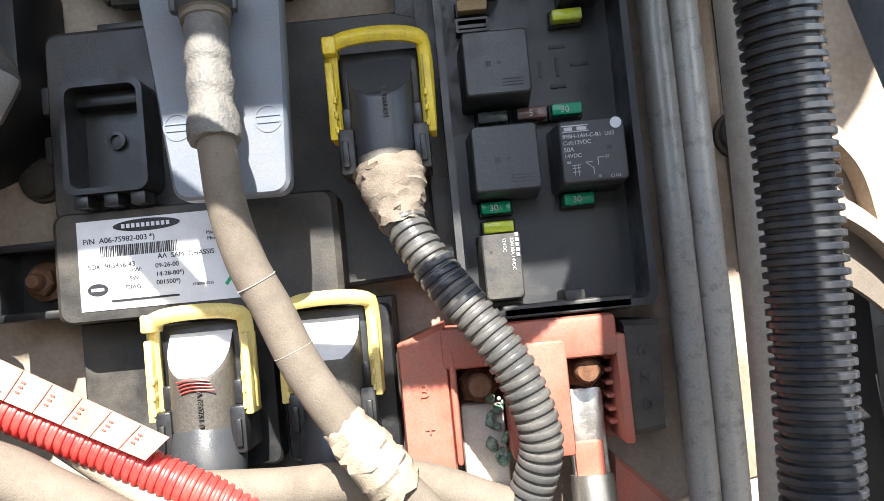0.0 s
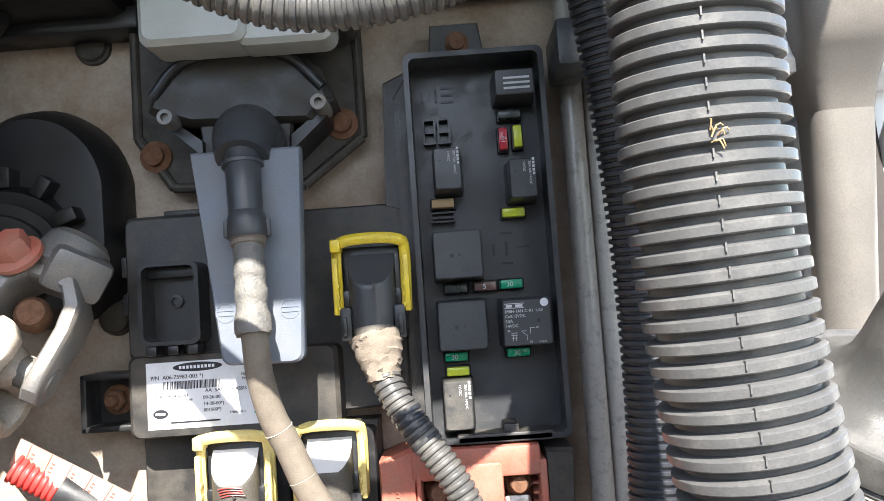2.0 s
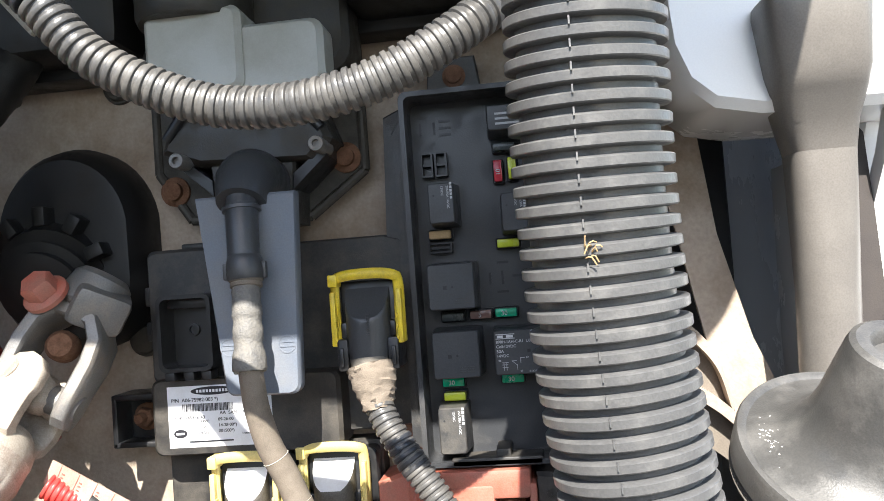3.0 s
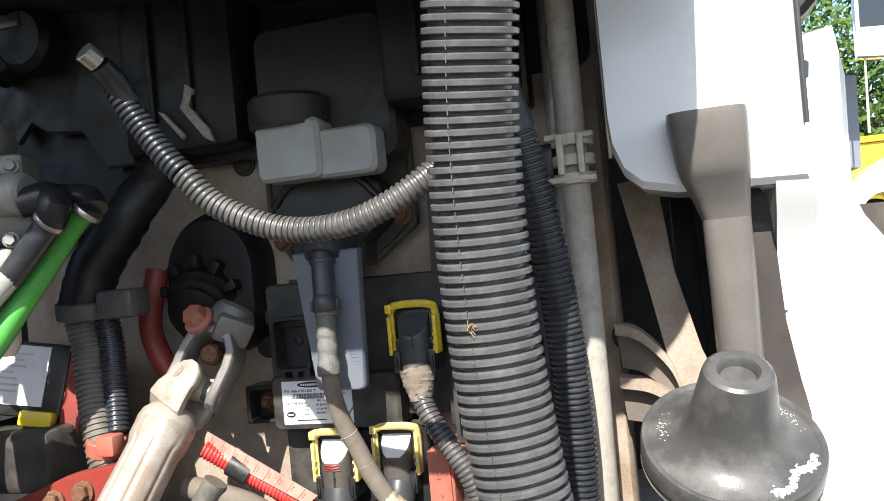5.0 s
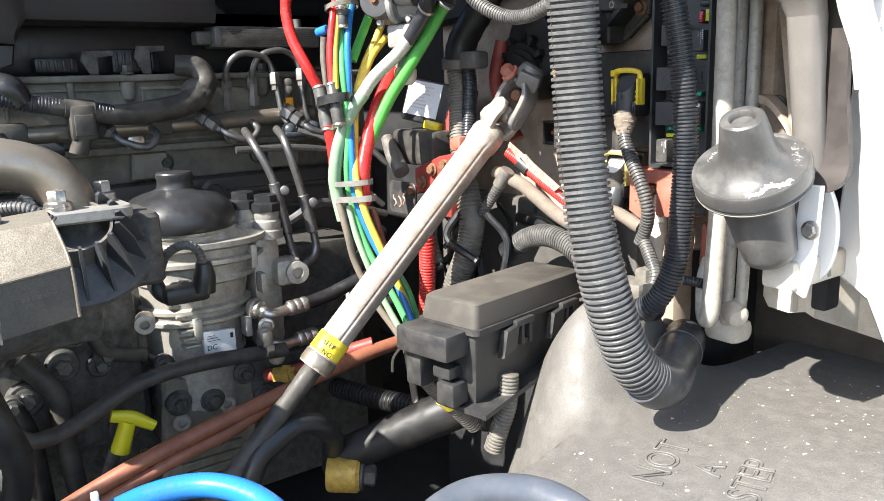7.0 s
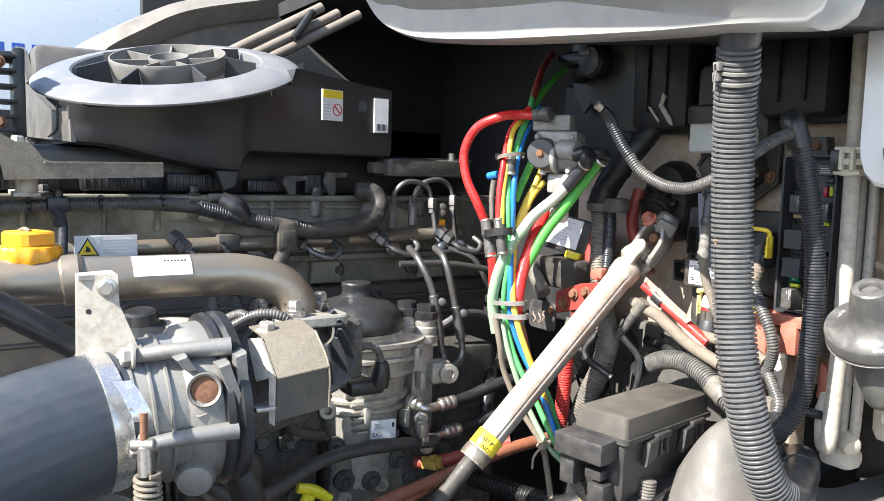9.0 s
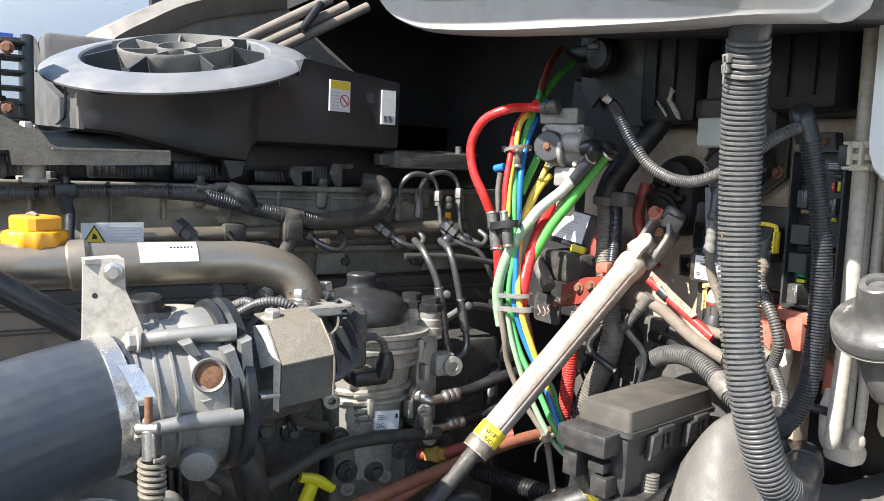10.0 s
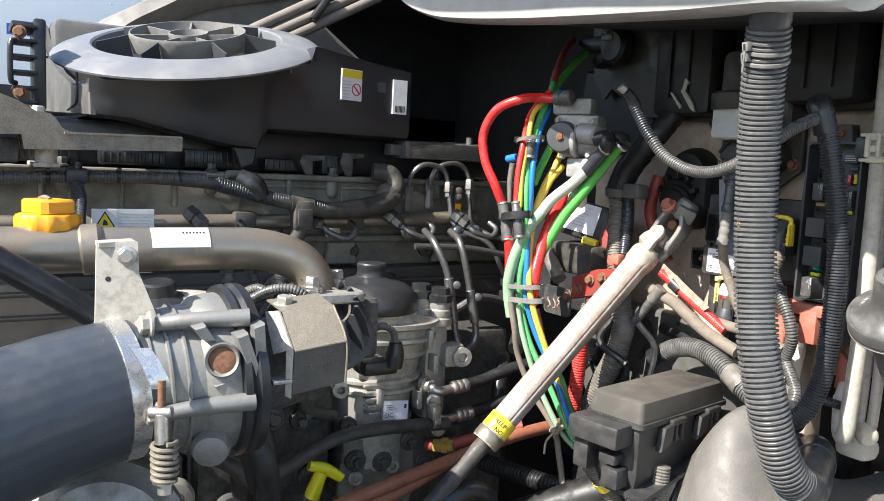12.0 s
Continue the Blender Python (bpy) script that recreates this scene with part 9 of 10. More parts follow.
for k in range(7):
    a = radians(46)
    box(b, (-0.2535 + 0.0246 * math.cos(a), -0.345 + k * 0.0035, 1.559 + 0.0246 * math.sin(a)), (-0.2535 + 0.0254 * math.cos(a), -0.343 + k * 0.0035, 1.561 + 0.0246 * math.sin(a)))
part("print_line", b, INK, pipe)
b = bm()
prism(b, rounded(-0.285, -0.235, -0.190, -0.150, 0.012), "z", 1.502, 1.514, 0.002)
part("flange", b, ALU, pipe, "cast flange")
for x, y in ((-0.205, -0.212), (-0.248, -0.164), (-0.275, -0.222)):
    b = bm()
    lathe(b, (x, y, 1.512), (0, 0, 1), [(0.012, 0), (0.012, 0.006), (0.010, 0.007)], 18)
    bolt(b, (x, y, 1.518), (0, 0, 1), 0.0085, 0.014)
    part("bolt", b, STEEL, pipe, "bright flange bolt")
b = bm()
prism(b, rounded(-0.300, -0.165, -0.215, -0.12, 0.01), "z", 1.43, 1.50, 0.004)
cyl(b, (-0.236, -0.19, 1.43), (-0.236, -0.19, 1.503), 0.034, 0.03, 24, 0.003)
single("flange_seat", b, ALU_DARK, "grimy cast seat below the pipe flange", "casting")

pb = thing("pipe_bracket", (-0.11, -0.42, 1.5), "tan dusty triangular steel bracket on the pipe", "bracket")
b = bm()
skin(b, [[V(x0 + 0.30 * (y + 0.42), y, z) for y, z in [(-0.4411, 1.5795), (-0.4088, 1.5810), (-0.4078, 1.5537), (-0.3890, 1.5035), (-0.3888, 1.4990), (-0.3932, 1.4958), (-0.4022, 1.4972), (-0.4274, 1.5068), (-0.4423, 1.5046)]] for x0 in (-0.1330, -0.1280)])
prism(b, [(-0.440, 1.576), (-0.410, 1.577), (-0.410, 1.5815), (-0.440, 1.580)], "x", -0.152, -0.130)
part("plate", b, TAN_STEEL, pb)
b = bm()
bolt(b, (-0.1265, -0.4175, 1.5690), (1, -0.3, 0), 0.0062, 0.006)
bolt(b, (-0.1200, -0.3955, 1.5030), (1, -0.3, 0), 0.005, 0.006)
islands("bolt", b, STEEL, pb)
b = bm()
lathe(b, (-0.1320, -0.4320, 1.5480), (1, -0.3, 0), [(0.0024, 0), (0.0024, 0.0006)], 14)
part("hole", b, INK, pb)

ih = thing("intake_hose", (-0.09, -0.6, 1.36), "thick slate blue silicone intake hose", "hose")
b = bm()
spine = frames(smooth_path([(-0.132, -0.412, 1.450), (-0.122, -0.45, 1.446), (-0.105, -0.50, 1.438), (-0.07, -0.58, 1.424), (-0.01, -0.70, 1.40), (0.05, -0.85, 1.37)], 0.008))
wrap = [2 * math.pi * k / 192 for k in range(192)]
skin(b, [[p + (u * math.cos(t) + w * math.sin(t)) * (0.0618 + 0.0022 * i / len(spine) + 0.00012 * math.sin(32 * t) + 0.00012 * math.sin(13 * t + 0.4 * i)) for t in wrap] for i, (p, u, w) in enumerate(spine)])
part("hose_wall", b, HOSE_BLUE, ih)
b = bm()
HC, HA = V(-0.129, -0.4215, 1.4492), V(0.17, -1, -0.08).normalized()
lathe(b, HC - HA * 0.005, HA, [(0.0618, 0), (0.0638, 0.0005), (0.0638, 0.016), (0.0618, 0.0165)], 56)
part("band", b, CHROME, ih, "shiny steel clamp band")
b = bm()
skin(b, [[V(x, y - 0.008, z), V(x + 0.002, y + 0.007, z), V(x + 0.0005, y + 0.007, z - 0.0012), V(x - 0.0015, y - 0.008, z - 0.0012)] for x, y, z in ((-0.0675, -0.4165, 1.5000), (-0.0600, -0.4120, 1.4930), (-0.0535, -0.4080, 1.4840), (-0.0490, -0.4040, 1.4740), (-0.0495, -0.4035, 1.4700))])
part("tongue", b, CHROME, ih, "bright stamped band tongue")
b = bm()
for k in range(3):
    lathe(b, (-0.0578 + 0.0035 * k, -0.4130 + 0.0035 * (k % 2), 1.4890 - 0.0045 * k), (1, -0.3, 0.6), [(0.0013, 0), (0.0013, 0.0006)], 10)
islands("rivet", b, DULL_STEEL, ih)
b = bm()
cyl(b, (-0.0486, -0.4035, 1.4760), (-0.0462, -0.4040, 1.4480), 0.0032, n=14)
part("clamp_bolt", b, RUST, ih, "rusty clamp bolt")
b = bm()
cyl(b, (-0.0515, -0.4129, 1.4495), (-0.0415, -0.3964, 1.4505), 0.0050, n=16, bev=0.001)
part("trunnion", b, STEEL, ih, "steel trunnion")
b = bm()
cyl(b, (-0.0458, -0.4038, 1.4490), (-0.0430, -0.4040, 1.4240), 0.0058, n=18, bev=0.0008)
part("spacer", b, STEEL, ih, "steel spacer tube")
b = bm()
coil = [V(-0.0420 + 0.0040 * a / 38.5 + 0.0095 * math.cos(a), -0.4025 + 0.0095 * math.sin(a), 1.4268 - a * 0.00079) for a in [0.35 * k for k in range(110)]]
skin(b, [circle(p, u, w, 0.0021, 8) for p, u, w in frames(coil)])
part("spring", b, SHIELD, ih, "dusty coil spring")
b = bm()
lathe(b, (-0.0380, -0.4025, 1.3965), (0.1, 0, -1), [(0.0100, 0), (0.0100, 0.003), (0.0060, 0.004), (0.0060, 0.012)], 18)
part("spring_nut", b, STEEL, ih)

b = bm()
tube(b, [(-0.20, -0.80, 1.745), (-0.20, -0.60, 1.613), (-0.20, -0.502, 1.549), (-0.20, -0.432, 1.502), (-0.20, -0.39, 1.474)], 0.0135, 20, 0.01)
single("black_brace_tube", b, BLACK, "glossy black painted brace tube", "brace")
cap = thing("black_tank_cap", (-0.21, -0.37, 1.48), "dusty tank dome with a black screw cap", "tank")
b = bm()
lathe(b, (-0.225, -0.345, 1.478), (0, 0, 1), [(0.046, 0), (0.046, 0.020), (0.041, 0.031), (0.026, 0.038), (0.01, 0.040)], 32)
part("dome", b, TAN_STEEL, cap)
b = bm()
lathe(b, (-0.215, -0.372, 1.500), (0.1, -0.1, 1), [(0.043, -0.020), (0.044, 0.002), (0.038, 0.010), (0.024, 0.016), (0.0185, 0.019), (0.0175, 0.030), (0.0145, 0.032)], 12)
part("screw_cap", b, BLACK, cap)
for pts in ([(-0.27, -0.29, 1.545), (-0.262, -0.288, 1.52), (-0.26, -0.285, 1.48)], [(-0.285, -0.265, 1.55), (-0.275, -0.258, 1.53), (-0.27, -0.25, 1.49)], [(-0.205, -0.285, 1.508), (-0.190, -0.262, 1.522), (-0.178, -0.240, 1.522), (-0.172, -0.222, 1.508)], [(-0.235, -0.290, 1.506), (-0.212, -0.272, 1.520), (-0.195, -0.262, 1.514)]):
    b = bm()
    corrugated(b, pts, 0.0078 if pts[0][2] > 1.53 else 0.0054, 0.0034, n=20)
    single("turbo_loom", b, LOOM, "dusty grey corrugated loom behind the turbo", "conduit", group="turbo looms")
b = bm()
box(b, (-0.33, -0.33, 1.38), (-0.225, -0.18, 1.45), 0.012)
cyl(b, (-0.145, -0.32, 1.45), (-0.155, -0.25, 1.455), 0.05, 0.045, 28, 0.004)
single("turbo_core", b, ALU_DARK, "grimy cast turbo core below the heat shield", "casting")
b = bm()
lathe(b, (-0.17, -0.43, 1.30), (1, -0.2, 0.1), [(0.072, 0), (0.075, 0.01), (0.075, 0.03), (0.066, 0.036), (0.060, 0.046), (0.038, 0.052), (0.034, 0.050), (0.010, 0.051)], 40)
single("round_casting", b, ALU_BRIGHT, "pale round cast cover low on the engine", "cover")
b = bm()
tube(b, [(-0.13, -0.31, 1.40), (-0.12, -0.29, 1.36), (-0.14, -0.28, 1.31), (-0.16, -0.29, 1.26)], 0.012, 16)
tube(b, [(-0.20, -0.30, 1.40), (-0.19, -0.285, 1.35), (-0.20, -0.27, 1.30)], 0.010, 16)
single("oil_feed_hose", b, BLACK_RUBBER, "black hoses below the turbo", "hose")

oc = thing("oil_filler_cap", (-0.272, -0.467, 1.57), "dusty orange oil filler cap", "filler cap")
b = bm()
n = 48
rings = []
for z, s in ((1.577, 0.97), (1.579, 1.0), (1.590, 1.0), (1.5935, 0.94), (1.5945, 0.80)):
    rings.append([V(-0.272 + 0.030 * s * (1 + 0.035 * math.cos(12 * 2 * math.pi * k / n)) * math.cos(2 * math.pi * k / n), -0.467 + 0.030 * s * (1 + 0.035 * math.cos(12 * 2 * math.pi * k / n)) * math.sin(2 * math.pi * k / n), z) for k in range(n)])
skin(b, rings)
part("cap", b, ORANGE, oc)
b = bm()
prism(b, [(-0.021, -0.013), (-0.016, -0.018), (0.016, -0.018), (0.021, -0.013), (0.021, 0.013), (0.016, 0.018), (-0.016, 0.018), (-0.021, 0.013)], "z", 1.5935, 1.6085, 0.002)
bmesh.ops.transform(b, matrix=Matrix.Translation((-0.272, -0.467, 0)) @ pose(0, 0, 0, 0, 0, 28), verts=b.verts)
part("grip", b, ORANGE, oc, "dusty orange grip block")
b = bm()
tube(b, [(-0.283, -0.474, 1.608), (-0.276, -0.470, 1.6105), (-0.266, -0.466, 1.6085)], 0.0022, 8)
part("tag_loop", b, BRAID, oc)
b = bm()
cyl(b, (-0.272, -0.467, 1.545), (-0.272, -0.467, 1.579), 0.022, n=24)
part("neck", b, ALU_DARK, oc)
ws = thing("warning_sticker", (-0.475, -0.36, 1.56), "warning sticker with a yellow triangle field on the engine", "sticker")
b = bm()
box(b, (-0.4860, -0.400, 1.556), (-0.4835, -0.324, 1.584))
part("backing", b, LABEL, ws)
b = bm()
box(b, (-0.4834, -0.399, 1.557), (-0.4828, -0.370, 1.583))
field = part("white_field", b, LABEL, ws)
b = bm()
prism(b, [(-0.3985, 1.5580), (-0.3705, 1.5580), (-0.3845, 1.5815)], "x", -0.4828, -0.4824)
part("triangle_border", b, INK, field)
b = bm()
prism(b, [(-0.3955, 1.5597), (-0.3735, 1.5597), (-0.3845, 1.5785)], "x", -0.4824, -0.4820)
part("triangle", b, YELLOW_STICKER, field, "yellow warning triangle")
b = bm()
prism(b, [(-0.3875, 1.5630), (-0.3810, 1.5630), (-0.3820, 1.5680), (-0.3860, 1.5710)], "x", -0.4820, -0.4817)
part("glyph", b, INK, field)
b = bm()
for k in range(5):
    box(b, (-0.4834, -0.366, 1.5605 + k * 0.0042), (-0.4830, -0.328 - 0.004 * (k % 2), 1.5620 + k * 0.0042))
part("print_line", b, INK_PALE, ws)

# ---- air cleaner ----
ac = thing("air_cleaner", (-0.55, -0.25, 1.65), "black plastic air cleaner with a wide grey inlet ring", "air cleaner")
RC = V(-0.600, -0.254, 1.824)
RN = (V(0.844, -0.525, 0) * math.sin(radians(19.5)) + V(0, 0, 1) * math.cos(radians(19.5))).normalized()
RS = 1.126


def ring_z(x, y):
    return RC.z - ((x - RC.x) * RN.x + (y - RC.y) * RN.y) / RN.z


# side wall: lower edge and upper edge along the engine, with a rounded front corner
LOWER = [(-0.4010, 1.7022), (-0.3526, 1.6991), (-0.2872, 1.6835), (-0.2298, 1.6724), (-0.1850, 1.6690), (-0.1775, 1.6859), (-0.1698, 1.6970), (-0.06, 1.6968), (0.058, 1.6968)]


def wall_x(y):
    """How far the side wall stands out: rounded into the front face, bulging a little under the ring."""
    corner = max(0.0, (-0.37 - y) / 0.031)
    return -0.490 - 0.018 * corner ** 2.2 + 0.012 * math.exp(-((y + 0.23) / 0.08) ** 2)


def low_z(y):
    for (y0, z0), (y1, z1) in zip(LOWER, LOWER[1:]):
        if y0 <= y <= y1:
            return z0 + (z1 - z0) * (y - y0) / (y1 - y0)
    return 1.7022


b = bm()
rings = []
ys = sorted([-0.4010 + 0.4590 * k / 56 for k in range(57)] + [-0.1849, -0.1776, -0.1699])
for y in ys:
    x, z0 = wall_x(y), low_z(y)
    z1 = min(ring_z(x + 0.035 * math.exp(-((y + 0.25) / 0.14) ** 2), y) - 0.017, 1.8195) if y < -0.112 else 1.8195 - 0.125 * max(0.0, y + 0.098)
    flare = 0.035 * math.exp(-((y + 0.25) / 0.14) ** 2)
    rings.append([V(-1.0, y, z0), V(x - 0.02, y, z0), V(x - 0.004, y, z0 + 0.003), V(x, y, z0 + 0.012)] + [V(x + flare * s ** 2.2, y, z0 + 0.012 + (z1 - z0 - 0.012) * s) for s in (0.25, 0.5, 0.75, 0.92, 1.0)] + [V(-1.0, y, z1 + 0.01)])
skin(b, rings)
part("case", b, AIRBOX, ac)
SKEW = Matrix.Translation((-0.512, -0.4015, 0)) @ pose(0, 0, 0, 0, 0, 4.2) @ Matrix.Translation((0.512, 0.4015, 0))
b = bm()
prism(b, [(-0.945, 1.86), (-0.93, 1.867), (-0.897, 1.8655), (-0.862, 1.855), (-0.832, 1.828), (-0.795, 1.800), (-0.70, 1.768), (-0.60, 1.745), (-0.505, 1.742), (-0.500, 1.703), (-0.80, 1.713), (-0.945, 1.722)], "y", -0.392, -0.4020, 0.002)
bmesh.ops.transform(b, matrix=SKEW, verts=b.verts)
part("side_panel", b, CASE_FRONT, ac, "grey front panel, sunlight put into its paler colour")
b = bm()
box(b, (-1.02, -0.415, 1.71), (-0.80, 0.05, 1.862), 0.012)
part("rear_case", b, CASE_FRONT, ac, "grey upper rear case")
b = bm()
tube(b, [(-0.897, -0.4030, 1.864), (-0.862, -0.4030, 1.853), (-0.832, -0.4030, 1.826), (-0.795, -0.4030, 1.798)], 0.0025, 8)
tube(b, [(-0.57, -0.4030, 1.78), (-0.57, -0.4030, 1.735), (-0.58, -0.4030, 1.720), (-0.64, -0.4030, 1.713)], 0.0016, 8)
bmesh.ops.transform(b, matrix=SKEW, verts=b.verts)
islands("pressed_bead", b, CASE_FRONT, ac)
b = bm()
prism(b, [(-0.2184, 1.672), (-0.1836, 1.672), (-0.1876, 1.648), (-0.2060, 1.642)], "x", -0.508, -0.492, 0.003)
part("foot", b, AIRBOX, ac)
b = bm()
ru = RN.orthogonal().normalized()
rw = RN.cross(ru)
lathe(b, RC, RN, [(r * RS, h * RS) for r, h in ((0.112, -0.030), (0.115, -0.006), (0.1165, -0.001), (0.119, 0.001), (0.126, 0.0005), (0.140, -0.0015), (0.155, -0.0055), (0.163, -0.0085), (0.166, -0.0105), (0.1655, -0.0130), (0.160, -0.0135), (0.140, -0.0110), (0.119, -0.034))], 96)
part("inlet_ring", b, RING, ac, "sun-bleached grey inlet ring")
for r0, r1, h in ((0.0705, 0.0730, 0.0120), (0.0230, 0.0255, 0.0100)):
    b = bm()
    rings = [circle(RC + RN * (z * RS), ru, rw, r * RS, 56) for r, z in ((r1 - 0.006, -0.012), (r1, h - 0.004), (r1 - 0.001, h), (r0, h), (r0 - 0.001, h - 0.004), (r0 - 0.006, -0.012))]
    skin(b, rings, caps=False)
    part("hub_ring", b, RING_HUB, ac, "thin grey hub ring")
for k in range(7):
    a = 2 * math.pi * (k + 0.3) / 7
    d = (ru * math.cos(a) + rw * math.sin(a)) * RS
    tt = RN.cross(d).normalized() * 0.0014
    b = bm()
    pts = [RC + d * 0.024 - RN * 0.014, RC + d * 0.070 - RN * 0.016, RC + d * 0.0725 + RN * 0.0115, RC + d * 0.0245 + RN * 0.0085]
    skin(b, [[p - tt for p in pts], [p + tt for p in pts]])
    part("spoke", b, RING_HUB, ac)
    b = bm()
    pts = [RC + d * 0.070 - RN * 0.028, RC + d * 0.1130 - RN * 0.032, RC + d * 0.1120 + RN * 0.004, RC + d * 0.100 + RN * 0.006, RC + d * 0.0735 + RN * 0.0115]
    skin(b, [[p - tt for p in pts], [p + tt for p in pts]])
    part("outer_vane", b, CHARCOAL, ac, "dark vane")
b = bm()
lathe(b, RC - RN * 0.040, RN, [(0.113 * RS, 0.015), (0.113 * RS, 0), (0.075 * RS, 0.008), (0.01, 0.012)], 48)
part("inlet_screen", b, BLACK, ac, "dark inlet screen")
b = bm()
random.seed(17)
for k in range(7):
    a = random.uniform(-0.3, 2.2)
    p = RC + (ru * math.cos(a) + rw * math.sin(a)) * (0.1655 * RS) - RN * 0.013
    tube(b, [p, p + V(random.uniform(-0.002, 0.002), random.uniform(-0.002, 0.002), -random.uniform(0.006, 0.016))], 0.0006, 5, 0.004)
islands("moulding_flash", b, RING_HUB, ac, "loose moulding flash")
for z in (1.7155, 1.7335, 1.753, 1.7725, 1.792, 1.810):
    b = bm()
    box(b, (-0.60, -0.4835, z - 0.002), (-0.545, -0.4560, z + 0.002), 0.001)
    part("edge_rib", b, BLACK, ac)
b = bm()
box(b, (-0.61, -0.4600, 1.706), (-0.550, -0.4450, 1.822), 0.004)
box(b, (-0.61, -0.4850, 1.806), (-0.552, -0.4450, 1.8165), 0.003)
part("edge_frame", b, BLACK, ac)
b = bm()
tube(b, [(-0.548, -0.480, 1.790), (-0.542, -0.486, 1.786), (-0.542, -0.486, 1.742), (-0.548, -0.480, 1.738)], 0.0035, 10)
part("edge_handle", b, BLACK, ac)
for y in [-0.405 + 0.035 * k for k in range(7)]:
    b = bm()
    box(b, (-0.98, y, 1.861), (-0.95, y + 0.020, 1.872), 0.002)
    part("top_clip", b, BLACK, ac)
for z in (1.7262, 1.8015):
    b = bm()
    bolt(b, (-0.545, -0.4756, z), (1, -0.3, 0), 0.0062, 0.006)
    part("edge_bolt", b, RUST, ac)
st = part("caution_sticker", box(bm(), (-0.489, -0.078, 1.747), (-0.4865, -0.040, 1.791), m=Matrix.Translation((0.0325, 0, 0)) @ Matrix.Translation((-0.4885, -0.059, 1.77)) @ pose(0, 0, 0, 0, 0, 16) @ Matrix.Translation((0.4885, 0.059, -1.77))), LABEL, ac, "white caution sticker")
mm = Matrix.Translation((0.0325, 0, 0)) @ Matrix.Translation((-0.4885, -0.059, 1.77)) @ pose(0, 0, 0, 0, 0, 16) @ Matrix.Translation((0.4885, 0.059, -1.77))
part("yellow_heading", box(bm(), (-0.4866, -0.077, 1.779), (-0.4860, -0.041, 1.790), m=mm), YELLOW_STICKER, st, "yellow heading")
b = bm()
lathe(b, mm @ V(-0.4866, -0.0505, 1.763), mm.to_3x3() @ V(1, 0, 0), [(0.0088, 0), (0.0088, 0.0006), (0.0074, 0.0006), (0.0074, 0)], 28)
box(b, (-0.4866, -0.0515, 1.7555), (-0.4860, -0.0495, 1.7705), m=mm @ Matrix.Translation((-0.4866, -0.0505, 1.763)) @ pose(0, 0, 0, 45, 0, 0) @ Matrix.Translation((0.4866, 0.0505, -1.763)))
part("no_sign", b, INK_RED, st, "red prohibition ring")
b = bm()
for k in range(6):
    box(b, (-0.4866, -0.0765, 1.750 + k * 0.0045), (-0.4861, -0.0620, 1.7515 + k * 0.0045), m=mm)
part("print_line", b, INK_PALE, st)
b = bm()
box(b, (-0.4905, 0.026, 1.735), (-0.4865, 0.050, 1.787))
lb = part("part_label", b, LABEL, ac, "grey printed part label")
b = bm()
for k in range(8):
    box(b, (-0.4866, 0.030 + k * 0.0022, 1.738), (-0.4862, 0.0312 + k * 0.0022, 1.748))
part("barcode", b, INK, lb)
b = bm()
prism(b, [(0.000, 1.781), (0.014, 1.781), (0.014, 1.766), (0.000, 1.766)], "x", -0.4915, -0.4893)
part("blue_logo", b, HOSE_BLUE, ac, "blue maker's mark")
arm = thing("support_arm", (-0.45, -0.4, 1.62), "dusty tan cast support arm under the air cleaner", "support arm")
b = bm()
prism(b, [(-0.62, 1.76), (-0.5032, 1.7161), (-0.4856, 1.7094), (-0.4677, 1.6991), (-0.4539, 1.6978), (-0.4478, 1.6921), (-0.4416, 1.6822), (-0.4340, 1.6785), (-0.4113, 1.6779), (-0.308, 1.6799), (-0.308, 1.662), (-0.4801, 1.6561), (-0.483, 1.6728), (-0.5037, 1.6716), (-0.62, 1.6716)], "x", -0.47, -0.40)
part("beam", b, SHIELD, arm)
b = bm()
prism(b, [(-0.4400, 1.6755), (-0.3085, 1.6778), (-0.3085, 1.6800), (-0.4400, 1.6780)], "x", -0.402, -0.3985, 0.0008)
part("top_lip", b, SHIELD, arm)
b = bm()
cyl(b, (-0.432, -0.456, 1.636), (-0.432, -0.456, 1.658), 0.0115, 0.0125, 20, 0.001)
box(b, (-0.530, -0.470, 1.6362), (-0.420, -0.442, 1.6412), 0.001)
part("post", b, TAN_STEEL, arm, "tan support post with its foot plate")
b = bm()
lathe(b, (-0.43, -0.4635, 1.6985), (0, 0, 1), [(0.0075, 0), (0.0075, 0.006), (0.006, 0.008)], 6)
part("bolt", b, TAN_STEEL, arm)
b = bm()
for k in range(4):
    box(b, (-0.47, -0.62 + k * 0.036, 1.640), (-0.43, -0.592 + k * 0.036, 1.668), 0.003)
islands("lower_web", b, ALU_DARK, arm)

# ---- hood and pipes beyond ----
hood = thing("hood_liner", (-1.0, -0.2, 1.7), "grey inner liner of the open hood", "hood")
arch = [(-0.42, 1.72), (-0.365, 1.81), (-0.336, 1.846), (-0.303, 1.895), (-0.241, 1.937), (-0.15, 1.985), (0.02, 2.03)]
b = bm()
path = smooth_path([(-0.95, y, z) for y, z in arch], 0.02)
skin(b, [[p, p + V(0.02, 0.012, -0.018), p + V(-0.02, 0.03, -0.045), p + V(-0.30, 0.03, -0.03), p + V(-0.30, 0.0, 0.02)] for p in path])
part("lip", b, HOOD_LINER, hood)
b = bm()
skin(b, [[p + V(-0.03, 0.03, -0.04), p + V(-0.06, 0.14, -0.12), p + V(-0.10, 0.30, -0.20), p + V(-0.11, 0.30, -0.20), p + V(-0.08, 0.13, -0.10), p + V(-0.05, 0.02, -0.03)] for p in path])
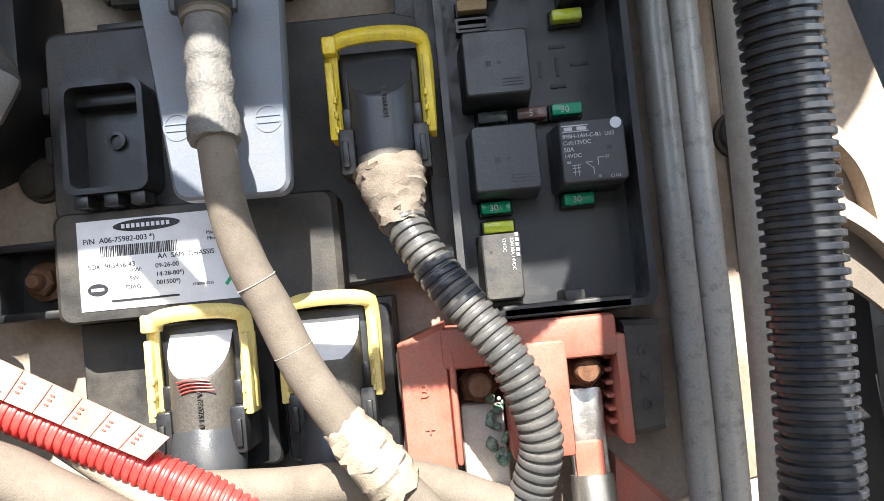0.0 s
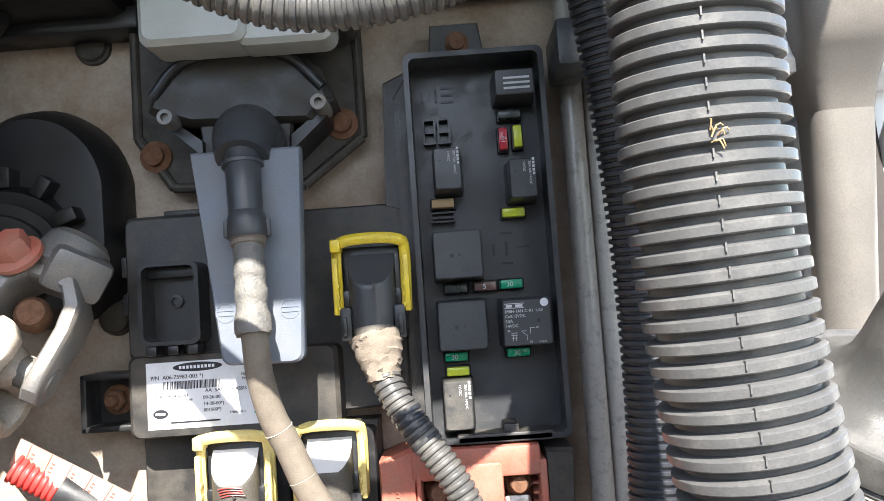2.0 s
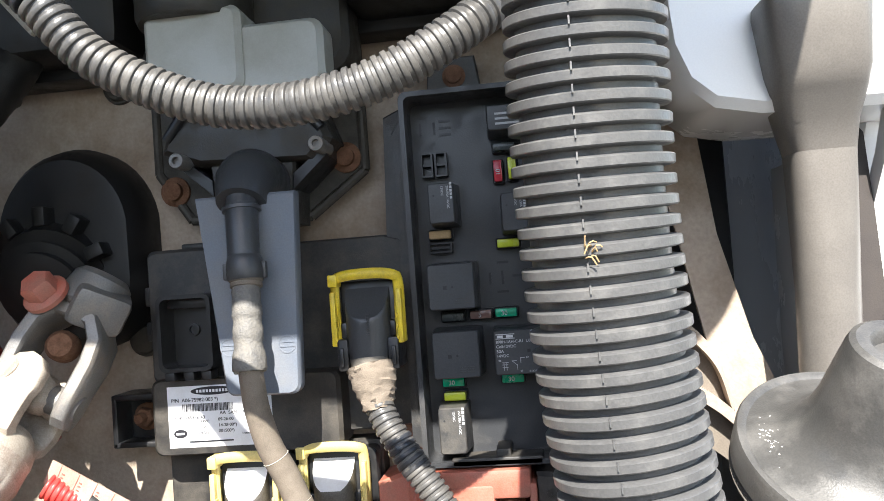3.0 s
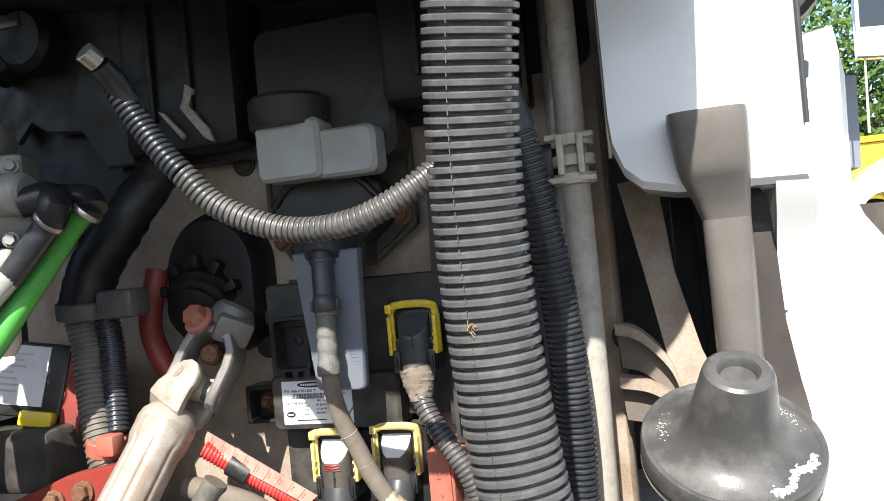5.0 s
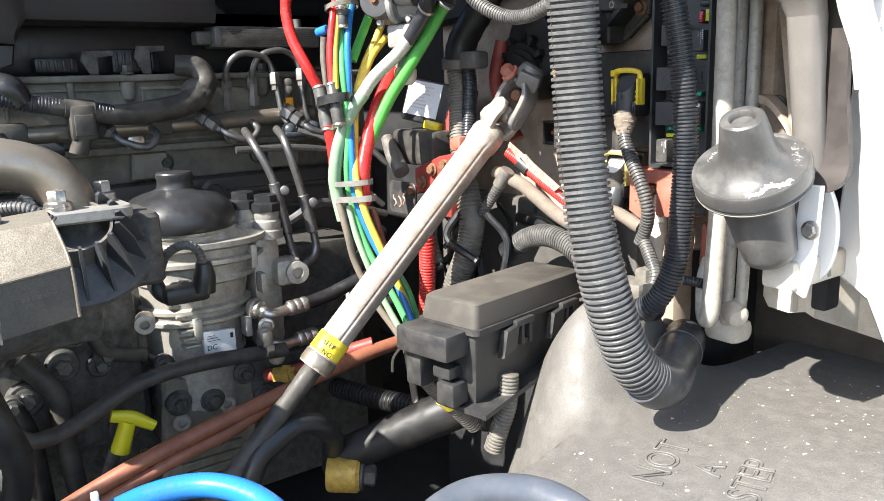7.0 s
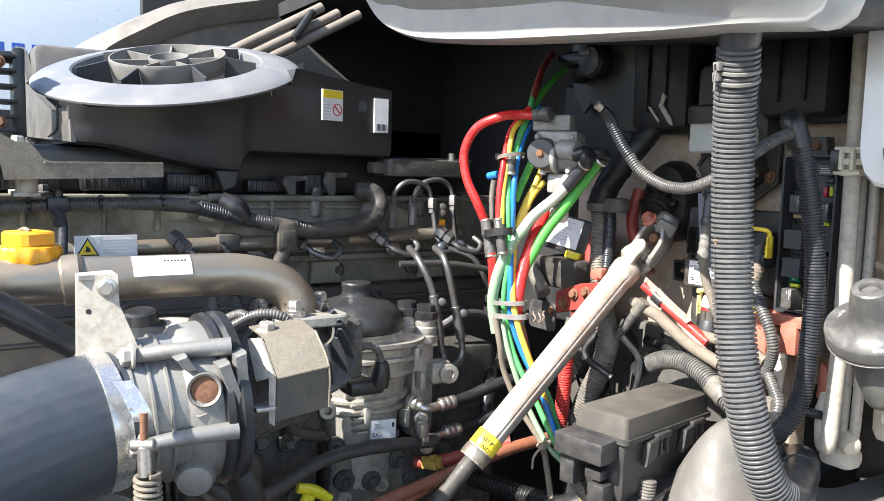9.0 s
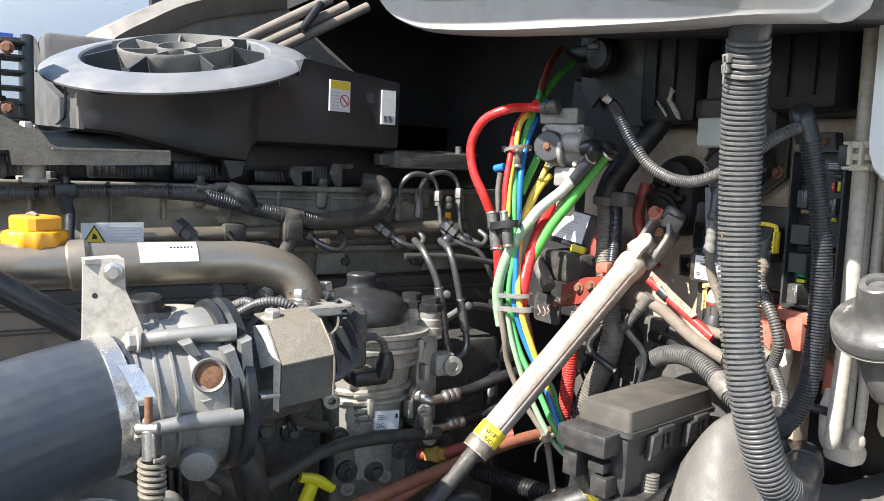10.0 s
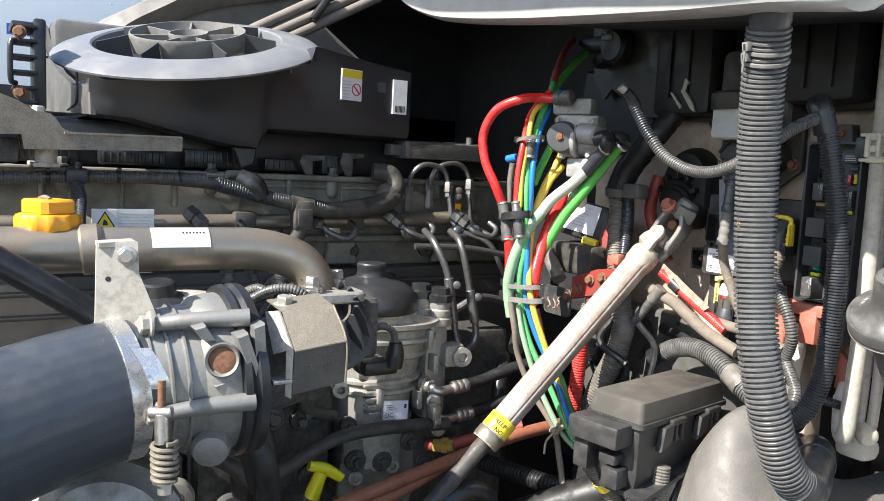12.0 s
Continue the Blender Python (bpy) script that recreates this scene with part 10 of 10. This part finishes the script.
part("liner", b, HOOD_LINER, hood)
# unseen shell behind the camera; its height sets how dark the shade gets
b = bm()
skin(b, [[V(x, -1.80 - 0.10 * math.sin(math.pi * (x + 1.3) / 1.75), 0.85), V(x, -1.95 - 0.10 * math.sin(math.pi * (x + 1.3) / 1.75), 1.6), V(x, -1.82 - 0.06 * math.sin(math.pi * (x + 1.3) / 1.75), 1.98), V(x, -1.85 - 0.06 * math.sin(math.pi * (x + 1.3) / 1.75), 1.98), V(x, -1.98 - 0.10 * math.sin(math.pi * (x + 1.3) / 1.75), 1.6), V(x, -1.83 - 0.10 * math.sin(math.pi * (x + 1.3) / 1.75), 0.85)] for x in [-1.3 + 1.75 * k / 14 for k in range(15)]])
part("shell", b, HOOD_LINER, hood, "unseen tilted hood shell in front of the engine, holding back skylight")
for p0, p1 in (((-0.75, -0.125, 1.868), (-0.75, 0.05, 1.968)), ((-0.745, -0.095, 1.862), (-0.745, 0.08, 1.960)), ((-0.74, -0.060, 1.862), (-0.74, 0.12, 1.962))):
    b = bm()
    tube(b, [p0, p1], 0.009, 16, 0.02)
    single("hood_pipe", b, TAN_FLANGE, "dull tan steel pipe under the hood", "pipe", group="tan hood pipes")
b = bm()
box(b, (-0.74, 0.0, 1.90), (-0.722, 0.012, 1.965), 0.003, m=Matrix.Translation((-0.73, 0, 1.93)) @ pose(0, 0, 0, -35, 0, 0) @ Matrix.Translation((0.73, 0, -1.93)))
single("pipe_strap", b, BLACK, "black strap across the tan pipes", "strap")
b = bm()
prism(b, [(0.02, 1.86), (0.10, 1.895), (0.10, 1.84), (0.04, 1.82)], "x", -0.98, -0.96)
single("hood_hinge_plate", b, HOOD_LINER, "grey plate deep under the hood", "plate")

# ---- yard beyond ----
vt = thing("box_truck", (-9.5, -1.0, 0), "white box truck body with blue lettering bars", "truck")
b = bm()
box(b, (-10.5, -6.0, 1.0), (-8.0, 2.4, 4.2), 0.03)
part("box_body", b, WHITE, vt)
b = bm()
for k in range(17):
    box(b, (-8.0, -2.38 + k * 0.17, 2.68), (-7.995, -2.27 + k * 0.17, 2.78))
islands("lettering_bar", b, INK_BLUE, vt)
b = bm()
for k in range(12):
    for y in (0.75, 0.95):
        lathe(b, (-8.0, y, 2.0 + k * 0.12), (1, 0, 0), [(0.008, 0), (0.005, 0.004)], 8)
islands("rivet", b, STEEL, vt)
for y in (-4.5, 1.2):
    b = bm()
    cyl(b, (-9.6, y, 0.5), (-8.1, y, 0.5), 0.5, n=28, bev=0.05)
    part("wheel", b, TYRE, vt)

bank = bm()
box(bank, (-30, 10.2, 0.0), (45, 60, 1.16), 0.05)
single("ground_bank", bank, ASPHALT, "raised asphalt terrace at the yard's far side", "ground", kind="structure")
FAR = 11.14


def yard(x, z):
    """Side elevation of the parked trucks, drawn out to their true size."""
    return 0.286 + 1.3 * (x - 0.286), 1.657 + 1.3 * (z - 1.657)


def side_view(b, pts, y0, y1, bev=0.0):
    return prism(b, [yard(*p) for p in pts], "y", y1, y0, bev)


def wheel_of(parent, x, z, r):
    cx, cz = yard(x, z)
    b = bm()
    lathe(b, (cx, FAR + 0.34, cz), (0, -1, 0), [(r * 0.6, 0), (r * 0.97, 0.02), (r, 0.06), (r, 0.26), (r * 0.96, 0.30), (r * 0.64, 0.31), (r * 0.60, 0.29)], 40)
    tyre = part("wheel", b, TYRE, parent)
    b = bm()
    lathe(b, (cx, FAR + 0.10, cz), (0, -1, 0), [(r * 0.62, 0), (r * 0.62, 0.06), (r * 0.55, 0.065), (r * 0.5, 0.02), (r * 0.26, 0.03), (r * 0.22, 0.09), (r * 0.1, 0.10)], 32)
    part("rim", b, ALU, tyre)


tr = thing("parked_truck", (0.83, FAR + 1.2, 1.16), "parked white truck with a sloping hood and sleeper cab", "truck")
b = bm()
arch = [(0.707 + 0.47 * math.cos(a), 1.684 + 0.47 * math.sin(a)) for a in [math.pi * (k / 14) for k in range(15)]]
side_view(b, [(-1.0, 1.60), (-1.0, 2.20), (-0.163, 2.43), (0.0, 2.53), (0.218, 2.613), (0.333, 2.633), (0.441, 2.936), (0.340, 2.935), (0.413, 3.007), (0.842, 3.329), (1.166, 3.442), (1.295, 3.544), (1.829, 3.634), (1.90, 3.12), (1.87, 2.19), (1.85, 1.62)] + arch[:] + [(0.2, 1.62)], FAR, FAR + 2.4)
part("body", b, WHITE, tr)
b = bm()
side_view(b, [(0.345, 2.640), (0.449, 2.925), (0.585, 2.945), (0.470, 2.640)], FAR - 0.008, FAR + 0.02)
part("windscreen", b, GLASS_DARK, tr)
b = bm()
side_view(b, [(0.655, 2.640), (0.672, 2.915), (0.9765, 2.9144), (0.9538, 2.6352)], FAR - 0.008, FAR + 0.02)
part("side_window", b, GLASS_DARK, tr)
b = bm()
side_view(b, [(1.255, 3.16), (1.272, 3.325), (1.560, 3.325), (1.585, 3.300), (1.570, 3.155), (1.540, 3.140)], FAR - 0.008, FAR + 0.02)
part("sleeper_window", b, GLASS_DARK, tr)
b = bm()
side_view(b, [(1.895, 3.12), (2.010, 3.105), (1.975, 2.18), (1.872, 2.19)], FAR + 0.05, FAR + 0.9)
part("side_fairing", b, COVER, tr, "grey side fairing")
b = bm()
side_view(b, [(0.60, 2.46), (0.78, 2.44), (0.80, 2.95), (0.63, 2.96)], FAR - 0.25, FAR - 0.12, 0.01)
part("mirror", b, WHITE, tr)
b = bm()
for pts in ([(0.60, 2.20), (1.15, 2.17), (1.15, 2.185), (0.60, 2.215)], [(0.86, 2.36), (0.95, 2.355), (0.95, 2.385), (0.86, 2.39)]):
    side_view(b, pts, FAR - 0.012, FAR + 0.01)
islands("trim_strip", b, CHARCOAL, tr)
wheel_of(tr, 0.707, 1.684, 0.525)
nb = thing("neighbour_truck", (3.2, FAR + 1.0, 1.16), "second parked white truck with a chrome mirror", "truck")
b = bm()
arch = [(2.05 + 0.21 * math.cos(a), 1.62 + 0.28 * math.sin(a)) for a in [math.pi * (1 - k / 12) for k in range(13)]]
side_view(b, [(1.82, 1.62)] + arch + [(4.4, 1.62), (4.4, 2.75), (2.9, 2.55), (2.144, 2.187), (1.95, 2.10), (1.824, 2.0)], FAR - 0.5, FAR + 1.6)
part("body", b, WHITE, nb)
wheel_of(nb, 2.05, 1.60, 0.33)
b = bm()
side_view(b, [(1.885, 3.14), (1.905, 3.90), (2.215, 3.90), (2.185, 3.105)], FAR - 0.9, FAR - 0.75, 0.02)
part("mirror", b, CHROME, nb, "chrome mirror")
b = bm()
side_view(b, [(1.93, 3.42), (1.945, 3.86), (2.165, 3.86), (2.15, 3.40)], FAR - 0.908, FAR - 0.89)
part("mirror_glass", b, GLASS_DARK, nb)
b = bm()
side_view(b, [(1.930, 2.45), (1.960, 3.2), (1.975, 3.2), (1.950, 2.45)], FAR - 0.8, FAR - 0.77)
part("mirror_post", b, STEEL, nb)
cn = thing("yellow_container", (3.0, FAR + 3.5, 1.16), "orange and yellow container in the yard", "container")
b = bm()
side_view(b, [(1.6, 1.30), (1.6, 2.62), (3.4, 2.62), (3.4, 1.30)], FAR + 3.0, FAR + 4.0, 0.02)
part("body", b, YELLOW_STICKER, cn)
b = bm()
side_view(b, [(1.6, 2.62), (1.6, 2.70), (3.4, 2.70), (3.4, 2.62)], FAR + 2.95, FAR + 4.0)
part("top_rail", b, ORANGE, cn, "orange top rail")


def tree(x, y, h, seed):
    rnd = random.Random(seed)
    ob = thing("tree", (x, y, 1.15), "sunlit green broadleaf tree at the yard's edge", "tree", group="trees at the yard's edge")
    b = bm()
    tube(b, [(x, y, 0), (x + 0.1, y, h * 0.4), (x - 0.1, y, h * 0.8)], [0.22, 0.15, 0.05], 10, 0.4)
    for k in range(7):
        a = rnd.uniform(0, 6.28)
        z = h * rnd.uniform(0.3, 0.7)
        tube(b, [(x, y, z), (x + math.cos(a) * 1.0, y + math.sin(a) * 1.0, z + 0.7), (x + math.cos(a) * 1.9, y + math.sin(a) * 1.9, z + 1.1)], [0.07, 0.02], 6, 0.4)
    part("trunk", b, BARK, ob)
    verts, faces = [], []
    for k in range(5200):
        a, t = rnd.uniform(0, 6.28), rnd.random()
        c = V(x, y, h * 0.62) + V(math.cos(a) * 2.3 * math.sqrt(t) * rnd.uniform(0.5, 1.1), math.sin(a) * 2.3 * math.sqrt(t) * rnd.uniform(0.5, 1.1), h * 0.42 * rnd.uniform(-1, 1) * math.sqrt(1 - t * 0.8))
        u = V(rnd.uniform(-1, 1), rnd.uniform(-1, 1), rnd.uniform(-1, 1)).normalized() * rnd.uniform(0.07, 0.15)
        w = u.orthogonal().normalized() * rnd.uniform(0.05, 0.09)
        i = len(verts)
        verts += [c - u, c + w, c + u, c - w]
        faces.append((i, i + 1, i + 2, i + 3))
    mesh = bpy.data.meshes.new("crown")
    mesh.from_pydata([tuple(v - V(x, y, 1.15)) for v in verts], [], faces)
    mesh.materials.append(LEAF)
    cr = new("crown", mesh)
    cr.parent = ob


for k, (x, y, h) in enumerate(((-6.0, 22, 6.4), (-2.5, 21, 7.0), (0.8, 22, 6.2), (4.2, 21, 7.2), (7.6, 22, 6.5), (11.0, 21, 7.0), (-9.5, 23, 7.0))):
    tree(x, y, h, 40 + k)
